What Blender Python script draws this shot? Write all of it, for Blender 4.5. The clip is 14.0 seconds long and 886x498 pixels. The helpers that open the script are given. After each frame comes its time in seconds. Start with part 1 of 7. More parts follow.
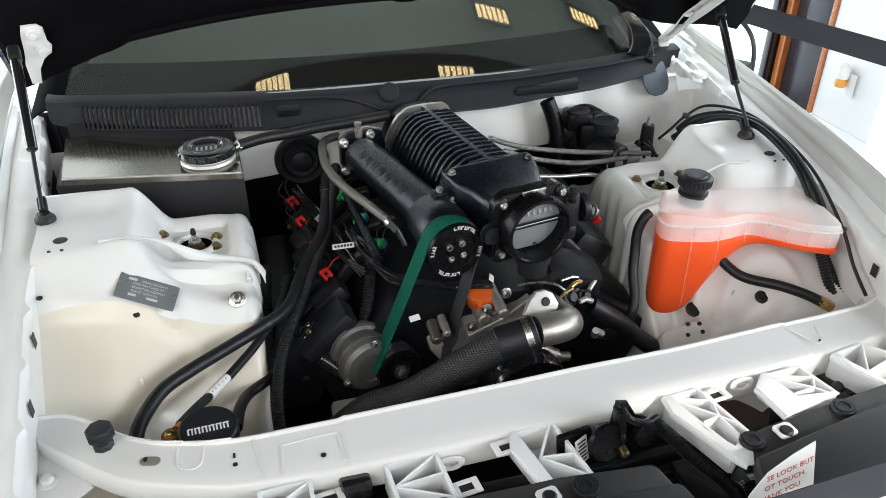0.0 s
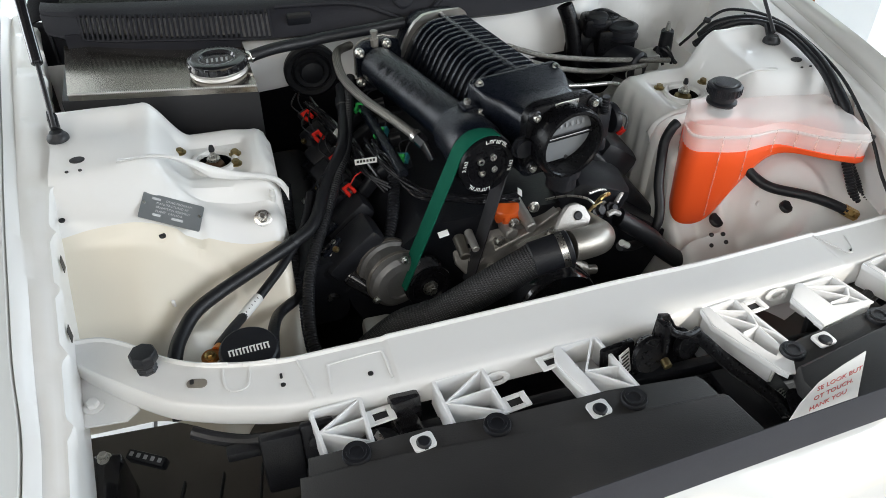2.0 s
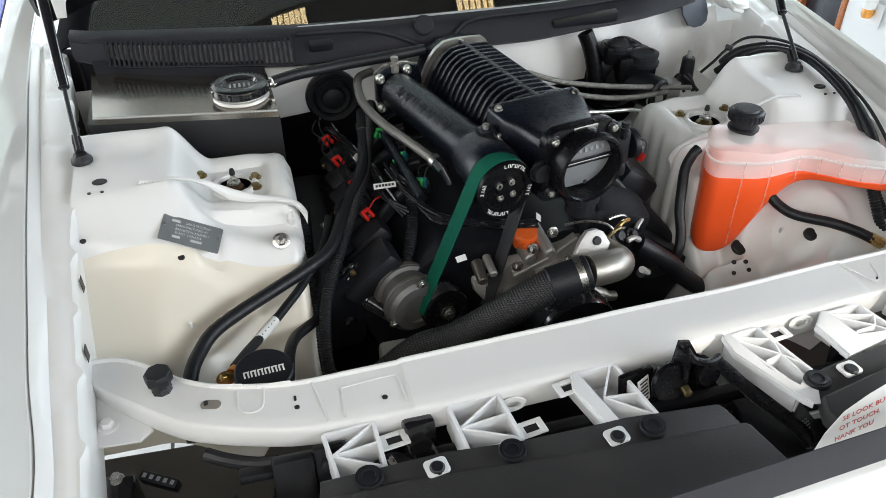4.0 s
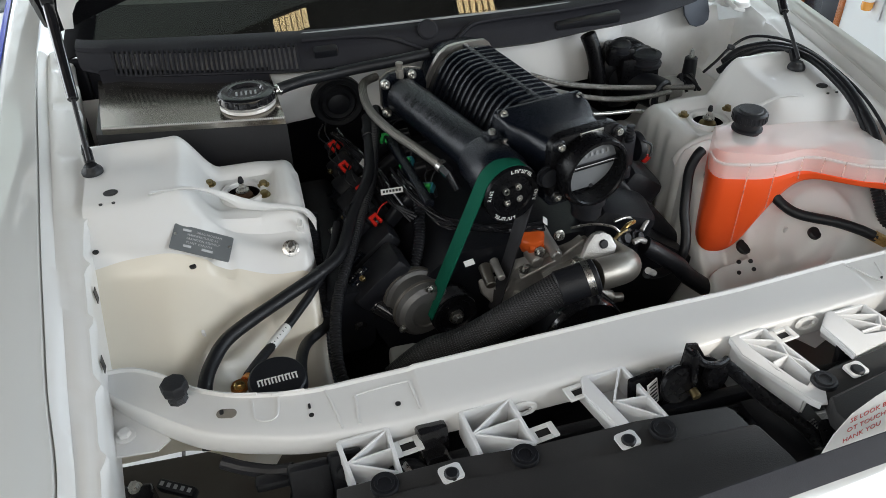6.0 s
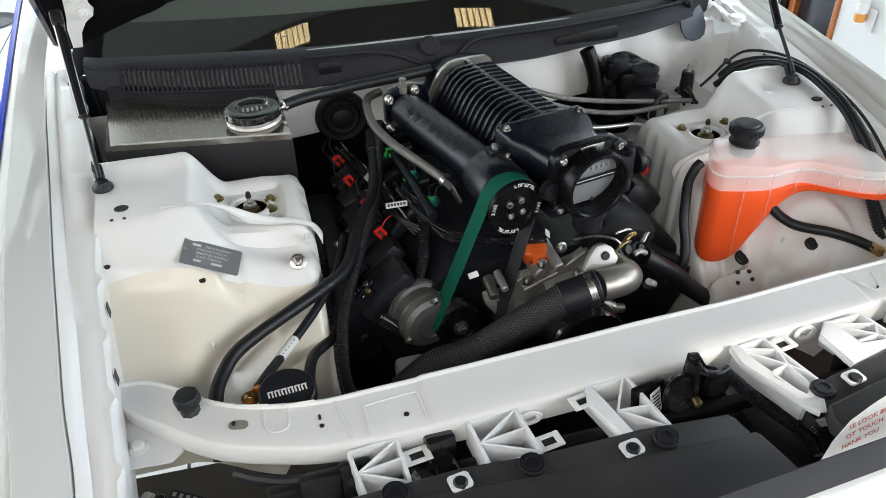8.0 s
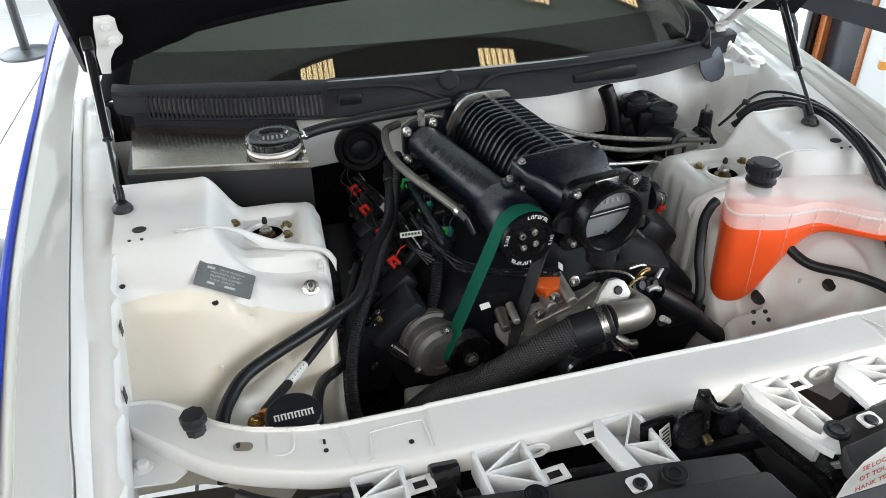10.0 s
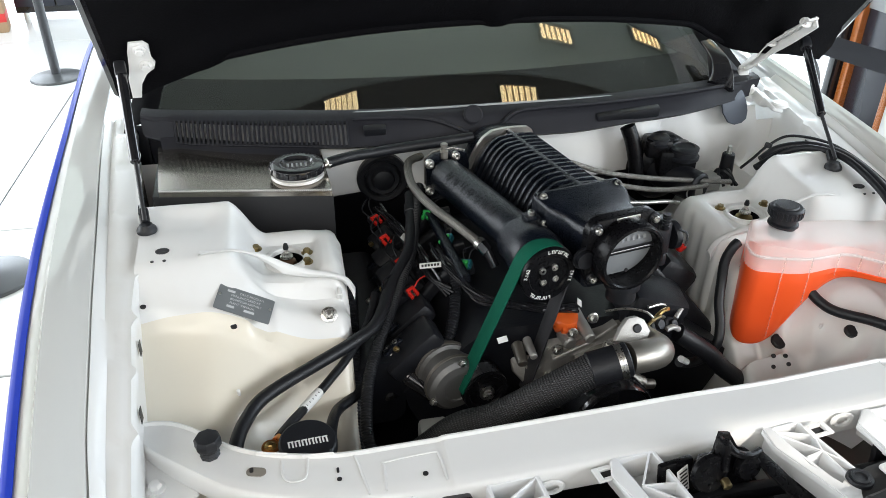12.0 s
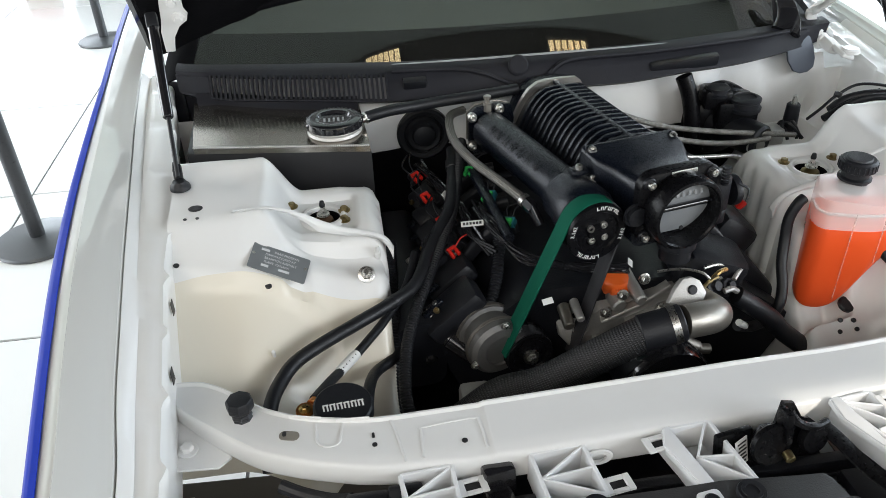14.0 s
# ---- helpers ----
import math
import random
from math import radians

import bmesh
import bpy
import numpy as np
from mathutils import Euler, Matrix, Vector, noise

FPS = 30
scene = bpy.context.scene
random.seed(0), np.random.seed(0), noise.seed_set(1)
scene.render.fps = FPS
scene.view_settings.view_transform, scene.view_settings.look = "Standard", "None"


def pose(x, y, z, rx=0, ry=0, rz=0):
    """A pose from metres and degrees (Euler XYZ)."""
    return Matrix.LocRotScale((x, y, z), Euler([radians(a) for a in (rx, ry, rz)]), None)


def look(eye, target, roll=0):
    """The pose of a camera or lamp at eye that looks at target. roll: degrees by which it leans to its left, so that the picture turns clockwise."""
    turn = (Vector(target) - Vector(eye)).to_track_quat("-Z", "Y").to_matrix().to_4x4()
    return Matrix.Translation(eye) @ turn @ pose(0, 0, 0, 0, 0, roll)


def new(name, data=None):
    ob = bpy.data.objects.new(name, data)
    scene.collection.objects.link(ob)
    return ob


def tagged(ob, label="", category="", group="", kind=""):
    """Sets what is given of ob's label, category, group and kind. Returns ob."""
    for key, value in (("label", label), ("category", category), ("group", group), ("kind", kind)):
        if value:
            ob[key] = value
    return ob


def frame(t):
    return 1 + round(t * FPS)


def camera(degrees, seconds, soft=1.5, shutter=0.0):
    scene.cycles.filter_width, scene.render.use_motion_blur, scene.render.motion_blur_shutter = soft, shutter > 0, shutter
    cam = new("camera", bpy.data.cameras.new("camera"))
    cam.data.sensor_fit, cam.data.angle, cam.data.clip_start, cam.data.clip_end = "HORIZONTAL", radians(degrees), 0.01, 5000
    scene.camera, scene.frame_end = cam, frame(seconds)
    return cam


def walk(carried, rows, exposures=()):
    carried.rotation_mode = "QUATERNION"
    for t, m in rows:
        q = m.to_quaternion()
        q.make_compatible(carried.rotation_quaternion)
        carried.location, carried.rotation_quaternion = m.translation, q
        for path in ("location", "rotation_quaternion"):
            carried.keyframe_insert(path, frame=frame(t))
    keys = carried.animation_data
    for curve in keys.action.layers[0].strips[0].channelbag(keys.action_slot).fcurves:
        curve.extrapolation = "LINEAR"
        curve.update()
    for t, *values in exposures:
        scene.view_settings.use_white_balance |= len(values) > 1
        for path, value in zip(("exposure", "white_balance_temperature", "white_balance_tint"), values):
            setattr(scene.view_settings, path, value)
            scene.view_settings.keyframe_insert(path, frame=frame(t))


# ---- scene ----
cam = camera(60.0, 14.0, soft=0.8)
PATH = [
    (0, (-0.356, -1.417, 1.707), (0.058, 0.23, 0.65), -0.3),
    (0.5, (-0.391, -1.398, 1.71), (0.051, 0.208, 0.603), 0.5),
    (1, (-0.422, -1.382, 1.706), (0.032, 0.18, 0.542), 0.7),
    (1.5, (-0.449, -1.367, 1.708), (0.012, 0.146, 0.483), 0.8),
    (2, (-0.448, -1.365, 1.705), (-0.01, 0.132, 0.454), 0.1),
    (2.5, (-0.445, -1.361, 1.704), (-0.02, 0.146, 0.459), -0.2),
    (3, (-0.441, -1.359, 1.702), (-0.028, 0.165, 0.475), -0.4),
    (3.5, (-0.44, -1.361, 1.7), (-0.036, 0.181, 0.491), -0.5),
    (4, (-0.439, -1.369, 1.692), (-0.045, 0.191, 0.503), -0.7),
    (6.5, (-0.458, -1.364, 1.726), (-0.065, 0.185, 0.523), -1.7),
    (7, (-0.465, -1.371, 1.733), (-0.064, 0.18, 0.536), -1.7),
    (7.5, (-0.471, -1.375, 1.738), (-0.066, 0.18, 0.546), -1.7),
    (8, (-0.471, -1.379, 1.738), (-0.069, 0.185, 0.558), -1.7),
    (10.5, (-0.457, -1.398, 1.722), (-0.102, 0.253, 0.651), -0.9),
    (11, (-0.462, -1.399, 1.722), (-0.108, 0.266, 0.672), -0.4),
    (11.5, (-0.467, -1.401, 1.722), (-0.117, 0.277, 0.692), -0.0),
    (12, (-0.471, -1.399, 1.72), (-0.131, 0.29, 0.703), 0.2),
    (12.5, (-0.475, -1.386, 1.704), (-0.155, 0.309, 0.691), -0.1),
    (13, (-0.469, -1.372, 1.694), (-0.181, 0.311, 0.652), -0.7),
    (13.5, (-0.46, -1.359, 1.686), (-0.209, 0.311, 0.614), -1.3),
    (14, (-0.449, -1.347, 1.673), (-0.242, 0.314, 0.577), -2.1),
]
walk(cam, [(t, look(eye, target, roll)) for t, eye, target, roll in PATH],
     exposures=[(t, ev + 0.42, 6750, 10) for t, ev in ((0, 0.02), (1.0, 0.02), (1.5, 0.06), (2.0, -0.12), (2.5, -0.30), (3.0, -0.32), (3.5, -0.18), (4.0, -0.08), (6.5, -0.54), (7.0, -0.27), (7.5, -0.10), (8.0, -0.12), (10.5, 0.0), (12.0, 0.04), (13.0, 0.04), (13.5, -0.13), (14.0, -0.21))])
# ---- light ----
world = bpy.data.worlds.new("world")
scene.world = world
world.use_nodes = True
sky = world.node_tree.nodes.new("ShaderNodeTexSky")
sky.sky_type, sky.sun_disc = "NISHITA", False
sky.sun_elevation, sky.sun_rotation = radians(32), radians(143)
world.node_tree.links.new(sky.outputs[0], world.node_tree.nodes["Background"].inputs[0])
world.node_tree.nodes["Background"].inputs[1].default_value = 0.10
SUN_FROM = Vector((0.50, -0.66, 0.52)).normalized()
sun = new("sun", bpy.data.lights.new("sun", "SUN"))
sun.data.energy, sun.data.angle, sun.data.color = 2.6, radians(0.6), (1.0, 0.95, 0.87)
sun.matrix_world = look(SUN_FROM * 10, (0, 0, 0))


def area_lamp(name, eye, target, w, h, power, color):
    """An area lamp: daylight at a window opening, or added fill."""
    lamp = new(name, bpy.data.lights.new(name, "AREA"))
    lamp.data.shape, lamp.data.size, lamp.data.size_y = "RECTANGLE", w, h
    lamp.data.energy, lamp.data.color = power, color
    lamp.matrix_world = look(eye, target)


area_lamp("window_daylight_west", (-5.9, 1.6, 1.9), (0, 0.6, 1.0), 7.0, 2.8, 335, (0.88, 0.94, 1.0))
area_lamp("window_daylight_north", (-1.5, 8.9, 1.75), (-1.5, 0, 1.2), 7.0, 3.0, 430, (0.80, 0.90, 1.0))
# Warm fill added from the south, mostly above the head of that opening.
area_lamp("fill_light_south", (-1.2, -3.1, 2.85), (0.3, -0.6, 0.8), 4.2, 1.2, 52, (1.0, 0.96, 0.88))
area_lamp("window_daylight_east", (4.9, 5.0, 1.75), (0, 4.2, 1.0), 5.5, 3.0, 490, (0.76, 0.88, 1.0))
# Cool fill added to brighten the right side, through an invented opening.
area_lamp("fill_light_east_front", (4.9, -0.3, 2.2), (0, -0.5, 0.9), 3.0, 1.7, 95, (0.74, 0.87, 1.0))
area_lamp("window_daylight_south_east", (3.3, -3.1, 2.3), (0.4, -0.5, 0.8), 2.6, 1.5, 118, (0.84, 0.92, 1.0))

# ---- materials ----
def material(name, color, rough=0.5, metal=0.0, vary=0.08, scale=8.0, bump=0.0, bump_scale=120.0, coat=0.0, spread=0.06, stains=0.0, stain_color=None, stain_scale=3.0, spec=0.5):
    """A surface with colour variation at two scales, varied gloss and fine relief."""
    m = bpy.data.materials.new(name)
    m.use_nodes = True
    nt = m.node_tree
    b = nt.nodes["Principled BSDF"]
    co = nt.nodes.new("ShaderNodeTexCoord")
    big = nt.nodes.new("ShaderNodeTexNoise")
    big.inputs["Scale"].default_value, big.inputs["Detail"].default_value = scale, 6
    fine = nt.nodes.new("ShaderNodeTexNoise")
    fine.inputs["Scale"].default_value, fine.inputs["Detail"].default_value = bump_scale, 4
    nt.links.new(co.outputs["Object"], big.inputs["Vector"])
    nt.links.new(co.outputs["Object"], fine.inputs["Vector"])
    mix = nt.nodes.new("ShaderNodeMix")
    mix.data_type = "RGBA"
    lo = [max(0.0, c * (1 - vary)) for c in color]
    hi = [min(1.0, c * (1 + vary)) for c in color]
    mix.inputs[6].default_value, mix.inputs[7].default_value = (*lo, 1), (*hi, 1)
    nt.links.new(big.outputs["Fac"], mix.inputs[0])
    out = mix.outputs[2]
    if stains > 0:
        dirt = nt.nodes.new("ShaderNodeTexNoise")
        dirt.inputs["Scale"].default_value, dirt.inputs["Detail"].default_value = stain_scale, 9
        nt.links.new(co.outputs["Object"], dirt.inputs["Vector"])
        ramp = nt.nodes.new("ShaderNodeMapRange")
        ramp.inputs[1].default_value, ramp.inputs[2].default_value = 0.52, 0.78
        ramp.inputs[3].default_value, ramp.inputs[4].default_value = 0.0, stains
        nt.links.new(dirt.outputs["Fac"], ramp.inputs[0])
        second = nt.nodes.new("ShaderNodeMix")
        second.data_type = "RGBA"
        second.inputs[7].default_value = (*(stain_color or [c * 0.5 for c in color]), 1)
        nt.links.new(ramp.outputs[0], second.inputs[0])
        nt.links.new(out, second.inputs[6])
        out = second.outputs[2]
    nt.links.new(out, b.inputs["Base Color"])
    r = nt.nodes.new("ShaderNodeMapRange")
    r.inputs[1].default_value, r.inputs[2].default_value = 0.3, 0.7
    r.inputs[3].default_value, r.inputs[4].default_value = max(0.02, rough - spread), min(1.0, rough + spread)
    nt.links.new(fine.outputs["Fac"], r.inputs[0])
    nt.links.new(r.outputs[0], b.inputs["Roughness"])
    b.inputs["Metallic"].default_value = metal
    b.inputs["Specular IOR Level"].default_value = spec
    b.inputs["Coat Weight"].default_value, b.inputs["Coat Roughness"].default_value = coat, 0.06
    if bump > 0:
        bp = nt.nodes.new("ShaderNodeBump")
        bp.inputs["Strength"].default_value, bp.inputs["Distance"].default_value = bump, 0.002
        nt.links.new(fine.outputs["Fac"], bp.inputs["Height"])
        nt.links.new(bp.outputs["Normal"], b.inputs["Normal"])
    return m


def brushed(name, color, rough, stretch, scale=60.0):
    """Brushed metal: streaks along one axis."""
    m = material(name, color, rough, 0.96, 0.06, 5.0, spread=0.008)
    nt = m.node_tree
    b = nt.nodes["Principled BSDF"]
    co, mp, ns = nt.nodes.new("ShaderNodeTexCoord"), nt.nodes.new("ShaderNodeMapping"), nt.nodes.new("ShaderNodeTexNoise")
    mp.inputs["Scale"].default_value = stretch
    ns.inputs["Scale"].default_value, ns.inputs["Detail"].default_value = scale, 3
    bp = nt.nodes.new("ShaderNodeBump")
    bp.inputs["Strength"].default_value, bp.inputs["Distance"].default_value = 0.004, 0.001
    nt.links.new(co.outputs["Object"], mp.inputs["Vector"])
    nt.links.new(mp.outputs[0], ns.inputs["Vector"])
    nt.links.new(ns.outputs["Fac"], bp.inputs["Height"])
    nt.links.new(bp.outputs["Normal"], b.inputs["Normal"])
    return m


def weave(name, color, thread, around, pitch):
    """Braided cloth sleeve: bright thread dashes crossing about the hose; UV runs round it and along it in metres."""
    m = material(name, color, 0.42, 0.0, 0.12, 20)
    nt = m.node_tree
    b = nt.nodes["Principled BSDF"]
    co = nt.nodes.new("ShaderNodeTexCoord")
    waves = []
    for sign in (-1, 1):
        dot, sine = nt.nodes.new("ShaderNodeVectorMath"), nt.nodes.new("ShaderNodeMath")
        dot.operation, sine.operation = "DOT_PRODUCT", "SINE"
        dot.inputs[1].default_value = (2 * math.pi * around, sign * 2 * math.pi / pitch, 0)
        nt.links.new(co.outputs["UV"], dot.inputs[0])
        nt.links.new(dot.outputs["Value"], sine.inputs[0])
        waves.append(sine.outputs[0])
    mul, ramp, mix = nt.nodes.new("ShaderNodeMath"), nt.nodes.new("ShaderNodeMapRange"), nt.nodes.new("ShaderNodeMix")
    mul.operation = "MULTIPLY"
    nt.links.new(waves[0], mul.inputs[0])
    nt.links.new(waves[1], mul.inputs[1])
    ramp.inputs[1].default_value, ramp.inputs[2].default_value = 0.5, 0.95
    nt.links.new(mul.outputs[0], ramp.inputs[0])
    mix.data_type = "RGBA"
    mix.inputs[6].default_value, mix.inputs[7].default_value = (*color, 1), (*thread, 1)
    nt.links.new(ramp.outputs[0], mix.inputs[0])
    nt.links.new(mix.outputs[2], b.inputs["Base Color"])
    bp = nt.nodes.new("ShaderNodeBump")
    bp.inputs["Strength"].default_value, bp.inputs["Distance"].default_value = 0.6, 0.001
    nt.links.new(mul.outputs[0], bp.inputs["Height"])
    nt.links.new(bp.outputs["Normal"], b.inputs["Normal"])
    return m


def glassy(name, color, clear, rough=0.02):
    """Thin glass or clear plastic: partly see-through, glossy."""
    m = bpy.data.materials.new(name)
    m.use_nodes = True
    nt = m.node_tree
    b = nt.nodes["Principled BSDF"]
    b.inputs["Base Color"].default_value, b.inputs["Roughness"].default_value = (*color, 1), rough
    tr, mix = nt.nodes.new("ShaderNodeBsdfTransparent"), nt.nodes.new("ShaderNodeMixShader")
    mix.inputs[0].default_value = clear
    nt.links.new(b.outputs[0], mix.inputs[1])
    nt.links.new(tr.outputs[0], mix.inputs[2])
    nt.links.new(mix.outputs[0], nt.nodes["Material Output"].inputs[0])
    return m


def glow(name, color, strength):
    m = bpy.data.materials.new(name)
    m.use_nodes = True
    b = m.node_tree.nodes["Principled BSDF"]
    b.inputs["Base Color"].default_value = (*color, 1)
    b.inputs["Emission Color"].default_value, b.inputs["Emission Strength"].default_value = (*color, 1), strength
    return m


WHITE = material("white_body_paint", (0.765, 0.765, 0.755), 0.33, 0, 0.03, 2.5, 0.0, 180, coat=0.12, spread=0.02, stains=0.16, stain_color=(0.60, 0.545, 0.44), stain_scale=7)
WHITE_GLOSS = material("white_fender_paint", (0.70, 0.70, 0.675), 0.16, 0, 0.015, 3, 0.45, 6.5, coat=1.0, spread=0.02)
WHITE_PLASTIC = material("white_plastic", (0.78, 0.79, 0.80), 0.38, 0, 0.03, 12, 0.08, 300)
# Blue lean in BLACK, SATIN and RUBBER carries the cool daylight on them.
BLACK = material("black_plastic", (0.0100, 0.0108, 0.0140), 0.42, 0, 0.25, 9, 0.25, 420, stains=0.25, stain_color=(0.036, 0.035, 0.034), stain_scale=14, spec=0.42)
COWL_BLACK = material("cowl_plastic", (0.016, 0.0165, 0.021), 0.5, 0, 0.25, 7, 0.35, 500, stains=0.35, stain_color=(0.034, 0.033, 0.034), stain_scale=5, spec=0.14)
DEEP_BLACK = material("deep_black_steel", (0.005, 0.005, 0.006), 0.3, 0, 0.2, 20, 0.1, 200, spec=0.16)
GLOSS_BLACK = material("gloss_black", (0.012, 0.012, 0.014), 0.16, 0, 0.2, 10, 0.0, 80, coat=0.4)
SATIN = material("satin_black_casting", (0.0050, 0.0070, 0.0125), 0.27, 0.2, 0.2, 10, 0.3, 700, spec=0.6)
SATIN_DARK = material("dark_engine_casting", (0.0078, 0.0085, 0.0115), 0.42, 0.05, 0.35, 14, 0.3, 300, stains=0.4, stain_color=(0.03, 0.03, 0.031), stain_scale=20, spec=0.42)
RUBBER = material("black_rubber", (0.0085, 0.0092, 0.0118), 0.46, 0, 0.25, 25, 0.25, 350, stains=0.3, stain_color=(0.028, 0.027, 0.026), stain_scale=18, spec=0.42)
BELT_BLACK = material("belt_rubber", (0.03, 0.03, 0.034), 0.6, 0, 0.15, 20, 0.2, 400)
BELT_GREEN = material("green_belt_back", (0.004, 0.085, 0.052), 0.7, 0, 0.12, 30, 0.25, 500, spec=0.08)
ALU = material("cast_aluminium", (0.52, 0.51, 0.49), 0.46, 0.7, 0.14, 18, 0.5, 320, stains=0.4, stain_color=(0.17, 0.155, 0.14), stain_scale=26)
ALU_POLISHED = material("machined_aluminium", (0.30, 0.28, 0.25), 0.40, 0.85, 0.14, 14, 0.15, 260, stains=0.3, stain_color=(0.16, 0.14, 0.115), stain_scale=22)
ALU_SHEET = brushed("brushed_aluminium_sheet", (0.40, 0.37, 0.33), 0.17, (1.0, 22.0, 1.0))
STEEL = material("zinc_steel", (0.62, 0.61, 0.58), 0.3, 1.0, 0.1, 40, 0.1, 300)
GOLD_ZINC = material("yellow_zinc_steel", (0.30, 0.235, 0.12), 0.38, 1.0, 0.2, 60, 0.1, 300)
BRASS = material("brass", (0.62, 0.42, 0.16), 0.3, 1.0, 0.15, 50, 0.1, 300)
COPPER = material("copper_lug", (0.70, 0.30, 0.10), 0.32, 1.0, 0.2, 60, 0.2, 300)
BRAID_STEEL = weave("braided_steel", (0.20, 0.19, 0.175), (0.62, 0.60, 0.56), 8, 0.0045)
BRAID_STEEL.node_tree.nodes["Principled BSDF"].inputs["Metallic"].default_value = 0.85
BRAID_BLACK = weave("black_braided_sleeve", (0.006, 0.006, 0.007), (0.085, 0.085, 0.09), 26, 0.0105)
RED = material("red_plastic", (0.62, 0.02, 0.012), 0.35, 0, 0.1, 30)
GREEN = material("green_plastic", (0.03, 0.42, 0.09), 0.35, 0, 0.15, 30)
TEAL = material("teal_plastic", (0.02, 0.16, 0.20), 0.35, 0, 0.15, 30)
GREY = material("grey_plastic", (0.30, 0.31, 0.32), 0.45, 0, 0.1, 30)
LABEL_WHITE = material("label_paper", (0.78, 0.78, 0.76), 0.5, 0, 0.04, 30)
LABEL_GREY = material("grey_plate", (0.27, 0.29, 0.30), 0.34, 0.5, 0.08, 18, 0.05, 300)
INK = material("ink", (0.02, 0.02, 0.022), 0.5, 0, 0.05, 30)
INK_RED = material("red_ink", (0.55, 0.03, 0.03), 0.5, 0, 0.05, 30)
INK_PALE = material("pale_ink", (0.55, 0.57, 0.58), 0.45, 0, 0.05, 30)
ORANGE_SEAL = material("orange_plastic", (0.80, 0.13, 0.02), 0.35, 0, 0.08, 30)
BLUE = material("blue_stripe", (0.003, 0.03, 0.40), 0.3, 0, 0.05, 9, coat=0.0, spec=0.03, spread=0.02)
COOLANT = material("orange_coolant", (1.0, 0.115, 0.026), 0.3, 0, 0.0, 6, spread=0.0)
FROST = glassy("frosted_reservoir_plastic", (0.93, 0.90, 0.88), 0.42, 0.28)
RIB = glassy("thick_reservoir_plastic", (0.95, 0.72, 0.62), 0.72, 0.4)
WHITE_GLOSS.node_tree.nodes["Principled BSDF"].inputs["Coat IOR"].default_value = 2.1
GLASS = glassy("windscreen_glass", (0.006, 0.007, 0.006), 0.50, 0.004)
GLASS.node_tree.nodes["Principled BSDF"].inputs["Specular IOR Level"].default_value = 0.6
PLATE_GREY = material("throttle_plate", (0.24, 0.25, 0.26), 0.36, 0.1, 0.06, 20)
FELT = material("hood_liner", (0.004, 0.004, 0.005), 0.7, 0, 0.2, 10, 0.4, 200, spec=0.04)

# ---- mesh kit ----
def part(name, bm, mat, parent=None, label="", smooth=35.0):
    """Links a bmesh as one mesh object, under a thing or a part."""
    bmesh.ops.recalc_face_normals(bm, faces=bm.faces)
    me = bpy.data.meshes.new(name)
    bm.to_mesh(me)
    bm.free()
    me.materials.append(mat)
    if smooth:
        me.polygons.foreach_set("use_smooth", [True] * len(me.polygons))
        me.set_sharp_from_angle(angle=radians(smooth))
    ob = new(name, me)
    if parent:
        ob.parent = parent
    if label:
        ob["label"] = label
    return ob


def thing(name, label, category, group="", at=None):
    return tagged(new(name), label, category, group) if at is None else moved(tagged(new(name), label, category, group), at)


def moved(ob, m):
    ob.matrix_basis = m
    return ob


def BM():
    return bmesh.new()


def put(bm, verts, m):
    bmesh.ops.transform(bm, matrix=m, verts=verts)
    return verts


def box(bm, sx, sy, sz, m=Matrix(), bevel=0.0, seg=2):
    vs = bmesh.ops.create_cube(bm, size=1.0)["verts"]
    put(bm, vs, Matrix.Diagonal((sx, sy, sz, 1)))
    if bevel > 0:
        es = list({e for v in vs for e in v.link_edges})
        r = bmesh.ops.bevel(bm, geom=es, offset=bevel, segments=seg, affect="EDGES", profile=0.5)
        vs = list({v for f in r["faces"] for v in f.verts} | {v for v in vs if v.is_valid})
    return put(bm, vs, m)


def lathe(bm, profile, m=Matrix(), n=32, sweep=360.0):
    """Turns (radius, height) pairs about z."""
    full = abs(sweep) >= 359.9
    rings, vs = [], []
    for k in range(n if full else n + 1):
        a = radians(sweep) * k / n
        ring = [bm.verts.new(m @ Vector((r * math.cos(a), r * math.sin(a), h))) for r, h in profile]
        rings.append(ring)
        vs += ring
    for k in range(n):
        a, b = rings[k], rings[(k + 1) % len(rings)]
        for i in range(len(profile) - 1):
            bm.faces.new((a[i], b[i], b[i + 1], a[i + 1]))
    bmesh.ops.remove_doubles(bm, verts=vs, dist=1e-6)
    return vs


def cyl(bm, p0, p1, r, n=20, r2=None, bevel=0.0):
    p0, p1 = Vector(p0), Vector(p1)
    d = p1 - p0
    m = Matrix.Translation(p0) @ d.to_track_quat("Z", "Y").to_matrix().to_4x4()
    h, r2 = d.length, r if r2 is None else r2
    b = min(bevel, h * 0.45)
    prof = [(0, 0), (r - b, 0), (r, b), (r2, h - b), (r2 - b, h), (0, h)] if b else [(0, 0), (r, 0), (r2, h), (0, h)]
    return lathe(bm, prof, m, n)


def along(pts, n=8, closed=False):
    """A smooth line through points."""
    P = [Vector(p) for p in pts]
    out = []
    count = len(P) if closed else len(P) - 1
    for i in range(count):
        a, b, c, d = (P[(i + k) % len(P)] for k in (-1, 0, 1, 2)) if closed else (P[max(i - 1, 0)], P[i], P[i + 1], P[min(i + 2, len(P) - 1)])
        for k in range(n):
            t = k / n
            out.append(0.5 * ((2 * b) + (c - a) * t + (2 * a - 5 * b + 4 * c - d) * t * t + (3 * b - a - 3 * c + d) * t ** 3))
    if not closed:
        out.append(P[-1])
    return out


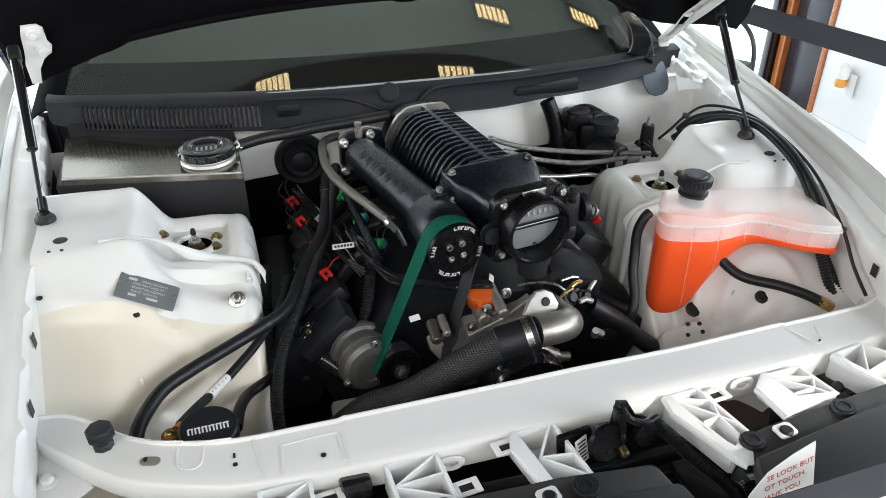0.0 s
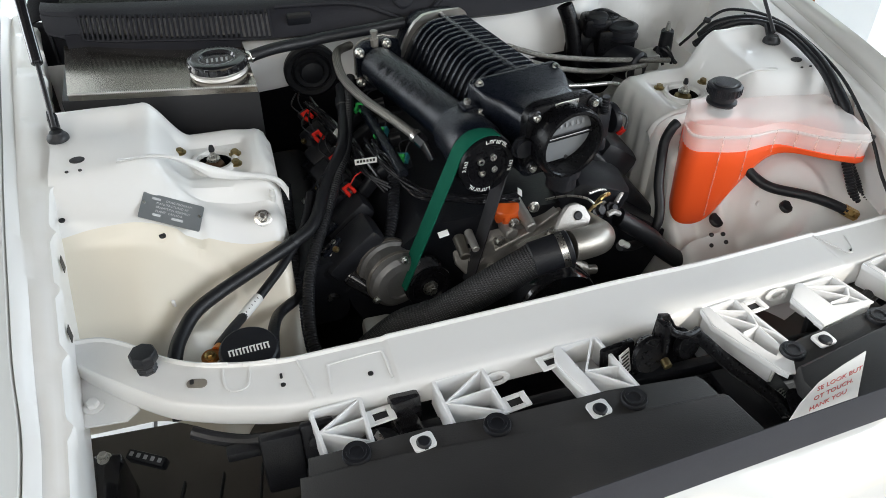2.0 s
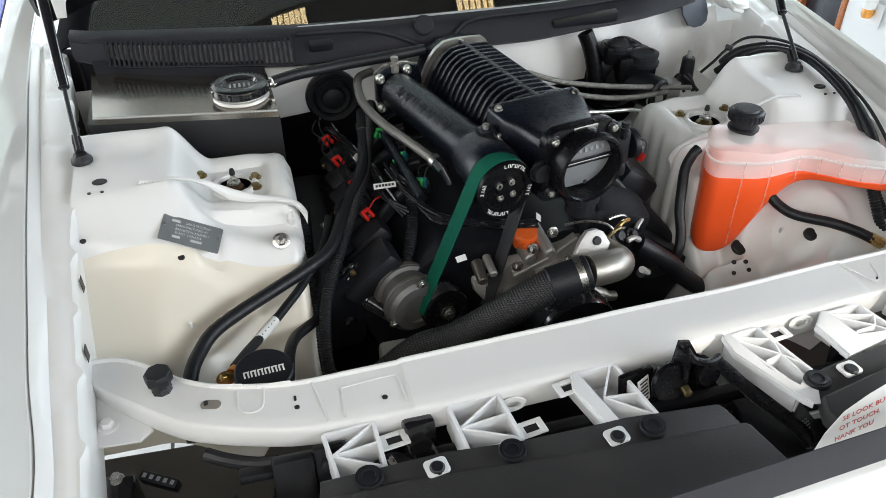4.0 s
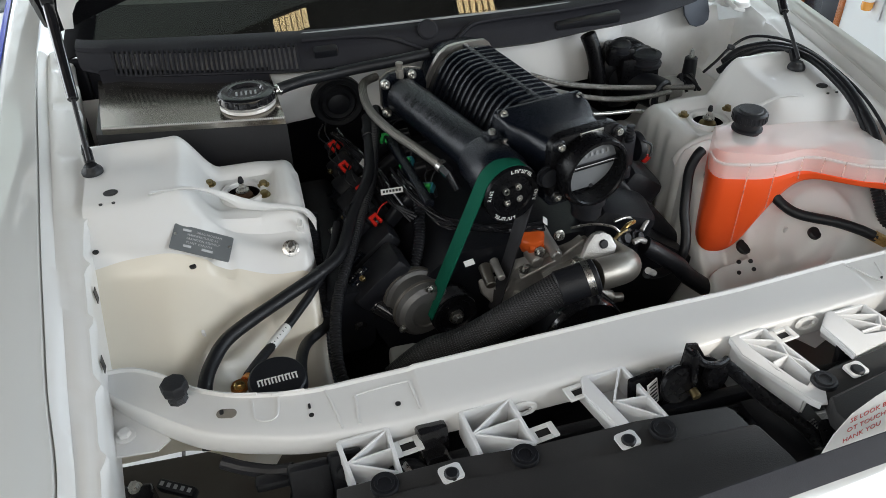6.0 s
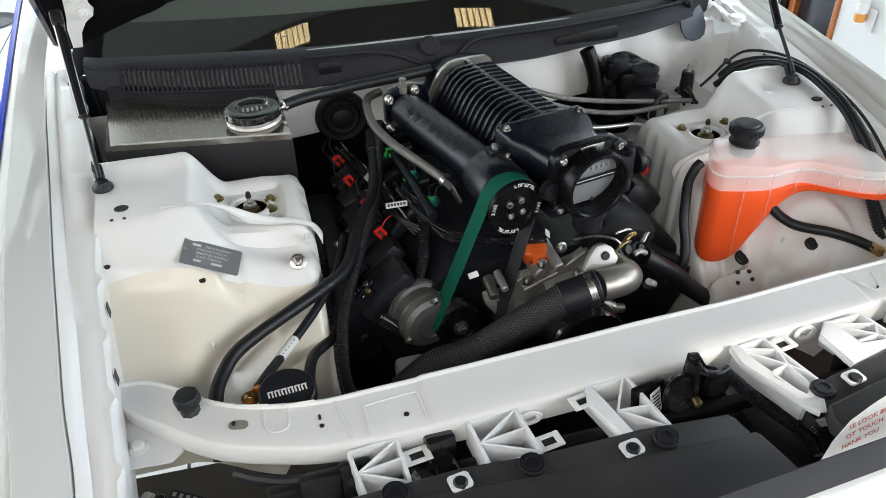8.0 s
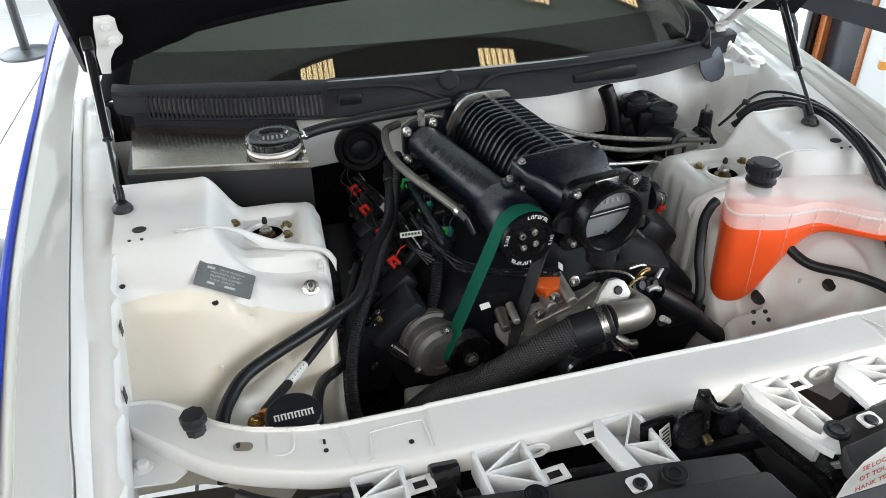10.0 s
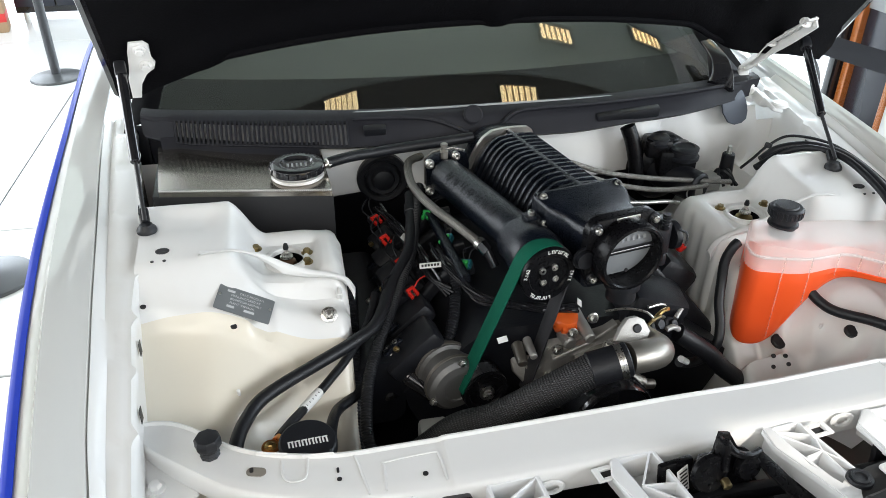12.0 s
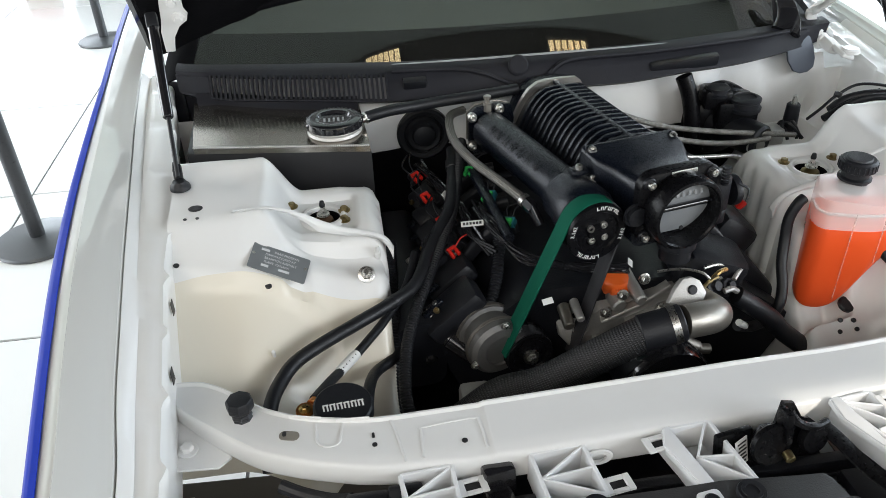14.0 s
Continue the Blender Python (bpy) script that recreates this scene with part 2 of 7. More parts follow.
def sweep(bm, line, shape, closed=False, cap=True, up=None, scale=None):
    """Sweeps a closed 2D outline along a line of points."""
    line = [Vector(p) for p in line]
    n, rings, side = len(line), [], None
    for i, p in enumerate(line):
        a, b = line[(i - 1) % n if closed else max(i - 1, 0)], line[(i + 1) % n if closed else min(i + 1, n - 1)]
        t = (b - a).normalized()
        if up is not None:
            s = t.cross(Vector(up)).normalized()
        elif side is None:
            s = t.orthogonal().normalized()
        else:
            s = (side - t * side.dot(t)).normalized()
        side = s
        w = s.cross(t)
        k = scale[i] if scale else 1.0
        rings.append([bm.verts.new(p + s * x * k + w * y * k) for x, y in shape])
    m = len(shape)
    uv = bm.loops.layers.uv.verify()
    far = 0.0
    for i in range(n if closed else n - 1):
        a, b = rings[i], rings[(i + 1) % n]
        step = (line[(i + 1) % n] - line[i]).length
        for j in range(m):
            f = bm.faces.new((a[j], a[(j + 1) % m], b[(j + 1) % m], b[j]))
            for loop, (u, v) in zip(f.loops, ((j, far), (j + 1, far), (j + 1, far + step), (j, far + step))):
                loop[uv].uv = (u / m, v)
        far += step
    if cap and not closed:
        bm.faces.new(rings[0])
        bm.faces.new(rings[-1][::-1])
    return [v for r in rings for v in r]


def circle(r, n=12):
    return [(r * math.cos(2 * math.pi * k / n), r * math.sin(2 * math.pi * k / n)) for k in range(n)]


def hose(bm, pts, r, n=12, steps=8, ribs=0.0, pitch=0.006):
    """A hose through points; ribs gives corrugation."""
    line = along(pts, steps)
    if ribs > 0:
        fine, gap = [], pitch / 4
        for a, b in zip(line, line[1:]):
            k = max(1, int((b - a).length / gap))
            fine += [a.lerp(b, i / k) for i in range(k)]
        line = fine + [line[-1]]
        sc = [1 + ribs * (1 if (i // 2) % 2 else -1) for i in range(len(line))]
        return sweep(bm, line, circle(r, n), scale=sc)
    return sweep(bm, line, circle(r, n))


def plate(bm, outline, depth, m=Matrix(), bevel=0.0):
    """A flat outline in xy made depth thick (downwards from z = 0)."""
    top = [bm.verts.new((x, y, 0)) for x, y in outline]
    low = [bm.verts.new((x, y, -depth)) for x, y in outline]
    f1, f2 = bm.faces.new(top), bm.faces.new(low[::-1])
    n = len(outline)
    for i in range(n):
        bm.faces.new((top[i], low[i], low[(i + 1) % n], top[(i + 1) % n]))
    vs = top + low
    if bevel > 0:
        r = bmesh.ops.bevel(bm, geom=list(f1.edges), offset=bevel, segments=2, affect="EDGES", profile=0.5)
        vs = list({v for v in vs if v.is_valid} | {v for f in r["faces"] for v in f.verts})
    return put(bm, vs, m)


def rounded(w, h, r, n=5):
    pts = []
    for cx, cy, a0 in ((w / 2 - r, h / 2 - r, 0), (-w / 2 + r, h / 2 - r, 90), (-w / 2 + r, -h / 2 + r, 180), (w / 2 - r, -h / 2 + r, 270)):
        pts += [(cx + r * math.cos(radians(a0 + 90 * k / n)), cy + r * math.sin(radians(a0 + 90 * k / n))) for k in range(n + 1)]
    return pts


def loft(bm, rings, cap=True, closed=True):
    """Joins rings of equal count."""
    R = [[bm.verts.new(p) for p in ring] for ring in rings]
    m = len(R[0])
    for a, b in zip(R, R[1:]):
        for j in range(m if closed else m - 1):
            bm.faces.new((a[j], a[(j + 1) % m], b[(j + 1) % m], b[j]))
    if cap and closed:
        bm.faces.new(R[0])
        bm.faces.new(R[-1][::-1])
    return [v for r in R for v in r]


def sheet(bm, f, us, vs, thick=0.0):
    """A surface from a function of two lists of parameters; thick gives it depth along -normal (solidified straight down z or by f's third axis)."""
    G = [[bm.verts.new(f(u, v)) for v in vs] for u in us]
    faces = []
    for a, b in zip(G, G[1:]):
        for j in range(len(vs) - 1):
            faces.append(bm.faces.new((a[j], a[j + 1], b[j + 1], b[j])))
    if thick:
        bmesh.ops.recalc_face_normals(bm, faces=faces)
        bmesh.ops.solidify(bm, geom=faces, thickness=thick)
    return G


def hexbolt(bm, m, r=0.006, h=0.005, washer=True):
    """A hex head with a flanged washer, axis along z, seat at z = 0."""
    if washer:
        lathe(bm, [(0, 0), (r * 1.55, 0), (r * 1.55, h * 0.25), (r * 1.1, h * 0.4), (0, h * 0.4)], m, 20)
    lathe(bm, [(0, h * 0.3), (r, h * 0.3), (r, h * 1.15), (r * 0.8, h * 1.3), (0, h * 1.3)], m, 6)


def capscrew(bm, m, r=0.006, h=0.006):
    """A socket-head cap screw, axis along z."""
    lathe(bm, [(r * 0.0, h * 0.35), (r * 0.5, h * 0.35), (r * 0.5, h), (r * 0.88, h), (r, h * 0.88), (r, 0), (0, 0)], m, 18)


def lerp_table(table, x):
    xs = [p[0] for p in table]
    return float(np.interp(x, xs, [p[1] for p in table]))


def smooth_table(table, x):
    """A smooth curve through a table."""
    if x <= table[0][0]:
        return table[0][1]
    for i in range(len(table) - 1):
        if x <= table[i + 1][0]:
            (x1, y1), (x2, y2) = table[i], table[i + 1]
            m1 = (y2 - table[i - 1][1]) / (x2 - table[i - 1][0]) if i > 0 else (y2 - y1) / (x2 - x1)
            m2 = (table[i + 2][1] - y1) / (table[i + 2][0] - x1) if i + 2 < len(table) else (y2 - y1) / (x2 - x1)
            h, t = x2 - x1, (x - x1) / (x2 - x1)
            return (2 * t ** 3 - 3 * t * t + 1) * y1 + (t ** 3 - 2 * t * t + t) * h * m1 + (3 * t * t - 2 * t ** 3) * y2 + (t ** 3 - t * t) * h * m2
    return table[-1][1]


def smoothstep(x):
    x = max(0.0, min(1.0, x))
    return x * x * (3 - 2 * x)


def text_part(name, words, size, m, mat, parent, depth=0.0004):
    """Raised lettering turned into a mesh."""
    cu = bpy.data.curves.new(name, "FONT")
    cu.body, cu.size, cu.extrude, cu.align_x, cu.align_y = words, size, depth, "CENTER", "CENTER"
    cu.resolution_u = 2
    tmp = bpy.data.objects.new(name, cu)
    me = bpy.data.meshes.new_from_object(tmp)
    bpy.data.objects.remove(tmp)
    me.materials.clear()
    me.materials.append(mat)
    ob = new(name, me)
    ob.parent = parent
    ob.matrix_basis = m
    return ob


def frange(a, b, n):
    return [a + (b - a) * k / (n - 1) for k in range(n)]

# ---- room ----
TILE = material("white_floor_tile", (0.84, 0.84, 0.83), 0.18, 0, 0.04, 2.0, 0.03, 90, stains=0.12, stain_color=(0.55, 0.54, 0.52), stain_scale=1.4)
GROUT = material("grey_grout", (0.17, 0.17, 0.17), 0.8, 0, 0.1, 20, 0.3, 300)
WALL = material("white_wall_paint", (0.78, 0.79, 0.80), 0.55, 0, 0.02, 2.5, 0.12, 220)
CEILING = material("ceiling_board", (0.04, 0.03, 0.026), 0.8, 0, 0.06, 3, 0.2, 150)
CEILING_PALE = material("pale_ceiling_board", (0.36, 0.40, 0.36), 0.8, 0, 0.06, 3, 0.2, 150)
WOOD = material("orange_varnished_wood", (0.42, 0.125, 0.028), 0.28, 0, 0.25, 14, 0.1, 120, coat=0.3)
DARK_GLASS = material("dark_door_panel", (0.022, 0.024, 0.034), 0.2, 0, 0.15, 3)
ASPHALT = material("pale_concrete", (0.45, 0.44, 0.42), 0.85, 0, 0.1, 1.5, 0.3, 60)
PANEL = glow("lamp_diffuser", (1.0, 0.80, 0.46), 13.0)
METAL_POST = material("grey_steel_post", (0.05, 0.052, 0.056), 0.32, 0.4, 0.08, 20, 0.05, 200)
BASE_GREY = material("grey_cast_base", (0.10, 0.105, 0.11), 0.36, 0.4, 0.1, 12, 0.1, 200)
WEBBING = material("belt_webbing", (0.018, 0.019, 0.026), 0.75, 0, 0.12, 30, 0.4, 900)

XW, XE, YS, YN, ZC = -6.0, 5.0, -3.2, 9.0, 3.6


def wall_with_opening(name, axis, at, a0, a1, holes, thick=0.25):
    """A wall in the plane axis = at, from a0 to a1, with openings (from, to, sill, head)."""
    bm = BM()

    def block(u0, u1, z0, z1):
        if u1 - u0 < 0.001 or z1 - z0 < 0.001:
            return
        m = Matrix.Translation((at, (u0 + u1) / 2, (z0 + z1) / 2) if axis == "x" else ((u0 + u1) / 2, at, (z0 + z1) / 2))
        box(bm, *((thick, u1 - u0, z1 - z0) if axis == "x" else (u1 - u0, thick, z1 - z0)), m)

    u = a0
    for h0, h1, sill, head in sorted(holes):
        block(u, h0, 0, ZC)
        block(h0, h1, 0, sill)
        block(h0, h1, head, ZC)
        u = h1
    block(u, a1, 0, ZC)
    return tagged(part(name, bm, WALL, smooth=0), "white painted showroom wall with openings placed for the daylight", "wall", kind="structure")


wall_with_opening("wall_west", "x", XW - 0.125, YS, YN, [(-1.9, 5.3, 0.2, 3.3)])
wall_with_opening("wall_north", "y", YN + 0.125, XW, XE, [(-5.0, 2.0, 0.2, 3.3)])
# Unseen wall; its openings are cut to place the sun patch.
wall_with_opening("wall_south", "y", YS - 0.125, XW, XE, [(-3.5, 1.75, 0.3, 2.72), (2.12, 4.8, 0.1, 3.10)])
# The first opening here is added to let side light in.
wall_with_opening("wall_east", "x", XE + 0.125, YS, YN, [(-1.9, 1.2, 0.2, 3.1), (2.3, 7.7, 0.2, 3.3)])

bm = BM()
box(bm, XE - XW, YN - YS, 0.2, Matrix.Translation(((XE + XW) / 2, (YN + YS) / 2, ZC + 0.1)))
tagged(part("ceiling", bm, CEILING, smooth=0), "dim brown-grey showroom ceiling", "ceiling", kind="structure")
bm = BM()
box(bm, 8.4, 4.0, 0.05, Matrix.Translation((0.4, 3.25, ZC - 0.028)))
tagged(part("ceiling_panel", bm, CEILING_PALE, smooth=0), "pale grey-green ceiling panel", "ceiling panel", kind="structure")

# Unseen beams, added so the fender reflects light and dark bands.
BEAM = material("white_beam_paint", (0.80, 0.81, 0.80), 0.6, 0, 0.02, 3, 0.1, 200)
for k in range(10):
    bm = BM()
    box(bm, 4.2, 0.27, 0.12, Matrix.Translation((-3.85, 3.3 + 0.58 * k, ZC - 0.125)), 0.006, 1)
    tagged(part("ceiling_beam", bm, BEAM, smooth=0), "unseen white beam added for bands reflected in the fender", "ceiling beam", kind="structure")

# ground outside, one sheet to the horizon
bm = BM()
box(bm, 900, 900, 0.1, Matrix.Translation((0, 0, -0.10)))
tagged(part("ground", bm, ASPHALT, smooth=0), "pale concrete ground outside the showroom", "ground", kind="structure")

# showroom floor: grout bed and large white tiles
TX, TY, GAP = 1.1, 1.1, 0.011
bm = BM()
box(bm, XE - XW, YN - YS, 0.06, Matrix.Translation(((XE + XW) / 2, (YN + YS) / 2, -0.034)))
floor = tagged(part("floor", bm, GROUT, smooth=0), "glossy white tiled showroom floor with grey joints", "floor", kind="structure")


def tile_mesh(bm, cx, cy):
    box(bm, TX - GAP, TY - GAP, 0.008, Matrix.Translation((cx, cy, -0.002)), 0.0012, 1)


near, far_tiles = [], BM()
for i in range(-7, 7):
    for j in range(-8, 8):
        cx, cy = i * TX - 0.28, j * TY + 0.35
        if not (XW < cx - TX / 2 and cx + TX / 2 < XE and YS < cy - TY / 2 and cy + TY / 2 < YN):
            continue
        if -3.9 < cx < -0.9 and -0.5 < cy < 7.5:
            near.append((cx, cy))
        else:
            box(far_tiles, TX - GAP, TY - GAP, 0.008, Matrix.Translation((cx, cy, -0.002)))
tagged(part("floor_tiles", far_tiles, TILE, floor, smooth=0), kind="stuff")

# window frames, unseen, added in front of the daylight lamps to band reflections
FRAME = material("grey_window_frame", (0.10, 0.105, 0.11), 0.4, 0.3, 0.06, 12, 0.05, 200)


def window_frame(name, axis, at, a0, a1, z0, z1, bays):
    win = tagged(new(name), "tall showroom window, its unseen grey frames added to band reflections", "window", kind="structure")
    for k in range(bays + 1):
        u = a0 + (a1 - a0) * k / bays
        bm = BM()
        box(bm, 0.09, 0.09, z1 - z0, Matrix.Translation((at, u, (z0 + z1) / 2) if axis == "x" else (u, at, (z0 + z1) / 2)), 0.004, 1)
        part("mullion", bm, FRAME, win)
    for z in (z0, z0 + (z1 - z0) * 0.7, z1):
        bm = BM()
        box(bm, *((0.07, a1 - a0, 0.07) if axis == "x" else (a1 - a0, 0.07, 0.07)), Matrix.Translation((at, (a0 + a1) / 2, z) if axis == "x" else ((a0 + a1) / 2, at, z)), 0.004, 1)
        part("transom", bm, FRAME, win)


window_frame("window_1", "x", -5.84, -1.9, 5.3, 0.2, 3.3, 6)
window_frame("window_2", "y", 8.84, -5.0, 2.0, 0.2, 3.3, 6)
window_frame("window_3", "x", 4.84, 2.3, 7.7, 0.2, 3.3, 4)

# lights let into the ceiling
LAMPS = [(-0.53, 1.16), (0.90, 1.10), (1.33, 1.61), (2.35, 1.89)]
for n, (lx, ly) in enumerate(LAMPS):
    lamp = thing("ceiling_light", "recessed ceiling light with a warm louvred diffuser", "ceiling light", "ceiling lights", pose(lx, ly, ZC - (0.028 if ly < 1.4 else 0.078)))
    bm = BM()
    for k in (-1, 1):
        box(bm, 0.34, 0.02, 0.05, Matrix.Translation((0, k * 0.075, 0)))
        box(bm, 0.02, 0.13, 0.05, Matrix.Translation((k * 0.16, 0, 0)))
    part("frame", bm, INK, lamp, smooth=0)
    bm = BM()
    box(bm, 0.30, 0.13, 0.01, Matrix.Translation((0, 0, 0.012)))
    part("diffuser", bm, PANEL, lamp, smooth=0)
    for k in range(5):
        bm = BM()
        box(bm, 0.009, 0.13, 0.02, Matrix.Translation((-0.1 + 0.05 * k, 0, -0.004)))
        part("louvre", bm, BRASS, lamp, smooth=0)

# white pier with a timber-framed door beside it
bm = BM()
box(bm, 0.5, 0.43, ZC - 0.01, Matrix.Translation((2.86, 1.755, (ZC - 0.01) / 2)))
tagged(part("wall_pier", bm, WALL, smooth=0), "white painted wall pier", "wall", kind="structure")
bm = BM()
box(bm, 0.012, 0.45, 0.09, Matrix.Translation((2.604, 1.755, 0.047)), 0.003)
box(bm, 0.5, 0.012, 0.09, Matrix.Translation((2.86, 1.534, 0.047)), 0.003)
tagged(part("baseboard", bm, WALL, smooth=0), "white painted baseboard along the pier", "baseboard", kind="structure")
door = tagged(new("door_1"), "dark panelled door in an orange varnished timber frame", "door", kind="structure")
for y0, w in ((1.99, 0.035), (2.335, 0.05)):
    bm = BM()
    box(bm, 0.055, w, 2.6, Matrix.Translation((2.625, y0, 1.3)), 0.004)
    part("jamb", bm, WOOD, door)
bm = BM()
box(bm, 0.05, 0.33, 2.58, Matrix.Translation((2.66, 2.165, 1.295)), 0.003)
part("door_leaf", bm, DARK_GLASS, door)
bm = BM()
box(bm, 0.06, 0.38, 0.16, Matrix.Translation((2.655, 2.165, 0.82)), 0.003)
part("rail", bm, GREY, door)
bm = BM()
box(bm, 0.14, 0.05, 2.6, Matrix.Translation((2.62, 2.40, 1.3)), 0.004)
part("edge_strip", bm, GLOSS_BLACK, door)

# plug-in air freshener
fresh = thing("air_freshener", "white plug-in air freshener with an amber bottle on a wall socket", "air freshener", at=pose(2.6, 1.755, 0.36))
bm = BM()
box(bm, 0.008, 0.075, 0.12, Matrix.Translation((-0.004, -0.01, -0.03)), 0.003)
part("socket_plate", bm, WALL, fresh)
bm = BM()
lathe(bm, [(0, 0.0), (0.03, 0.0), (0.035, 0.03), (0.03, 0.06), (0.015, 0.075), (0, 0.077)], Matrix.Translation((-0.035, 0.02, 0.0)), 20)
part("housing", bm, LABEL_WHITE, fresh)
bm = BM()
lathe(bm, [(0, -0.045), (0.024, -0.045), (0.029, -0.03), (0.027, 0.0), (0, 0.001)], Matrix.Translation((-0.035, 0.02, 0.0)), 20)
part("bottle", bm, material("amber_liquid", (0.75, 0.30, 0.03), 0.15, 0, 0.1, 30, coat=0.6), fresh)


# low chair beside the door
chair = thing("chair", "low chair with a grey seat and curved dark steel arms", "chair", at=pose(1.765, 1.94, 0.0025, 0, 0, 30))
bm = BM()
box(bm, 0.48, 0.46, 0.05, pose(0, 0, 0.43), 0.012)
part("seat", bm, material("grey_seat_fabric", (0.030, 0.031, 0.034), 0.8, 0, 0.1, 20, 0.3, 400), chair)
for k in (-1, 1):
    bm = BM()
    sweep(bm, along([(k * 0.25, -0.24, 0.012), (k * 0.25, -0.23, 0.30), (k * 0.25, -0.20, 0.55), (k * 0.25, -0.06, 0.66), (k * 0.25, 0.12, 0.64), (k * 0.25, 0.24, 0.45), (k * 0.25, 0.27, 0.20), (k * 0.25, 0.28, 0.012)], 6), circle(0.012, 10))
    part("arm", bm, METAL_POST, chair, "curved dark steel arm and legs")
bm = BM()
box(bm, 0.50, 0.02, 0.02, pose(0, 0.235, 0.45), 0.004)
part("rear_rail", bm, METAL_POST, chair)

# barrier posts with retractable belts
def barrier_post(x, y, label):
    post = thing("barrier_post", label, "barrier post", "barrier posts", pose(x, y, 0.0025))
    bm = BM()
    lathe(bm, [(0, 0), (0.175, 0), (0.178, 0.006), (0.172, 0.014), (0.12, 0.024), (0.06, 0.030), (0.036, 0.034), (0, 0.034)], n=40)
    part("base", bm, BASE_GREY, post)
    bm = BM()
    lathe(bm, [(0, 0.03), (0.031, 0.03), (0.031, 0.93), (0, 0.93)], n=24)
    part("pole", bm, METAL_POST, post)
    bm = BM()
    lathe(bm, [(0, 0.92), (0.034, 0.92), (0.036, 0.93), (0.036, 1.0), (0.03, 1.012), (0, 1.012)], n=24)
    part("belt_head", bm, GLOSS_BLACK, post)
    return post


# dark display cabinet and a cardboard box at the back of the showroom
cabinet = thing("display_cabinet", "long dark display cabinet on short feet at the back", "cabinet", at=pose(-2.25, 6.2, 0.0025))
bm = BM()
box(bm, 1.0, 0.6, 0.85, pose(0, 0, 0.52), 0.01)
part("body", bm, GLOSS_BLACK, cabinet)
for k in (-1, 0, 1):
    bm = BM()
    box(bm, 0.31, 0.018, 0.74, pose(k * 0.325, -0.309, 0.52), 0.004)
    part("cabinet_door", bm, DARK_GLASS, cabinet)
for i in (-1, 1):
    for j in (-1, 1):
        bm = BM()
        cyl(bm, (i * 0.44, j * 0.24, 0), (i * 0.44, j * 0.24, 0.1), 0.025, 14, None, 0.003)
        part("foot", bm, STEEL, cabinet)
carton = thing("carton", "tan cardboard box with a red printed band", "box", at=pose(-2.92, 5.75, 0.0025, 0, 0, 12))
bm = BM()
box(bm, 0.26, 0.26, 0.34, pose(0, 0, 0.17), 0.004)
part("box", bm, material("cardboard", (0.36, 0.24, 0.14), 0.8, 0, 0.12, 14, 0.1, 200), carton)
bm = BM()
box(bm, 0.263, 0.263, 0.07, pose(0, 0, 0.12), 0.002)
part("band", bm, INK_RED, carton)
barrier_post(-1.775, 1.565, "grey steel barrier post with a round weighted base")
barrier_post(-2.10, 4.30, "grey steel barrier post further along the floor")
barrier_post(-1.9, -1.0, "grey steel barrier post beside the fender")
barrier_post(1.62, 0.28, "grey steel barrier post beside the wall")
barrier_post(1.0, 2.9, "grey steel barrier post behind the car")


def belt_between(p, q, w=0.075, sag=0.0, label="dark fabric barrier belt stretched between posts"):
    p, q = Vector(p), Vector(q)
    line = [p.lerp(q, k / 16) - Vector((0, 0, sag * 4 * (k / 16) * (1 - k / 16))) for k in range(17)]
    bm = BM()
    sweep(bm, line, rounded(0.0016, w, 0.0006, 2), up=(0, 0, 1))
    belt = tagged(part("barrier_belt", bm, WEBBING), label, "barrier belt", "barrier belts")
    for end, d in ((p, (q - p).normalized()), (q, (p - q).normalized())):
        bm = BM()
        box(bm, .03, .010, w + .008, Matrix.Translation(end + d * .03) @ d.to_track_quat("X", "Z").to_matrix().to_4x4(), .003)
        part("belt_clip", bm, GLOSS_BLACK, belt, "black plastic belt clip")
    return belt


belt_between((-1.775, 1.565, 0.97), (-2.10, 4.30, 0.97), sag=0.01)
belt_between((-1.775, 1.565, 0.97), (-1.9, -1.0, 0.97), sag=0.01)
belt_between((1.62, 0.28, 0.955), (1.0, 2.9, 0.955), sag=0.01)

# ---- car body ----
car = thing("car", "white drag-race coupe with its hood open over the engine bay", "car")

# fender section by distance along the car: inner edge, shoulder
XI = [(-1.1, .765), (-.95, .772), (-.66, .787), (-.51, .812), (-.39, .828), (-.13, .862), (.05, .885), (.42, .935), (.69, .965), (1.3, 1.01), (1.9, 1.03)]
ZI = [(-1.1, .865), (-.95, .885), (-.65, .912), (-.43, .938), (-.18, .965), (.22, .990), (.69, 1.005), (1.3, 1.02), (1.9, 1.03)]
XS = [(-1.1, .80), (-.95, .826), (-.65, .880), (-.43, .918), (-.25, .945), (.05, .983), (.5, 1.030), (1.24, 1.105), (1.9, 1.14)]
ZS = [(-1.1, .885), (-.95, .915), (-.65, .942), (-.43, .962), (-.18, .985), (.22, 1.0), (.69, 1.01), (1.3, 1.02), (1.9, 1.03)]
XR = [(-1.1, .70), (-.95, .71), (-.65, .735), (-.32, .772), (-.2, .785), (.03, .795), (.12, .812), (.21, .822), (.32, .842), (.5, .868), (.67, .905)]
ZR = [(-1.1, .855), (-.95, .865), (-.65, .888), (-.32, .928), (-.2, .945), (.03, .968), (.35, .985), (.6, .99)]


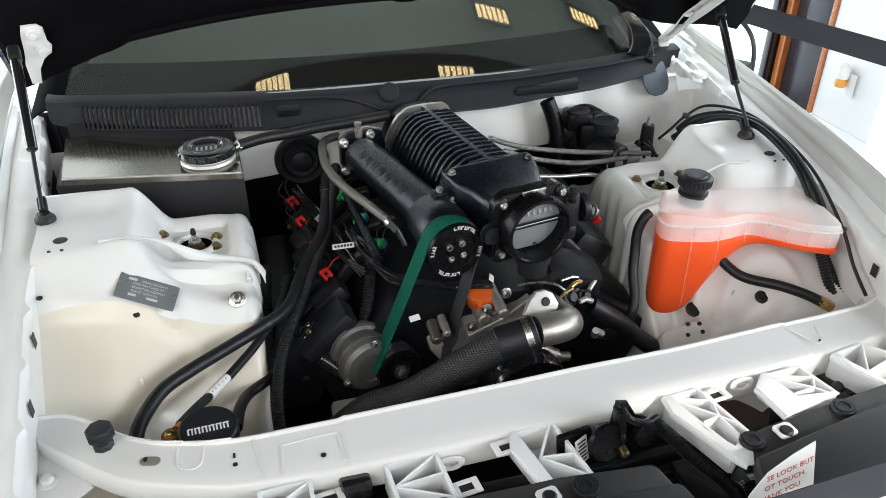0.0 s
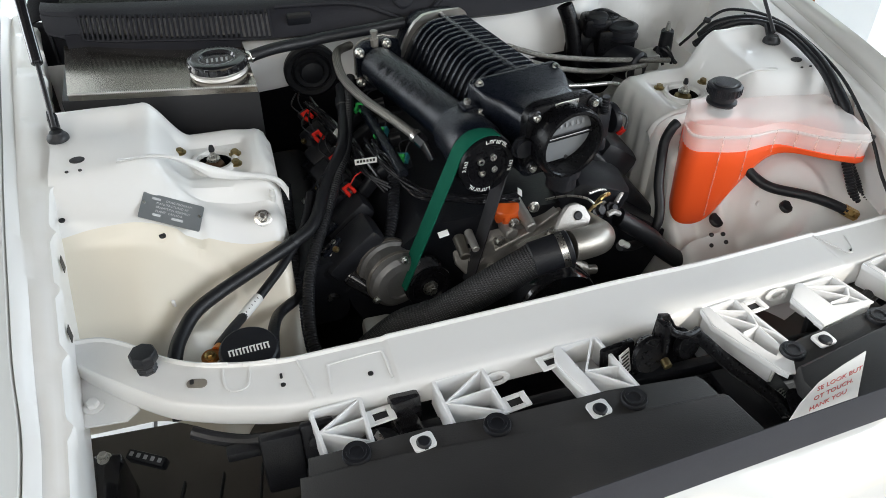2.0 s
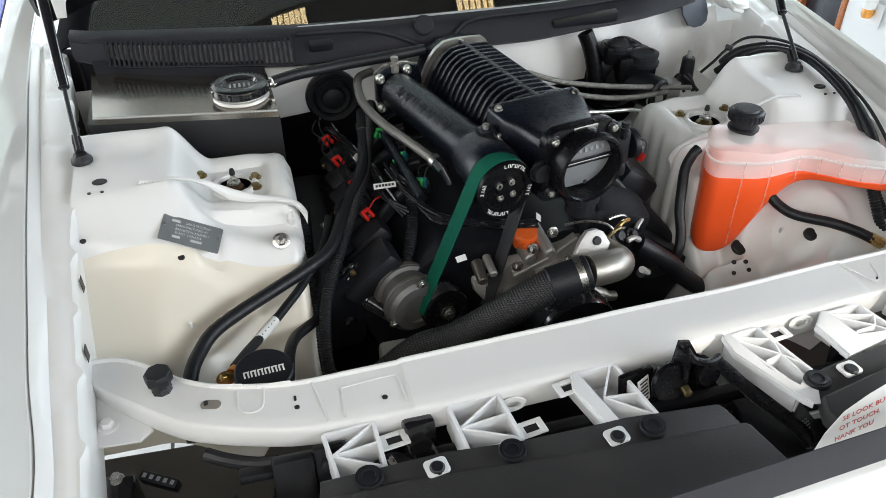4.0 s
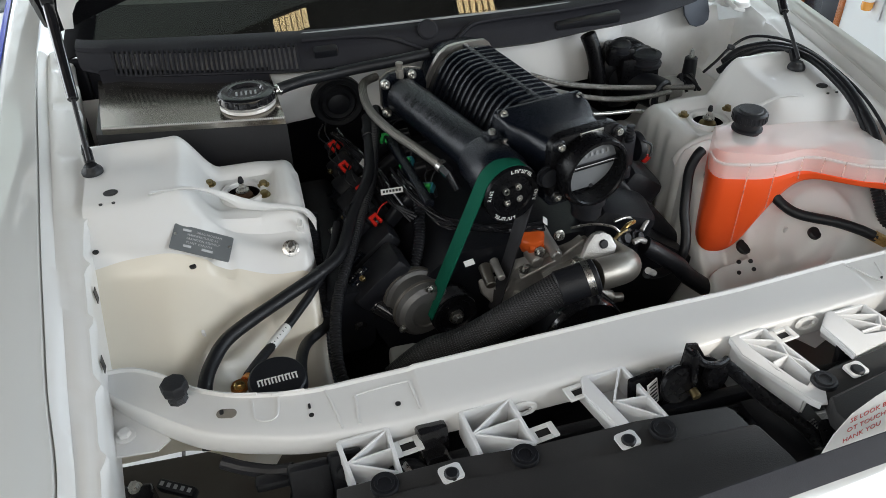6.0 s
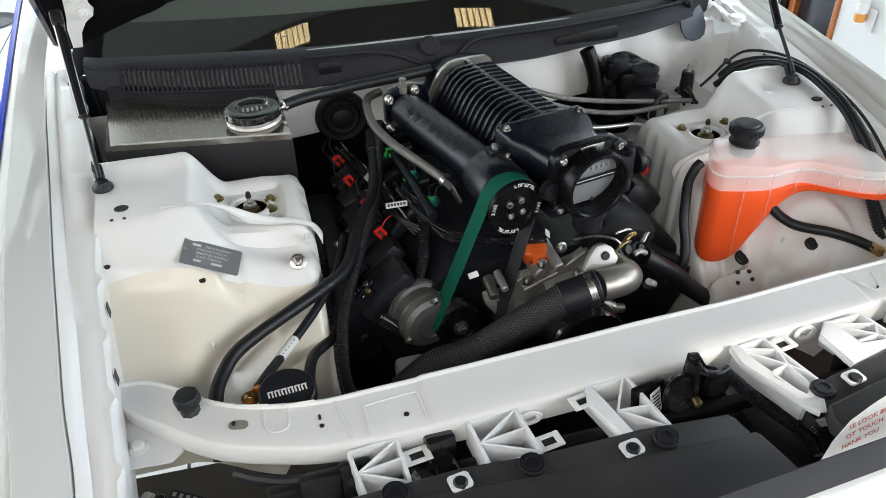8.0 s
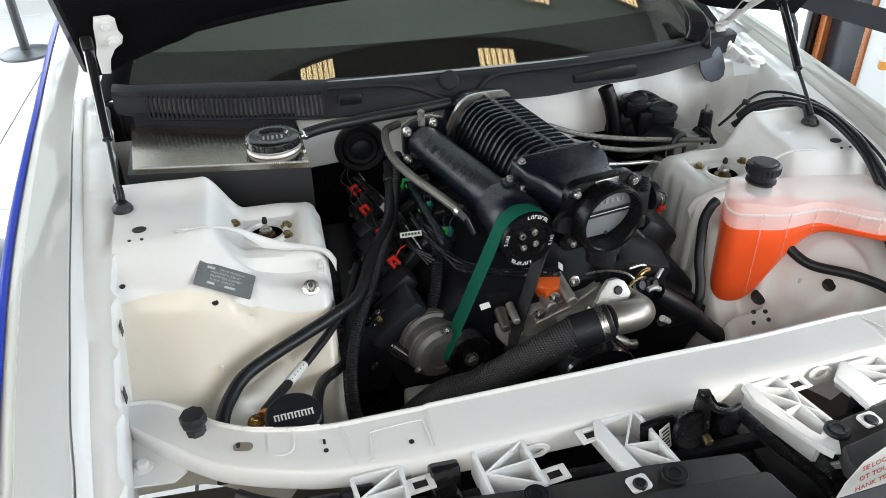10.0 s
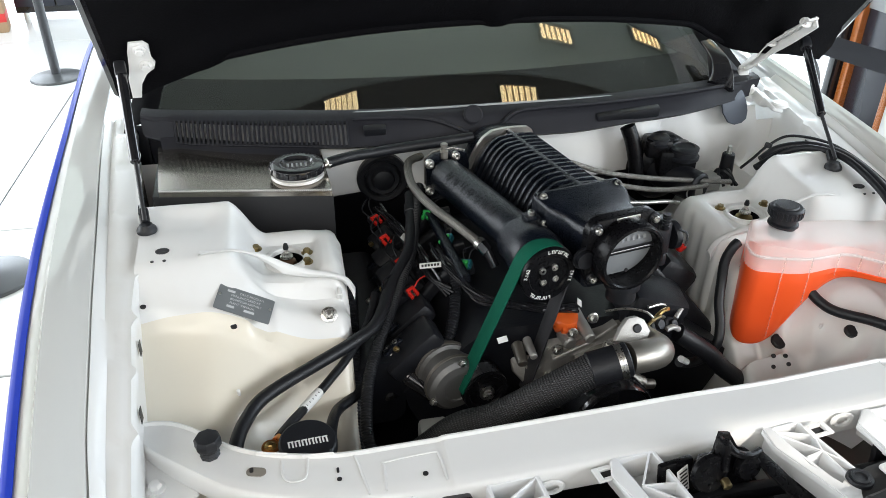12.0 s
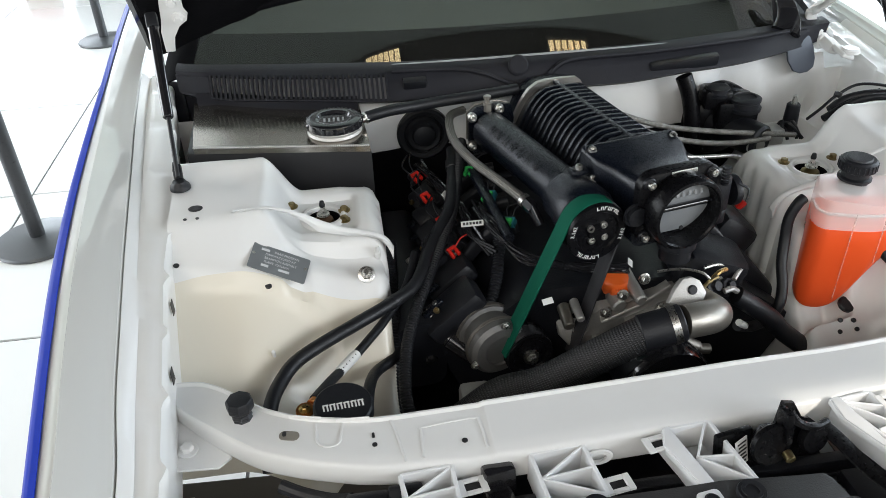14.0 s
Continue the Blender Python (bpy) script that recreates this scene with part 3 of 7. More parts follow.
def fender_point(s, y, k):
    """k from the inner flange over the crown to the sill."""
    xi, zi, xs, zs = (smooth_table(t, y) for t in (XI, ZI, XS, ZS))
    xs -= .045 * smoothstep((y + .8) / .5) if s > 0 else 0
    table = [(0, xi - .006, zi - .040), (1, xi - .003, zi - .010), (1.5, xi + .002, zi + .001), (2, xi + .008, zi + .004), (3, xi + (xs - xi) * .35, zi + (zs - zi) * .5 + .010),
             (3.75, xi + (xs - xi) * .66, zs + .011), (3.8, xi + (xs - xi) * .68, zs + .008), (4, xi + (xs - xi) * .75, zs + .008), (5, xs, zs), (5.5, xs + .014, zs - .018), (6, xs + .028, zs - .06), (7, xs + .05, zs - .2), (8, xs + .045, .45)]
    x = float(np.interp(k, [r[0] for r in table], [r[1] for r in table]))
    z = float(np.interp(k, [r[0] for r in table], [r[2] for r in table]))
    return Vector((s * x, y, z))


for s in (-1, 1):
    bm = BM()
    sheet(bm, lambda y, k: fender_point(s, y, k), frange(-1.05, 1.85, 60), [0, .5, 1, 1.5, 2, 2.5, 3, 3.4, 3.75, 3.8, 4, 4.5, 5, 5.25, 5.5, 6, 7, 8], 0.0015)
    fender = part("fender", bm, WHITE_GLOSS, car, "glossy white fender with a blue shoulder stripe")
    if s < 0:
        bm = BM()
        sheet(bm, lambda y, k: fender_point(s, y, k) + Vector((s * .0025, 0, .003)), frange(-1.05, 1.85, 60), [4.42, 4.6, 4.8, 5, 5.12, 5.25], 0.0008)
        part("stripe", bm, BLUE, fender, "dark blue stripe")

    # inner rail with pressed tabs along its edge
    def rail_point(y, k):
        xi, zi, xr, zr = smooth_table(XI, y), smooth_table(ZI, y), smooth_table(XR, y), smooth_table(ZR, y)
        tooth = ((y + .04) / .128) % 1.0
        bump = 1.8 * max(0.0, 1 - abs(tooth - .5) / .13)
        pad = smoothstep((.40 - abs(((y + .10) / .21) % 1.0 - .5)) / .04)
        table = [(0, xr + .004, zr - .14), (1, xr, zr - .045), (2, xr - .001 - .004 * bump, zr - .010), (3, xr + .004 - .006 * bump, zr), (4, xr + .010, zr), (4.5, xr + .016, zr + .003 * pad),
                 (5, (xr + xi) / 2 - .004, zr + .002 + .003 * pad), (5.5, (xr + xi) / 2 + .008, zr + .003), (6, xi - .020, zi - .016), (6.5, xi - .010, zi - .006), (7, xi - .003, zi - .001)]
        return Vector((s * float(np.interp(k, [r[0] for r in table], [r[1] for r in table])), y, float(np.interp(k, [r[0] for r in table], [r[2] for r in table]))))
    bm = BM()
    sheet(bm, rail_point, frange(-1.05, .62, 150), [0, .5, 1, 1.5, 2, 2.5, 3, 3.5, 4, 4.5, 5, 5.5, 6, 6.5, 7], 0.0015)
    rail = part("inner_rail", bm, WHITE, car, "white pressed-steel inner fender rail with scalloped tabs")
    for y in (-.42, -.27, -.13, -.02, .13, .24):
        bm = BM()
        box(bm, .0012, .016, .026 if y < .1 else .010, pose(s * (smooth_table(XR, y) - .0045), y, smooth_table(ZR, y) - .033, 0, 0, 0), .0005, 1)
        part("slot", bm, INK, rail)

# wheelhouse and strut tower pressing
# White paint with the left side's warm bounce light put into its colour.
WARM_TINT = material("white_paint_warm_tint", (0.73, 0.68, 0.575), 0.34, 0, 0.03, 3, 0.0, 180, coat=0.25, spread=0.02, stains=0.15, stain_color=(0.66, 0.60, 0.48), stain_scale=6)
OUTER = [(-.75, .60), (-.60, .66), (-.45, .73), (-.35, .79), (-.287, .825), (-.24, .850), (-.20, .876), (-.188, .886), (-.16, .915), (-.136, .935), (-.10, .962), (-.07, .969), (.03, .979), (.08, .984), (.10, .982), (.125, .945), (.15, .86), (.2, .80), (.4, .78)]
INNER = [(-.75, .46), (-.60, .52), (-.45, .58), (-.35, .64), (-.28, .69), (-.22, .755), (-.18, .805), (-.15, .843), (-.12, .860), (-.09, .877), (-.05, .898), (.04, .904), (.08, .903), (.10, .895), (.125, .85), (.15, .76), (.2, .70), (.4, .66)]

ARCH = [(.49, -.255), (.50, -.243), (.516, -.224), (.532, -.212), (.568, -.196), (.602, -.190), (.683, -.183), (.80, -.169)]


def tower_z(a, y):
    g = smoothstep((y + .13) / .07)
    w = smoothstep((a - .46) / .22) * (1 - g) + smoothstep((a - .56) / .075) * g
    z = smooth_table(OUTER, y) * w + smooth_table(INNER, y) * (1 - w)
    ridge = math.exp(-((y - .085) / .018) ** 2) * .007 * smoothstep((a - .44) / .05)
    dent = math.exp(-((a - .665) / .035) ** 2 - ((y - .03) / .05) ** 2) * -.008 - .003 * smoothstep((.055 - abs(a - .70)) / .03) * smoothstep((.040 - abs(y - .035)) / .03)
    hollow = math.exp(-((a - .52) / .05) ** 2 - ((y - .0) / .05) ** 2) * -.004 - .009 * smoothstep((.60 - a) / .02) * smoothstep((a - .45) / .015) * smoothstep((.062 - abs(y)) / .012)
    pocket = -.012 * smoothstep((.055 - abs(a - .575)) / .02) * smoothstep((.03 - abs(y + .34)) / .02)
    swage = .010 * smoothstep((a - .545) / .02) * smoothstep((.60 - a) / .015) * smoothstep((-.11 - y) / .02) * smoothstep((y + .20) / .02)
    arch = smooth_table(ARCH, a)
    step = (.004 * math.exp(-((y - arch - .006) / .008) ** 2) - .012 * smoothstep((arch - y) / .012)) * smoothstep((a - .49) / .03)
    under = -.024 * smoothstep((-.085 - y) / .015) * smoothstep((y + .16) / .06) * smoothstep((.60 - a) / .06)
    return z + step + under + ridge + dent + hollow + pocket - swage


for s in (-1, 1):
    bm = BM()
    cols = frange(.795, .432, 60)

    def seat(a, y):
        """Hollow under the reservoir's deep lobe."""
        ring = math.hypot((a - .613) / 1.15, y + .300)
        swage = .007 * math.exp(-((ring - .062) / .011) ** 2) - .004 * smoothstep((.052 - ring) / .02)
        crease = .006 * math.exp(-((y + .285 + .35 * (a - .50)) / .010) ** 2) * smoothstep((.57 - a) / .03)
        return swage + crease - .075 * smoothstep((.515 - a) / .05) * smoothstep((-.16 - y) / .03) * smoothstep((y + .278) / .03) if s > 0 else 0.0

    def tower_point(y, k):
        if k < len(cols):
            return Vector((s * cols[k], y, tower_z(cols[k], y) + seat(cols[k], y)))
        j = k - len(cols)
        z0 = tower_z(.432, y) + seat(.432, y)
        front = smoothstep((-.18 - y) / .3) * .05
        rib = .005 * smoothstep(math.sin(y * 2 * math.pi / .048) * 1.5 + .5) * smoothstep((.09 - y) / .03) * smoothstep((y + .16) / .03) * min(1, j / 2)
        return Vector((s * (.432 - (.009, .017, .022, .024, .027, .035)[j] - rib - front * j * .1), y, max(.4, z0 - (.004, .012, .028, .06, .14, .40)[j])))
    sheet(bm, tower_point, frange(-.178, .36, 76) + [.40, .45, .5], range(len(cols) + 6), 0.002)
    lower = BM()
    sheet(lower, tower_point, frange(-.47, -.178, 34), range(len(cols) + 6), 0.002)
    bmesh.ops.delete(bm, geom=[f for f in bm.faces if (f.calc_center_median().xy - Vector((s * .52, 0))).length < .036], context="FACES")
    tower = part("strut_tower", bm, WHITE, car, "white painted strut tower pressing")
    part("wheelhouse", lower, WARM_TINT if s < 0 else WHITE, tower, "white wheelhouse pressing tinted for warm bounce light" if s < 0 else "white wheelhouse pressing")
    # strut top: rim, dished mount, stud, three nuts
    cx, cz = s * .52, tower_z(.52, 0) + .001
    bm = BM()
    lathe(bm, [(.034, -.005), (.034, .001), (.036, .0045), (.042, .0055), (.047, .003), (.052, -.005)], Matrix.Translation((cx, 0, cz)), 36)
    part("mount_rim", bm, WHITE, tower)
    # Black lining gives the strut hole its dark depth by colour.
    bm = BM()
    lathe(bm, [(.0342, -.004), (.0342, -.032), (0, -.032)], Matrix.Translation((cx, 0, cz)), 32)
    part("mount_well", bm, DEEP_BLACK, tower)
    bm = BM()
    lathe(bm, [(.036, -.030), (.022, -.030), (.021, -.012), (.018, -.004), (.012, .000), (0, .002)], Matrix.Translation((cx, 0, cz)), 32)
    part("strut_mount", bm, material("rusty_strut_mount", (.10, .055, .03), .5, .5, .3, 60, .3, 300) if s < 0 else GOLD_ZINC, tower)
    bm = BM()
    hexbolt(bm, Matrix.Translation((cx, 0, cz + .005)), .0085, .009)
    cyl(bm, (cx, 0, cz + .01), (cx, 0, cz + .028), .0055, 14, .0045, .001)
    part("strut_stud", bm, STEEL, tower)
    bm = BM()
    lathe(bm, [(.0055, .024), (.006, .028), (.004, .036), (0, .037)], Matrix.Translation((cx, 0, cz)), 14)
    part("stud_cap", bm, RUBBER, tower)
    for bx, by in (((-.581, .021), (-.478, .014), (-.479, -.022)) if s < 0 else ((.476, .033), (.576, .016), (.513, -.050))):
        bm = BM()
        hexbolt(bm, Matrix.Translation((bx, by, tower_z(abs(bx), by) + .0005)), .0078, .0075)
        part("flange_nut", bm, GOLD_ZINC, tower)
    # folded lip in front of the tower top
    TOP = [(.680, .970), (.64, .976), (.61, .975), (.57, .962), (.54, .946), (.517, .932), (.48, .915), (.45, .906), (.42, .896), (.40, .882), (.388, .860)]
    LOWER = [(.672, .966), (.64, .960), (.60, .941), (.57, .925), (.54, .908), (.513, .894), (.48, .884), (.45, .878), (.425, .870), (.405, .855), (.393, .836)]
    bm = BM()
    t_line, l_line = along([(s * a, -.088, z) for a, z in TOP], 4), along([(s * a, -.103, z) for a, z in LOWER], 4)
    depth = [(0, .08), (.1, .10), (.25, .14), (.36, .36), (.45, .58), (.55, .48), (.7, .32), (.85, .34), (.95, .6), (1, .8)]
    l_line = [p.lerp(q, lerp_table(depth, n / (len(t_line) - 1))) for n, (p, q) in enumerate(zip(t_line, l_line))]
    rows = [[p + Vector((0, .007, -.006)), p + Vector((0, .003, -.0005)), p, p.lerp(q, .15) + Vector((0, -.003, 0)), p.lerp(q, .5) + Vector((0, -.004, 0)), q, q + Vector((0, .004, -.004))] for p, q in zip(t_line, l_line)]
    R = [[bm.verts.new(v) for v in r] for r in rows]
    fs = [bm.faces.new((a[j], a[j + 1], b[j + 1], b[j])) for a, b in zip(R, R[1:]) for j in range(6)]
    bmesh.ops.recalc_face_normals(bm, faces=fs)
    bmesh.ops.solidify(bm, geom=fs, thickness=.0018)
    part("folded_lip", bm, WHITE, tower, "pale folded sheet-metal lip")
    # holes, plugs and studs
    for a, y, rr in ((.748, -.060, .012), (.764, -.090, .003), (.742, -.090, .003), (.624, -.190, .0055), (.780, -.163, .005)):
        bm = BM()
        lathe(bm, [(0, .0014), (rr, .0014), (rr * 1.1, .0006), (rr * 1.1, -.004)], Matrix.Translation((s * a, y, tower_z(a, y) + .0005)) @ pose(0, 0, 0, 20 if y < -.1 else 0) @ Matrix.Diagonal((1, .75, 1, 1)), 20)
        part("hole", bm, INK, tower)
    for a, y in ((.622, -.287), (.570, -.268)):
        bm = BM()
        cyl(bm, (s * a, y, tower_z(a, y) - .004), (s * a, y - .004, tower_z(a, y) + .012), .0032, 12, None, .001)
        part("weld_stud", bm, WHITE, tower)
    bm = BM()
    hexbolt(bm, pose(s * .447, -.150, tower_z(.447, -.15) + .002, 48, 0, 0), .0105, .012)
    cyl(bm, Vector((s * .447, -.15, tower_z(.447, -.15))), Vector((s * .447, -.162, tower_z(.447, -.15) + .018)), .006, 14, None, .001)
    part("hex_bolt", bm, STEEL, tower)

bm = BM()
lathe(bm, [(0, -.02), (.007, -.02), (.007, .004), (.005, .006), (.005, .018), (.003, .024), (0, .024)], pose(-.422, -.100, .858, 25, 0, 0), 10)
tagged(part('push_stud', bm, LABEL_WHITE), 'white plastic push stud under the folded lip', 'stud')
for s in (-1, 1):
    bm = BM()
    sheet(bm, lambda y, z: Vector((s * (smooth_table(XR, y) + .004), y, z)), frange(.10, .62, 12), [.5, .7, .9, .975], .002)
    part("corner_panel", bm, COWL_BLACK if s < 0 else WHITE, car, "black rear corner panel of the bay" if s < 0 else "white painted rear corner panel of the bay")
# Added panel, blocks the bright view past the end of the cowl.
bm = BM()
sheet(bm, lambda x, z: Vector((x, .58 - .5 * (x + .93), z)), frange(-.885, -.78, 6), [.6, .8, .95, 1.0], .004)
part("gap_panel", bm, COWL_BLACK, car, "added black panel closing the gap at the cowl's end")
# data plate on the wheelhouse
for a, y in ((.471, -.276), (.466, -.290), (.494, -.283), (.497, -.295)):
    bm = BM()
    lathe(bm, [(0, .0015), (.0045, .0015), (.0048, 0), (.0048, -.003)], pose(a, y, tower_z(a, y) + seat(a, y) + .0005, 45, 0, 0), 14)
    part("hole", bm, INK, tower)
for a, y, r in ((.613, -.306, .014), (.498, -.247, .017)):
    bm = BM()
    lathe(bm, [(0, .006), (r * .8, .006), (r, .003), (r, -.003)], pose(a, y, tower_z(a, y) + seat(a, y), 30, 0, 0), 24)
    part("rubber_plug", bm, RUBBER, tower, "black rubber blanking plug")
data_plate = thing("data_plate", "grey engraved metal data plate screwed to the wheelhouse", "data plate", at=Matrix(((.895, .25, .37, -.6015), (-.135, .88, -.455, -.161), (-.405, .41, .81, .8975), (0, 0, 0, 1))))
bm = BM()
plate(bm, rounded(.108, .052, .003), .0015, bevel=.0004)
part("plate", bm, LABEL_GREY, data_plate, smooth=0)
for k in (-1, 1):
    bm = BM()
    lathe(bm, [(0, .002), (.002, .0018), (.003, 0), (.003, -.009), (0, -.009)], Matrix.Translation((k * .049, .005, 0)), 12)
    part("rivet", bm, STEEL, data_plate)
bm = BM()
box(bm, .015, .0045, .0004, pose(-.030, .017, .0003))
part("text_bar", bm, INK_PALE, data_plate, smooth=0)
for j, (words, x) in enumerate((("DRAG PROGRAM", .010), ("MANUFACTURED AT", .0), ("BRAMPTON ASSEMBLY", .002), ("PLANT  CANADA", -.004))):
    text_part("lettering", words, .0060, pose(x, .017 - j * .0078, .0002), INK_PALE, data_plate, .0002)
for x, w in ((-.024, .014), (.012, .020)):
    bm = BM()
    box(bm, w, .0045, .0004, pose(x, -.0145, .0003))
    part("text_bar", bm, INK_PALE, data_plate, smooth=0)

# radiator crossmember
REAR = [(-.775, -.380), (-.748, -.381), (-.722, -.390), (-.688, -.416), (-.655, -.446), (-.62, -.474), (-.58, -.494), (-.54, -.507), (-.46, -.521), (-.37, -.520), (-.24, -.516), (-.12, -.511), (0, -.506), (.1, -.501), (.28, -.496), (.42, -.486), (.54, -.477), (.60, -.474), (.668, -.468), (.706, -.460), (.747, -.441), (.775, -.428)]
FRONT = [(-.775, -.418), (-.746, -.452), (-.704, -.494), (-.663, -.532), (-.624, -.560), (-.585, -.578), (-.546, -.592), (-.468, -.613), (-.36, -.621), (-.26, -.623), (-.17, -.620), (-.08, -.617), (.02, -.613), (.217, -.600), (.29, -.592), (.40, -.586), (.45, -.580), (.60, -.565), (.70, -.545), (.775, -.52)]
TOPZ = .842


def beam_point(x, k):
    a = abs(x)
    r, f = smooth_table(REAR, x), smooth_table(FRONT, x)
    centre = smoothstep((.300 - a) / .004) * .0028 if x < 0 else smoothstep((.52 - a) / .004) * .0028
    drop = .036 + .012 * smoothstep((x + .46) / .14)
    top = TOPZ + centre - .012 * smoothstep((a - .66) / .1)
    table = [(0, r + .001, top - .030), (1, r, top - .002), (1.4, r - .001, top + .003), (1.8, r - .005, top + .004), (2.2, r - .009, top), (3, r + (f - r) * .5, top), (4, f + .006, top), (4.5, f + .001, top - .003), (5, f - .002, top - .009),
             (6, f - .004, top - drop + .006), (6.5, f - .002, top - drop), (7, f + .006, top - drop - .002)]
    return Vector((x, float(np.interp(k, [q[0] for q in table], [q[1] for q in table])), float(np.interp(k, [q[0] for q in table], [q[2] for q in table]))))


xs = sorted(frange(-.775, .775, 120) + [-.306, -.302, -.298, -.294, .514, .518, .522])
bm = BM()
sheet(bm, beam_point, xs, [0, .5, 1, 1.2, 1.4, 1.6, 1.8, 2, 2.2, 2.6, 3, 3.5, 4, 4.25, 4.5, 4.75, 5, 5.5, 6, 6.25, 6.5, 7], 0.002)
beam = part("radiator_crossmember", bm, WHITE, car, "white painted curved radiator crossmember")

# firewall, cowl, windscreen, hood
bm = BM()


def firewall_point(x, z):
    y = .375 + .10 * smoothstep((abs(x) - .42) / .12) + .02 * math.cos(x * 4) * smoothstep((z - .8) / .2) + .012 * math.sin(x * 17) * smoothstep((.95 - z) / .1)
    y -= .014 * smoothstep((abs(x) - .44) / .06) * smoothstep(1.4 * math.sin(abs(x) * 30 + z * 16) + .3) * smoothstep((z - .80) / .06)
    crown = 1.03 - .05 * smoothstep((abs(x) - .40) / .1) - .05 * smoothstep((abs(x) - .785) / .02)
    return Vector((x, y, .40 + (z - .40) * (crown - .40) / .63))


sheet(bm, firewall_point, frange(-.92, .92, 110), frange(.40, 1.03, 30), .002)
firewall = part("firewall", bm, WHITE, car, "white painted firewall pressing")

COWL_LOW = [(-.86, .500), (-.80, .450), (-.70, .400), (-.56, .350), (-.42, .326), (-.30, .324), (0, .325), (.3, .325), (.5, .35), (.65, .40), (.80, .47)]
COWL_TOP = [(-.86, .490), (-.80, .462), (-.5, .400), (-.3, .370), (0, .358), (.3, .368), (.56, .405), (.80, .462)]


def cowl_point(x, k):
    y0, y1 = smooth_table(COWL_LOW, x), smooth_table(COWL_TOP, x)
    z0 = .990 + (.012 if x > 0 else .002) * smoothstep((abs(x) - .2) / .2) + (.008 * math.sin(max(0, min(1, (x + .72) / .36)) * math.pi) if x < -.36 else 0)
    table = [(0, y0 + .02, z0 - .012), (1, y0, z0), (1.3, y0 + .002, z0 + .006), (3, y0 * .35 + y1 * .65, 1.040), (3.5, y1, 1.049), (4, y1 + .015, 1.053), (5, y1 + .04, 1.054)]
    return Vector((x, float(np.interp(k, [r[0] for r in table], [r[1] for r in table])), float(np.interp(k, [r[0] for r in table], [r[2] for r in table]))))


bm = BM()
sheet(bm, cowl_point, frange(-.355, .80, 60), [0, 1, 1.3, 1.8, 2.4, 3, 3.5, 4, 5], .003)
sheet(bm, cowl_point, frange(-.845, -.355, 26), [0, 1, 1.3], .003)
sheet(bm, cowl_point, frange(-.845, -.355, 26), [3, 3.5, 4, 5], .003)
sheet(bm, cowl_point, frange(-.845, -.765, 4), [1.3, 2, 3], .003)
cowl = part("cowl_panel", bm, COWL_BLACK, car, "black plastic cowl panel with a slatted air intake")
SLAT = material("grey_slat_backing", (.34, .34, .35), .6, 0, .25, 60, .2, 400)
for k in range(38):
    x = -.762 + k * .0110
    bm = BM()
    p, q = cowl_point(x, 1.2), cowl_point(x, 3.15)
    sweep(bm, [p + Vector((0, -.001, 0)), p.lerp(q, .5) + Vector((0, -.004, .002)), q + Vector((0, -.001, .001))], rounded(.009, .0056, .001, 2), up=(1, 0, 0))
    part("slat", bm, COWL_BLACK, cowl)
# Pale sheet that makes the gaps between slats lighter.
bm = BM()
sheet(bm, lambda x, k: cowl_point(x, 1.3 + 1.75 * k) + Vector((0, .007, -.004)), frange(-.775, -.345, 24), [0, .5, 1], .001)
part("intake_backing", bm, SLAT, cowl, "pale grey sheet behind the intake slats")
# raised bead and round boss in the middle of the cowl, and a recess towards the other side
bm = BM()
line = along([cowl_point(x, k) + Vector((0, -.003, .003)) for x, k in ((-.34, 3.3), (-.2, 3.2), (-.13, 2.7), (-.06, 1.6), (-.02, 1.3), (.02, 2.0), (.06, 3.0), (.12, 3.3), (.3, 3.3), (.55, 3.3), (.72, 3.3))], 8)
sweep(bm, line, circle(.006, 8))
part("bead", bm, COWL_BLACK, cowl)
bm = BM()
lathe(bm, [(0, .004), (.020, .004), (.024, .001), (.024, -.004)], Matrix.Translation(cowl_point(-.045, 3.1) + Vector((0, -.004, .004))) @ pose(0, 0, 0, 60), 24)
part("boss", bm, COWL_BLACK, cowl)
bm = BM()
box(bm, .055, .02, .03, Matrix.Translation(cowl_point(-.29, 2.3)) @ pose(0, 0, 0, 25), .005)
part("clip_block", bm, BLACK, cowl)
bm = BM()
box(bm, .17, .02, .028, Matrix.Translation(cowl_point(.36, 1.9)) @ pose(0, 0, 0, 15, -4, 0), .004)
part("recess_cover", bm, BLACK, cowl)


# windscreen
def screen_point(x, v):
    y0 = smooth_table(COWL_TOP, max(-.86, min(.8, x))) + .030
    bow = .10 * (x / .75) ** 2 * v
    return Vector((x * (1 - .16 * v), y0 + .80 * v + bow * 0.3, 1.054 + .42 * v - .03 * v * v - .02 * (x / .75) ** 2))


bm = BM()
sheet(bm, screen_point, frange(-.84, .76, 31), frange(0, 1, 14), .005)
screen = part("windscreen", bm, GLASS, car, "dark tinted windscreen reflecting the ceiling")
screen.visible_shadow = False
for s in (-1, 1):
    bm = BM()
    sheet(bm, lambda v, k: screen_point(.76 if s > 0 else -.84, v) + Vector((s * ((-.03 if s < 0 else -.085) + (.08 if s < 0 else .135) * k), .01 * k, .006 + (.014 * math.sin(k * math.pi)) - .02 * k)), frange(-.03, 1.0, 12), [0, .15, .3, .45, .6, .8, 1], .004)
    part("pillar_trim", bm, FELT, car, "black windscreen pillar trim")
    # cabin side seen past the glass edge
    bm = BM()
    sheet(bm, lambda v, k: screen_point(.765 if s > 0 else -.845, v) + Vector((s * .004, .03, -.01 - .36 * k)), frange(-.02, 1.0, 12), [0, .5, 1], .006)
    part("cabin_side", bm, BLACK, car, "dark cabin side trim")
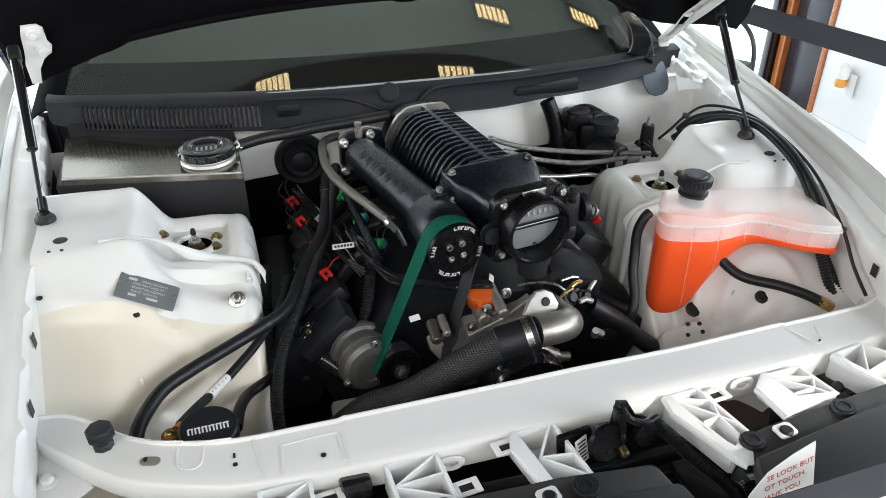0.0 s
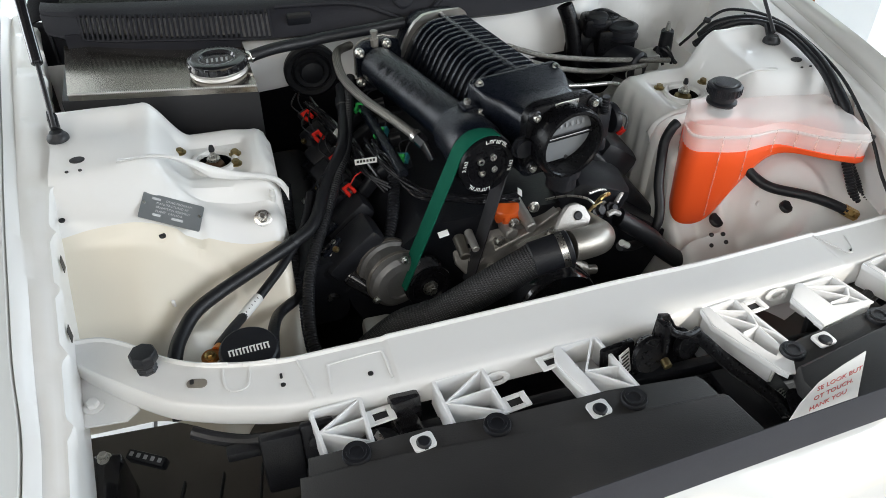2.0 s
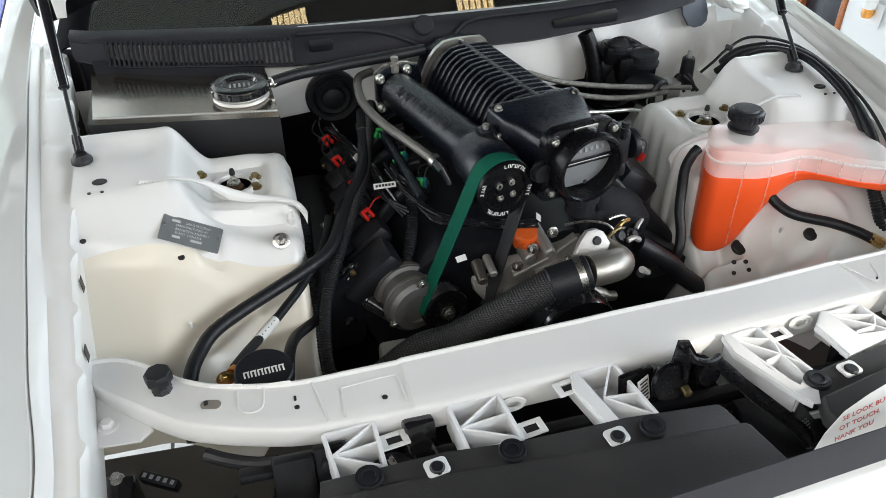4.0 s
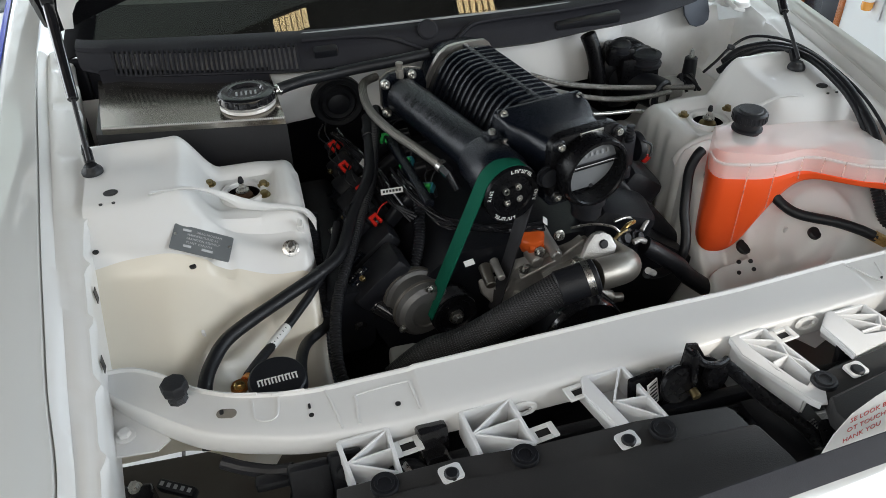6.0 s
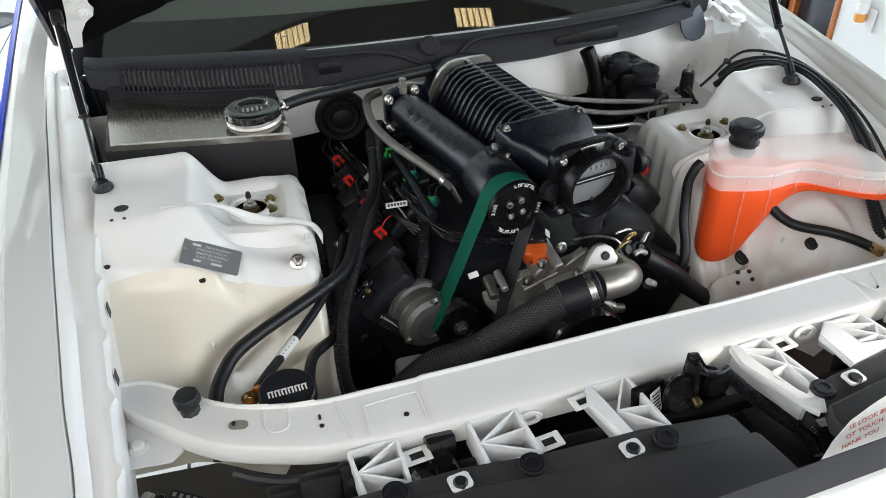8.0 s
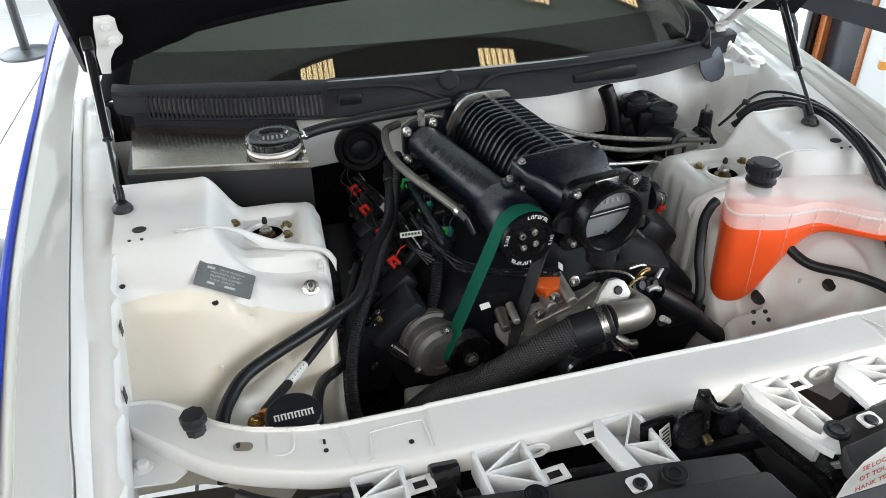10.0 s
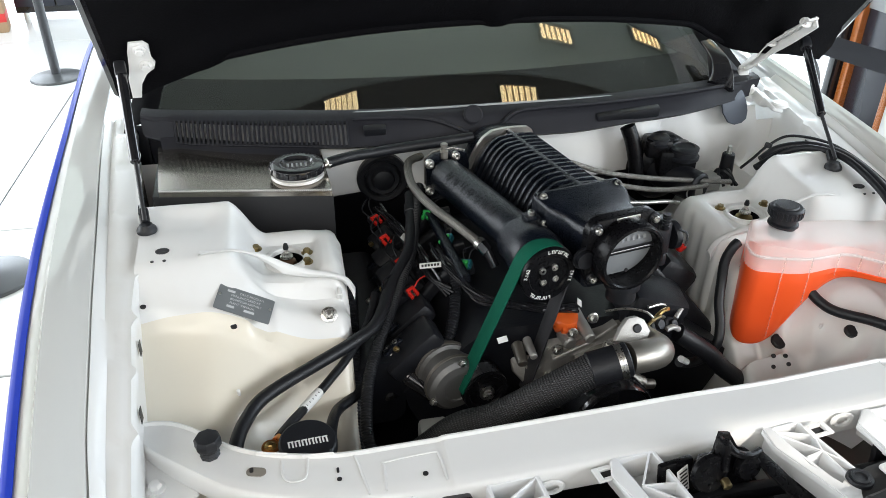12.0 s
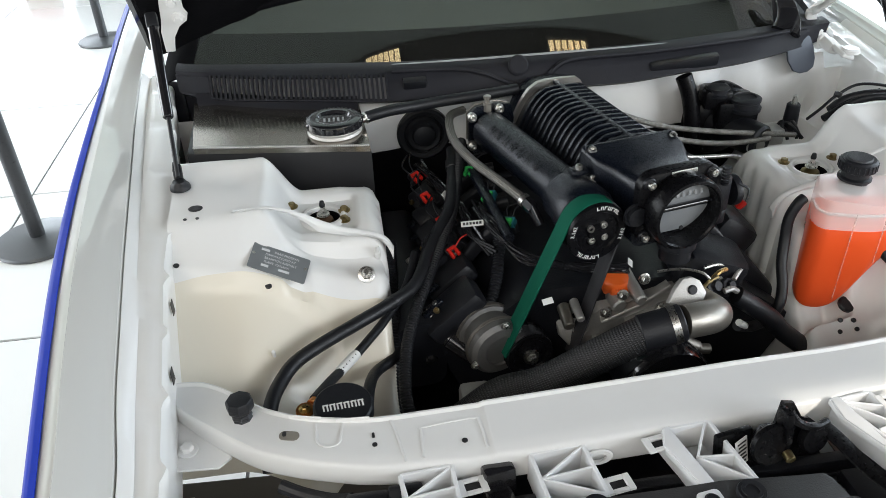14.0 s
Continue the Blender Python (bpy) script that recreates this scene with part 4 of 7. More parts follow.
# flap and corner trim at the end of the cowl
s = 1
bm = BM()
plate(bm, [(-.036, .044), (.004, .050), (.026, .030), (.036, .004), (.040, -.022), (.036, -.042), (.022, -.050), (.002, -.050), (-.016, -.040), (-.030, -.014)], .005, pose(s * .712, .425, .990, 76, 0, s * 18) @ Matrix.Diagonal((1.35, 1.1, 1, 1)), .0015)
part("cowl_end_flap", bm, material("grey_blue_rubber", (.055, .065, .085), .55, 0, .1, 20, .2, 300), car, "grey-blue rubber flap closing the cowl end")
bm = BM()
sweep(bm, along([(s * .66, .425, 1.046), (s * .675, .45, 1.07), (s * .678, .49, 1.105), (s * .665, .55, 1.135)], 4), rounded(.012, .05, .005, 3), up=(1, 0, 0), scale=[1.5 - .07 * k for k in range(13)])
part("corner_trim", bm, GLOSS_BLACK, car, "black corner trim beside the windscreen")
bm = BM()
sheet(bm, lambda k, v: Vector((.655 + .045 * k + .085 * k * v, .470 - .012 * math.sin(k * 3.1) + .05 * (1 - v), 1.118 - .080 * v - .012 * k * v)), frange(0, 1, 9), frange(0, 1, 9), .004)
part("corner_trim", bm, BLACK, car, "black moulded panel behind the cowl end")
bm = BM()
sweep(bm, along([screen_point(x, -.004) + Vector((0, -.003, .003)) for x in frange(-.80, .66, 19)], 3), rounded(.006, .004, .001, 2), up=(0, 0, 1))
part("glass_moulding", bm, GREY, car, "thin pale moulding along the windscreen foot")
bm = BM()
sheet(bm, lambda x, v: Vector((x, .45 + .25 * v + .08 * (x / .7) ** 2, 1.03 + .005 * v)), frange(-.835, .775, 20), frange(0, 1, 8), .01)
part("dashboard", bm, material("brown_dashboard", (.016, .012, .010), .8, 0, .2, 8, .3, 300, spec=.03), car, "dark dashboard behind the windscreen")
# Pale sheet that gives the grey-green zone in the upper glass.
bm = BM()
sheet(bm, lambda x, v: Vector((x, .69 + .9 * v + .08 * (x / .7) ** 2, 1.028 + .05 * v)), frange(-.83, .76, 12), frange(0, 1, 6), .01)
part("interior", bm, material("grey_green_interior", (.34, .39, .32), .8, 0, .08, 4, .2, 200), car, "pale grey-green surface behind the windscreen")
bm = BM()
box(bm, 1.3, .5, .03, Matrix.Translation((0, 1.75, 1.46)), .01)
part("roof", bm, WHITE_GLOSS, car, "white roof edge")


# hood, opened
HOOD_TILT = 50.0
HINGE = Vector((0, .425, 1.140))


def hood_m():
    return Matrix.Translation(HINGE) @ pose(0, 0, 0, -HOOD_TILT)


def hood_point(x, v, h):
    """v runs from the rear edge to the nose, h is the height above the underside."""
    edge = -.132 * (1 - (abs(x) / .80) ** 2.4) + .045 * smoothstep((abs(x) - .50) / .12 if x > 0 else (abs(x) - .66) / .18) - .015 * smoothstep((abs(x) - .70) / .1)
    y = -(v * 1.20) + edge * (1 - v)
    dome = .020 * math.cos(min(1, abs(x) / .88) * math.pi / 2)
    wide = 1 - .06 * v
    return Vector((x * wide + .075 * smoothstep((x - .70) / .18), y - .02, dome + h))


hx = frange(-.88, .88, 45)
hood_skin = BM()
sheet(hood_skin, lambda x, v: hood_point(x, v, .045 - .043 * smoothstep((abs(x) - .82) / .06)), hx, frange(0, 1, 16), .0015)
hood = part("hood", hood_skin, WHITE_GLOSS, car, "white hood propped open, its underside black")
hood.matrix_basis = hood_m()
bm = BM()


def liner(x, v):
    rib = .016 * smoothstep((abs(x) - .60) / .05) + .016 * smoothstep((.10 - v) / .05) + .012 * smoothstep((.05 - abs(x - .0)) / .03) * smoothstep((.6 - v) / .1)
    return hood_point(x, v, .012 - rib)


sheet(bm, liner, frange(-.87, .87, 66), frange(.005, 1, 40), .001)
part("hood_underside", bm, FELT, hood, "black hood underside with raised frame ribs")
bm = BM()
line = along([hood_point(x, .012, -.006) for x in frange(-.87, .87, 25)], 3)
sweep(bm, line, circle(.008, 8))
part("rear_seal", bm, FELT, hood)
for s in (-1, 1):
    bm = BM()
    line = along([hood_point(s * .872, v, .008) for v in frange(.01, 1, 9)], 3)
    sweep(bm, line, circle(.016, 8))
    part("edge_seal", bm, GLOSS_BLACK, hood)

# hinges and gas struts
for s in (-1, 1):
    if s < 0:
        at = pose(-.790, .322, 1.225, 116, 0, 0)
        bm = BM()
        plate(bm, [(-.014, .052), (.016, .054), (.026, .044), (.024, .010), (.030, -.004), (.024, -.022), (.004, -.034), (-.012, -.062), (-.020, -.105), (-.040, -.105), (-.036, -.05), (-.024, -.01), (-.020, .03)], .006, at, .002)
        hinge = part("hood_hinge", bm, WHITE, car, "white stamped hood hinge plate with two bolts")
        for x, y in ((.006, .034), (.010, -.010)):
            bm = BM()
            hexbolt(bm, at @ Matrix.Translation((x, y, .001)), .0095, .009)
            part("hinge_bolt", bm, WHITE, hinge)
    else:
        bm = BM()
        arm = along([(s * .778, .255, 1.255 + (.035 if s < 0 else 0)), (s * .774, .330, 1.203 + (.015 if s < 0 else 0)), (s * .768, .400, 1.152), (s * .757, .450, 1.10), (s * .752, .475, 1.080)], 5)
        sweep(bm, arm, rounded(.034, .006, .002, 2), up=(1, 0, 0), scale=[.8 + .35 * math.sin(math.pi * min(1, 1.3 * k / (len(arm) - 1))) for k in range(len(arm))])
        sweep(bm, [p + Vector((-s * .014, -.004, .008)) for p in arm[:-3]], rounded(.030, .005, .002, 2), up=(0, -.6, .8))
        hinge = part("hood_hinge", bm, WHITE, car, "white stamped hood hinge arm with two bolts")
        bm = BM()
        sweep(bm, along([(s * .752, .475, 1.082), (s * .758, .485, 1.06), (s * .772, .49, 1.03), (s * .795, .45, 1.0), (s * .815, .40, .992)], 5), rounded(.012, .030, .004, 3), up=(1, 0, 0))
        part("hinge_link", bm, WHITE, hinge)
        for k in (.14, .46):
            p = arm[int(k * (len(arm) - 1))] + Vector((-s * .016, -.006, .011))
            bm = BM()
            hexbolt(bm, Matrix.Translation(p) @ pose(0, 0, 0, 38, -s * 12, 0), .0095, .009)
            part("hinge_bolt", bm, WHITE, hinge)
    if s > 0:
        bm = BM()
        for p, sz in (((s * .785, .485, 1.005), (.034, .06, .045)), ((s * .80, .44, .997), (.040, .05, .03)), ((s * .812, .40, .992), (.045, .06, .016)), ((s * .775, .475, 1.025), (.024, .035, .03))):
            box(bm, *sz, pose(*p, 15, s * 20, s * 10), .010)
        lathe(bm, [(0, .008), (.018, .008), (.022, .004), (.023, -.004)], pose(s * .822, .385, .998), 20)
        part("hinge_base", bm, WHITE, hinge)
    foot, top = Vector((s * .782, .008, .984)), Vector((s * .829, .300, 1.218))
    if s > 0:
        foot, top = Vector((.738, .022, .982)), Vector((.828, .345, 1.175))
    mid = foot.lerp(top, .40)
    bm = BM()
    cyl(bm, mid, top, .0105, 18, None, .002)
    strut = part("gas_strut", bm, GLOSS_BLACK, car, "black gas strut holding up the hood")
    bm = BM()
    cyl(bm, foot + Vector((0, 0, .02)), mid, .0042, 12)
    part("rod", bm, INK, strut)
    bm = BM()
    box(bm, .017, .017, .034, Matrix.Translation(foot + (top - foot).normalized() * .03) @ (top - foot).to_track_quat("Z", "Y").to_matrix().to_4x4(), .005)
    lathe(bm, [(0, .012), (.012, .012), (.014, .008), (.018, .004), (.0195, 0), (.0195, -.004), (0, -.004)], Matrix.Translation(foot), 28)
    part("lower_end", bm, RUBBER, strut)
    bm = BM()
    box(bm, .024, .026, .035, Matrix.Translation(top) @ (top - foot).to_track_quat("Z", "Y").to_matrix().to_4x4(), .006)
    part("upper_end", bm, RUBBER, strut)


# black sheets added to darken the lower firewall and the gap beside the tank
bm = BM()
sheet(bm, lambda x, z: firewall_point(x, z) + Vector((0, -.012 - .006 * math.sin(x * 31) * math.sin(z * 23), 0)), frange(-.44, .60, 40), frange(.41, .850, 14), .006)
part("firewall_dark_sheet", bm, FELT, car, "black sheet standing in for dark clutter on the lower firewall")

# Added strip, keeps the bright firewall from showing between cowl and tank.
bm = BM()
sheet(bm, lambda x, z: Vector((x, min(smooth_table(COWL_LOW, max(x, -.80)) + .012, .436), z)), frange(-.80, -.425, 18), frange(.96, 1.006, 4), .004)
part("firewall_cover_strip", bm, COWL_BLACK, car, "added black panel hiding the firewall under the cowl intake")
# ---- supercharger ----
blower = thing("supercharger", "satin black finned supercharger with a large throttle body", "supercharger", at=pose(.06, 0, 0, 0, 0, 11.5))


US = [-.092, -.090, -.086, -.080, -.072, -.062, -.05, -.03, -.01, .01, .03, .05, .062, .072, .080, .086, .090, .092]


def case_z(u):
    if u < -.012:
        return 1.036 - .098 * ((-u - .012) / .080) ** 2.5
    return 1.036 - .004 * (u / .06) ** 2 if u <= .06 else 1.032 - .07 * ((u - .06) / .032) ** 2.2


bm = BM()
rings = []
for v in (-.07, .0, .1, .2, .262):
    ring = [(u, v, case_z(u) - .013) for u in US] + [(.092, v, .90), (.07, v, .85), (-.07, v, .85), (-.092, v, .90)]
    rings.append(ring)
loft(bm, rings)
part("case", bm, SATIN_DARK, blower)
RIBS = 15
for k in range(RIBS):
    v = -.055 + k * .0205
    bm = BM()
    hi = [(u, case_z(u)) for u in US]
    lo = [(u * .93, case_z(u) - .020) for u in US][::-1]
    outline = hi + lo
    front = [bm.verts.new((u, v - .0032, z)) for u, z in outline]
    back = [bm.verts.new((u, v + .0032, z)) for u, z in outline]
    n, h = len(outline), len(US)
    for i in range(n):
        bm.faces.new((front[i], front[(i + 1) % n], back[(i + 1) % n], back[i]))
    for i in range(h - 1):
        for ring in (front, back):
            bm.faces.new((ring[i], ring[i + 1], ring[n - 2 - i], ring[n - 1 - i]))
    es = [e for e in bm.edges if abs(e.verts[0].co.y - e.verts[1].co.y) < 1e-6 and e.verts[0].index < 0]
    part("rib", bm, SATIN, blower)
# spine and side rails that tie the ribs
for u0, w in ((.012, .011), (-.088, .010), (.086, .010)):
    bm = BM()
    sweep(bm, [(u0, -.07, case_z(u0) - .004), (u0, .262, case_z(u0) - .004)], rounded(w, .009, .002, 3), up=(0, 0, 1))
    part("spine", bm, SATIN, blower)
# polished rear flange
bm = BM()
outer = [(u * 1.05, case_z(u) + .004) for u in US] + [(.10, .90), (-.10, .90)]
fr = [bm.verts.new((u, .260, z)) for u, z in outer]
bk = [bm.verts.new((u, .270, z)) for u, z in outer]
bm.faces.new(fr), bm.faces.new(bk[::-1])
for i in range(len(outer)):
    bm.faces.new((fr[i], bk[i], bk[(i + 1) % len(outer)], fr[(i + 1) % len(outer)]))
bmesh.ops.bevel(bm, geom=[e for e in bm.edges if e.calc_length() > .001 and len(e.link_faces) == 2 and e.calc_face_angle(0) > .8], offset=.002, segments=2, affect="EDGES")
part("rear_flange", bm, material("bare_flange_metal", (.50, .48, .45), .34, .9, .1, 16, .1, 260), blower, "machined bare-metal flange")
bm = BM()
rings = []
for v, k in ((.272, 1.0), (.30, 1.0), (.325, .93), (.335, .8)):
    rings.append([(u * .98 * k, v, .95 + (case_z(u) - .004 - .95) * k) for u in US] + [(.088 * k, v, .90), (-.088 * k, v, .90)])
loft(bm, rings)
part("rear_cover", bm, SATIN, blower)

# front case: tapers and drops towards the throttle body
bm = BM()
rings = []


def section(v, half, top, low, round_top, right=0.0):
    r = round_top
    ring = []
    for cx, cz, a0 in ((half - r, top - r, 0), (-half + r, top - r, 90), (-half + r, low + r, 180), (half - r, low + r, 270)):
        ring += [(cx + right + r * math.cos(radians(a0 + 18 * k)), v, cz + r * math.sin(radians(a0 + 18 * k))) for k in range(6)]
    return ring


for v, half, top, low, r, right in ((-.062, .097, 1.034, .90, .008, .0), (-.068, .100, 1.038, .90, .008, .0), (-.074, .101, 1.038, .90, .009, .0), (-.080, .099, 1.036, .90, .010, .0), (-.112, .096, 1.033, .90, .010, .0), (-.120, .094, 1.031, .90, .012, .0), (-.150, .080, 1.028, .896, .016, .002), (-.158, .077, 1.027, .895, .018, .003), (-.195, .073, 1.028, .892, .022, .004), (-.215, .073, 1.030, .890, .024, .005)):
    rings.append(section(v, half, top, low, r, right))
loft(bm, rings)
part("front_case", bm, SATIN, blower)
# bolt bosses and cap screws
for u, v, z, tilt in ((-.086, -.078, 1.033, 40), (.088, -.080, 1.031, 40), (-.094, -.105, .990, 70), (.090, -.13, .995, 60)):
    bm = BM()
    cyl(bm, (u, v + .014, z - .012), (u, v - .006, z), .012, 18, None, .002)
    part("boss", bm, SATIN, blower)
    bm = BM()
    capscrew(bm, pose(u, v - .006, z, tilt, 0, 0), .008, .008)
    part("cap_screw", bm, STEEL, blower)

# throttle body
bm = BM()
TBC = (.006, .980)
flange = rounded(.158, .140, .030, 5)
plate(bm, flange, .020, pose(TBC[0], -.235, TBC[1], 90, 0, 0), .003)
tb = part("throttle_body", bm, DEEP_BLACK, blower, "large black oval throttle body")
bm = BM()
lathe(bm, [(.064, 0), (.066, .004), (.066, .034), (.063, .040), (.058, .041), (.0555, .038), (.055, .004), (.055, -.02)], pose(TBC[0], -.232, TBC[1] - .004, 90, 0, 0) @ Matrix.Diagonal((1.06, 1.06, 1.1, 1)), 56)
part("inlet_ring", bm, DEEP_BLACK, tb)
bm = BM()
lathe(bm, [(0, .0), (.0548, .0), (.0548, -.004), (0, -.004)], pose(TBC[0], -.246, TBC[1] - .004, 90, 0, 0) @ pose(0, 0, 0, 12, 0, 0) @ Matrix.Diagonal((1.06, 1.06, 1, 1)), 48)
part("throttle_plate", bm, PLATE_GREY, tb, "grey metal throttle plate")
bm = BM()
cyl(bm, (TBC[0] - .055, -.2535, TBC[1] + .006), (TBC[0] + .055, -.2535, TBC[1] + .006), .0055, 14)
part("throttle_shaft", bm, GLOSS_BLACK, tb)
for k in range(5):
    bm = BM()
    box(bm, .006, .0012, .010, pose(TBC[0] - .016 + k * .012, -.2545, TBC[1] + .030, -12, 0, 0), .0004, 1)
    part("cast_mark", bm, PLATE_GREY, tb)
bm = BM()
lathe(bm, [(0, .002), (.004, .002), (.004, 0)], pose(TBC[0] + .004, -.2505, TBC[1] - .042, 90, 0, 0), 14)
part("plate_hole", bm, INK, tb)
for du, dz in ((-.063, .052), (.064, .052), (-.063, -.054), (.064, -.054)):
    bm = BM()
    cyl(bm, (TBC[0] + du, -.230, TBC[1] + dz), (TBC[0] + du, -.240, TBC[1] + dz), .012, 18, None, .002)
    part("ear", bm, SATIN_DARK, tb)
    bm = BM()
    capscrew(bm, pose(TBC[0] + du, -.240, TBC[1] + dz, 90, 0, 0), .0072, .007)
    part("cap_screw", bm, STEEL, tb)
bm = BM()
box(bm, .036, .040, .075, pose(TBC[0] + .098, -.215, TBC[1] - .005), .007)
box(bm, .022, .05, .03, pose(TBC[0] + .098, -.215, TBC[1] - .05), .006)
part("actuator", bm, BLACK, tb)
bm = BM()
for k in range(6):
    lathe(bm, [(.0, 0), (.008, 0), (.008, .004), (.0, .004)], pose(TBC[0] + .092, -.240, TBC[1] + .022 + k * .006), 12)
part("return_spring", bm, SATIN_DARK, tb)
bm = BM()
lathe(bm, [(0, 0), (.028, 0), (.030, .004), (.030, .012), (.022, .014), (0, .014)], pose(TBC[0] + .125, -.215, TBC[1] - .01, 0, 90, 0), 28)
part("throttle_wheel", bm, BLACK, tb)
bm = BM()
hose(bm, [(TBC[0] + .13, -.235, TBC[1] + .012), (TBC[0] + .145, -.245, TBC[1] + .002), (TBC[0] + .14, -.25, TBC[1] - .02)], .0022, 8)
part("wire_clip", bm, BLACK, tb)
bm = BM()
lathe(bm, [(.034, 0), (.036, .004), (.036, .022), (.03, .026), (.03, .05), (.0, .05)], pose(TBC[0] + .02, -.225, TBC[1] - .075, 180, 0, 0), 28)
part("lower_neck", bm, BLACK, tb)
bm = BM()
lathe(bm, [(0, 0), (.016, 0), (.018, .004), (.018, .02), (0, .02)], pose(TBC[0] - .082, -.222, TBC[1] - .008, 90, 0, 0), 24)
lathe(bm, [(.018, .006), (.022, .006), (.022, .011), (.018, .011)], pose(TBC[0] - .082, -.222, TBC[1] - .008, 90, 0, 0), 24)
part("bypass_boss", bm, SATIN_DARK, tb)
bm = BM()
box(bm, .052, .002, .010, pose(TBC[0] + .005, -.2365, TBC[1] + .062, 0, 0, 0), .001)
part("maker_mark", bm, STEEL, tb)

# intake tube beside the case, with its end plate
bm = BM()
T0, T1 = Vector((-.158, .235, .956)), Vector((-.131, -.10, .956))
line = [T0.lerp(T1, k / 12) for k in range(13)]
sweep(bm, line, circle(.042, 32))
tube = part("side_tube", bm, SATIN, blower, "satin black cast side tube")
for k in range(7):
    centre = T0.lerp(T1, .20 + .092 * k)
    bm = BM()
    for d, lean in ((-.0075, .16), (0.0, -.16), (.0075, .16)) if k % 3 != 2 else ((-.006, 0), (.006, 0)):
        arc = [centre + Vector((-.0424 * math.sin(radians(a)), d + lean * .0466 * radians(a - 42), .0424 * math.cos(radians(a)))) for a in (26, 32, 38, 44, 50, 56)]
        sweep(bm, arc, rounded(.0030, .0020, .0006, 1), up=(0, 1, 0))
    part("cast_mark", bm, SATIN, tube)
bm = BM()
outline = [(-.052, -.055), (.036, -.055), (.05, -.02), (.05, .045), (.03, .058), (-.02, .060), (-.05, .05), (-.058, .02)]
plate(bm, outline, .014, pose(-.152, .262, .951, 90, 0, 180) @ pose(0, 0, 0, 0, 0, 0), .003)
end = part("end_plate", bm, SATIN, tube, "dark cast end plate with a bright worn rim")
bm = BM()
sweep(bm, [Vector((-.152 - x, .2625, .951 + z)) for x, z in outline[2:]], rounded(.004, .003, .001, 2), up=(0, 1, 0))
part("worn_rim", bm, ALU_POLISHED, end)
for du, dz in ((-.045, .038), (.02, .048), (-.045, -.03), (.028, -.046)):
    bm = BM()
    cyl(bm, (-.152 + du, .250, .951 + dz), (-.152 + du, .238, .951 + dz), .011, 16, None, .002)
    capscrew(bm, pose(-.152 + du, .238, .951 + dz, 90, 0, 0), .0068, .007)
    part("cap_screw", bm, STEEL, tube)
bm = BM()
cyl(bm, (-.158, .25, .995), (-.158, .25, 1.014), .0105, 6, None, .001)
cyl(bm, (-.158, .25, 1.012), (-.158, .25, 1.028), .0065, 16, .006, .001)
cyl(bm, (-.158, .25, 1.024), (-.158, .25, 1.031), .0085, 16, None, .001)
part("breather_fitting", bm, ALU_POLISHED, tube)
# nose drive towards the pulley
bm = BM()
lathe(bm, [(0, 0), (.048, 0), (.050, .006), (.050, .03), (.055, .05), (.056, .085), (.050, .10), (.040, .112), (0, .112)], pose(-.136, -.085, .952, 90, 0, 0), 36)
nose = part("drive_nose", bm, SATIN, blower)
bm = BM()
box(bm, .03, .028, .008, pose(-.118, -.098, 1.005), .002)
part("lug", bm, SATIN, nose)
bm = BM()
capscrew(bm, pose(-.118, -.098, 1.009), .007, .008)
part("cap_screw", bm, STEEL, nose)

PUL = Vector((-.141, -.216, .944))
bm = BM()
prof = [(0, .004), (.014, .004), (.015, .0), (.033, .0), (.035, .004), (.046, .004), (.048, .0), (.048, -.004), (.0455, -.006)]
for k in range(6):
    prof += [(.0435, -.009 - k * .005), (.0455, -.0115 - k * .005)]
prof += [(.048, -.040), (.048, -.044), (0, -.044)]
lathe(bm, prof, pose(*PUL, 90, 0, 0) @ Matrix.Diagonal((1.2, 1.2, 1, 1)), 48)
pulley = part("pulley", bm, DEEP_BLACK, blower, "black grooved drive pulley with white markings")
for k in range(4):
    a = radians(52 + 90 * k)
    bm = BM()
    capscrew(bm, pose(PUL.x + .018 * math.cos(a), PUL.y, PUL.z + .018 * math.sin(a), 90, 0, 0), .0066, .006)
    part("pulley_bolt", bm, STEEL, pulley)
for a0 in (68, -112):
    for k in range(7):
        m = pose(PUL.x, PUL.y - .0044, PUL.z) @ pose(0, 0, 0, 0, 90 - (a0 + (k - 3) * 8.5), 0) @ Matrix.Translation((0, 0, .0500))
        bm = BM()
        box(bm, .0014, .0006, .0070, m @ Matrix.Translation((-.0022, 0, 0)))
        if k % 2:
            box(bm, .0014, .0006, .0070, m @ Matrix.Translation((.0018, 0, 0)))
        box(bm, .0044, .0006, .0014, m @ Matrix.Translation((0, 0, .0028 if k % 3 else -.0026)))
        part("mark_bar", bm, LABEL_WHITE, pulley, smooth=0)
for a in (-14, 166):
    text_part("size_mark", "3.162", .0105, pose(PUL.x + .0495 * math.cos(radians(a)), PUL.y - .0046, PUL.z + .0495 * math.sin(radians(a)), 90, 0, 0) @ pose(0, 0, 0, 0, 0, a + (-90 if a < 0 else 90) + 180), LABEL_WHITE, pulley)

# ---- drive belt, idler, alternator ----
BELT_M = pose(.06, 0, 0, 0, 0, 11.5)
IDL = Vector((-.261, -.214, .694))
LOW = PUL + Vector((-.078, 0, -.28))


r0, r1 = .0575, .049
pts = []
d1 = Vector((IDL.x - PUL.x, IDL.z - PUL.z)).normalized()
n1 = Vector((d1.y, -d1.x))
if n1.x > 0:
    n1 = -n1
a_start = math.atan2(n1.y, n1.x)
low_d = Vector((LOW.x - PUL.x, LOW.z - PUL.z)).normalized()
n2 = Vector((-low_d.y, low_d.x))
if n2.x < 0:
    n2 = -n2
a_end = math.atan2(n2.y, n2.x)
run = [Vector((IDL.x + n1.x * r1 - .006, 0, IDL.z + n1.y * r1 - .014)), Vector((PUL.x + n1.x * r0, 0, PUL.z + n1.y * r0))]
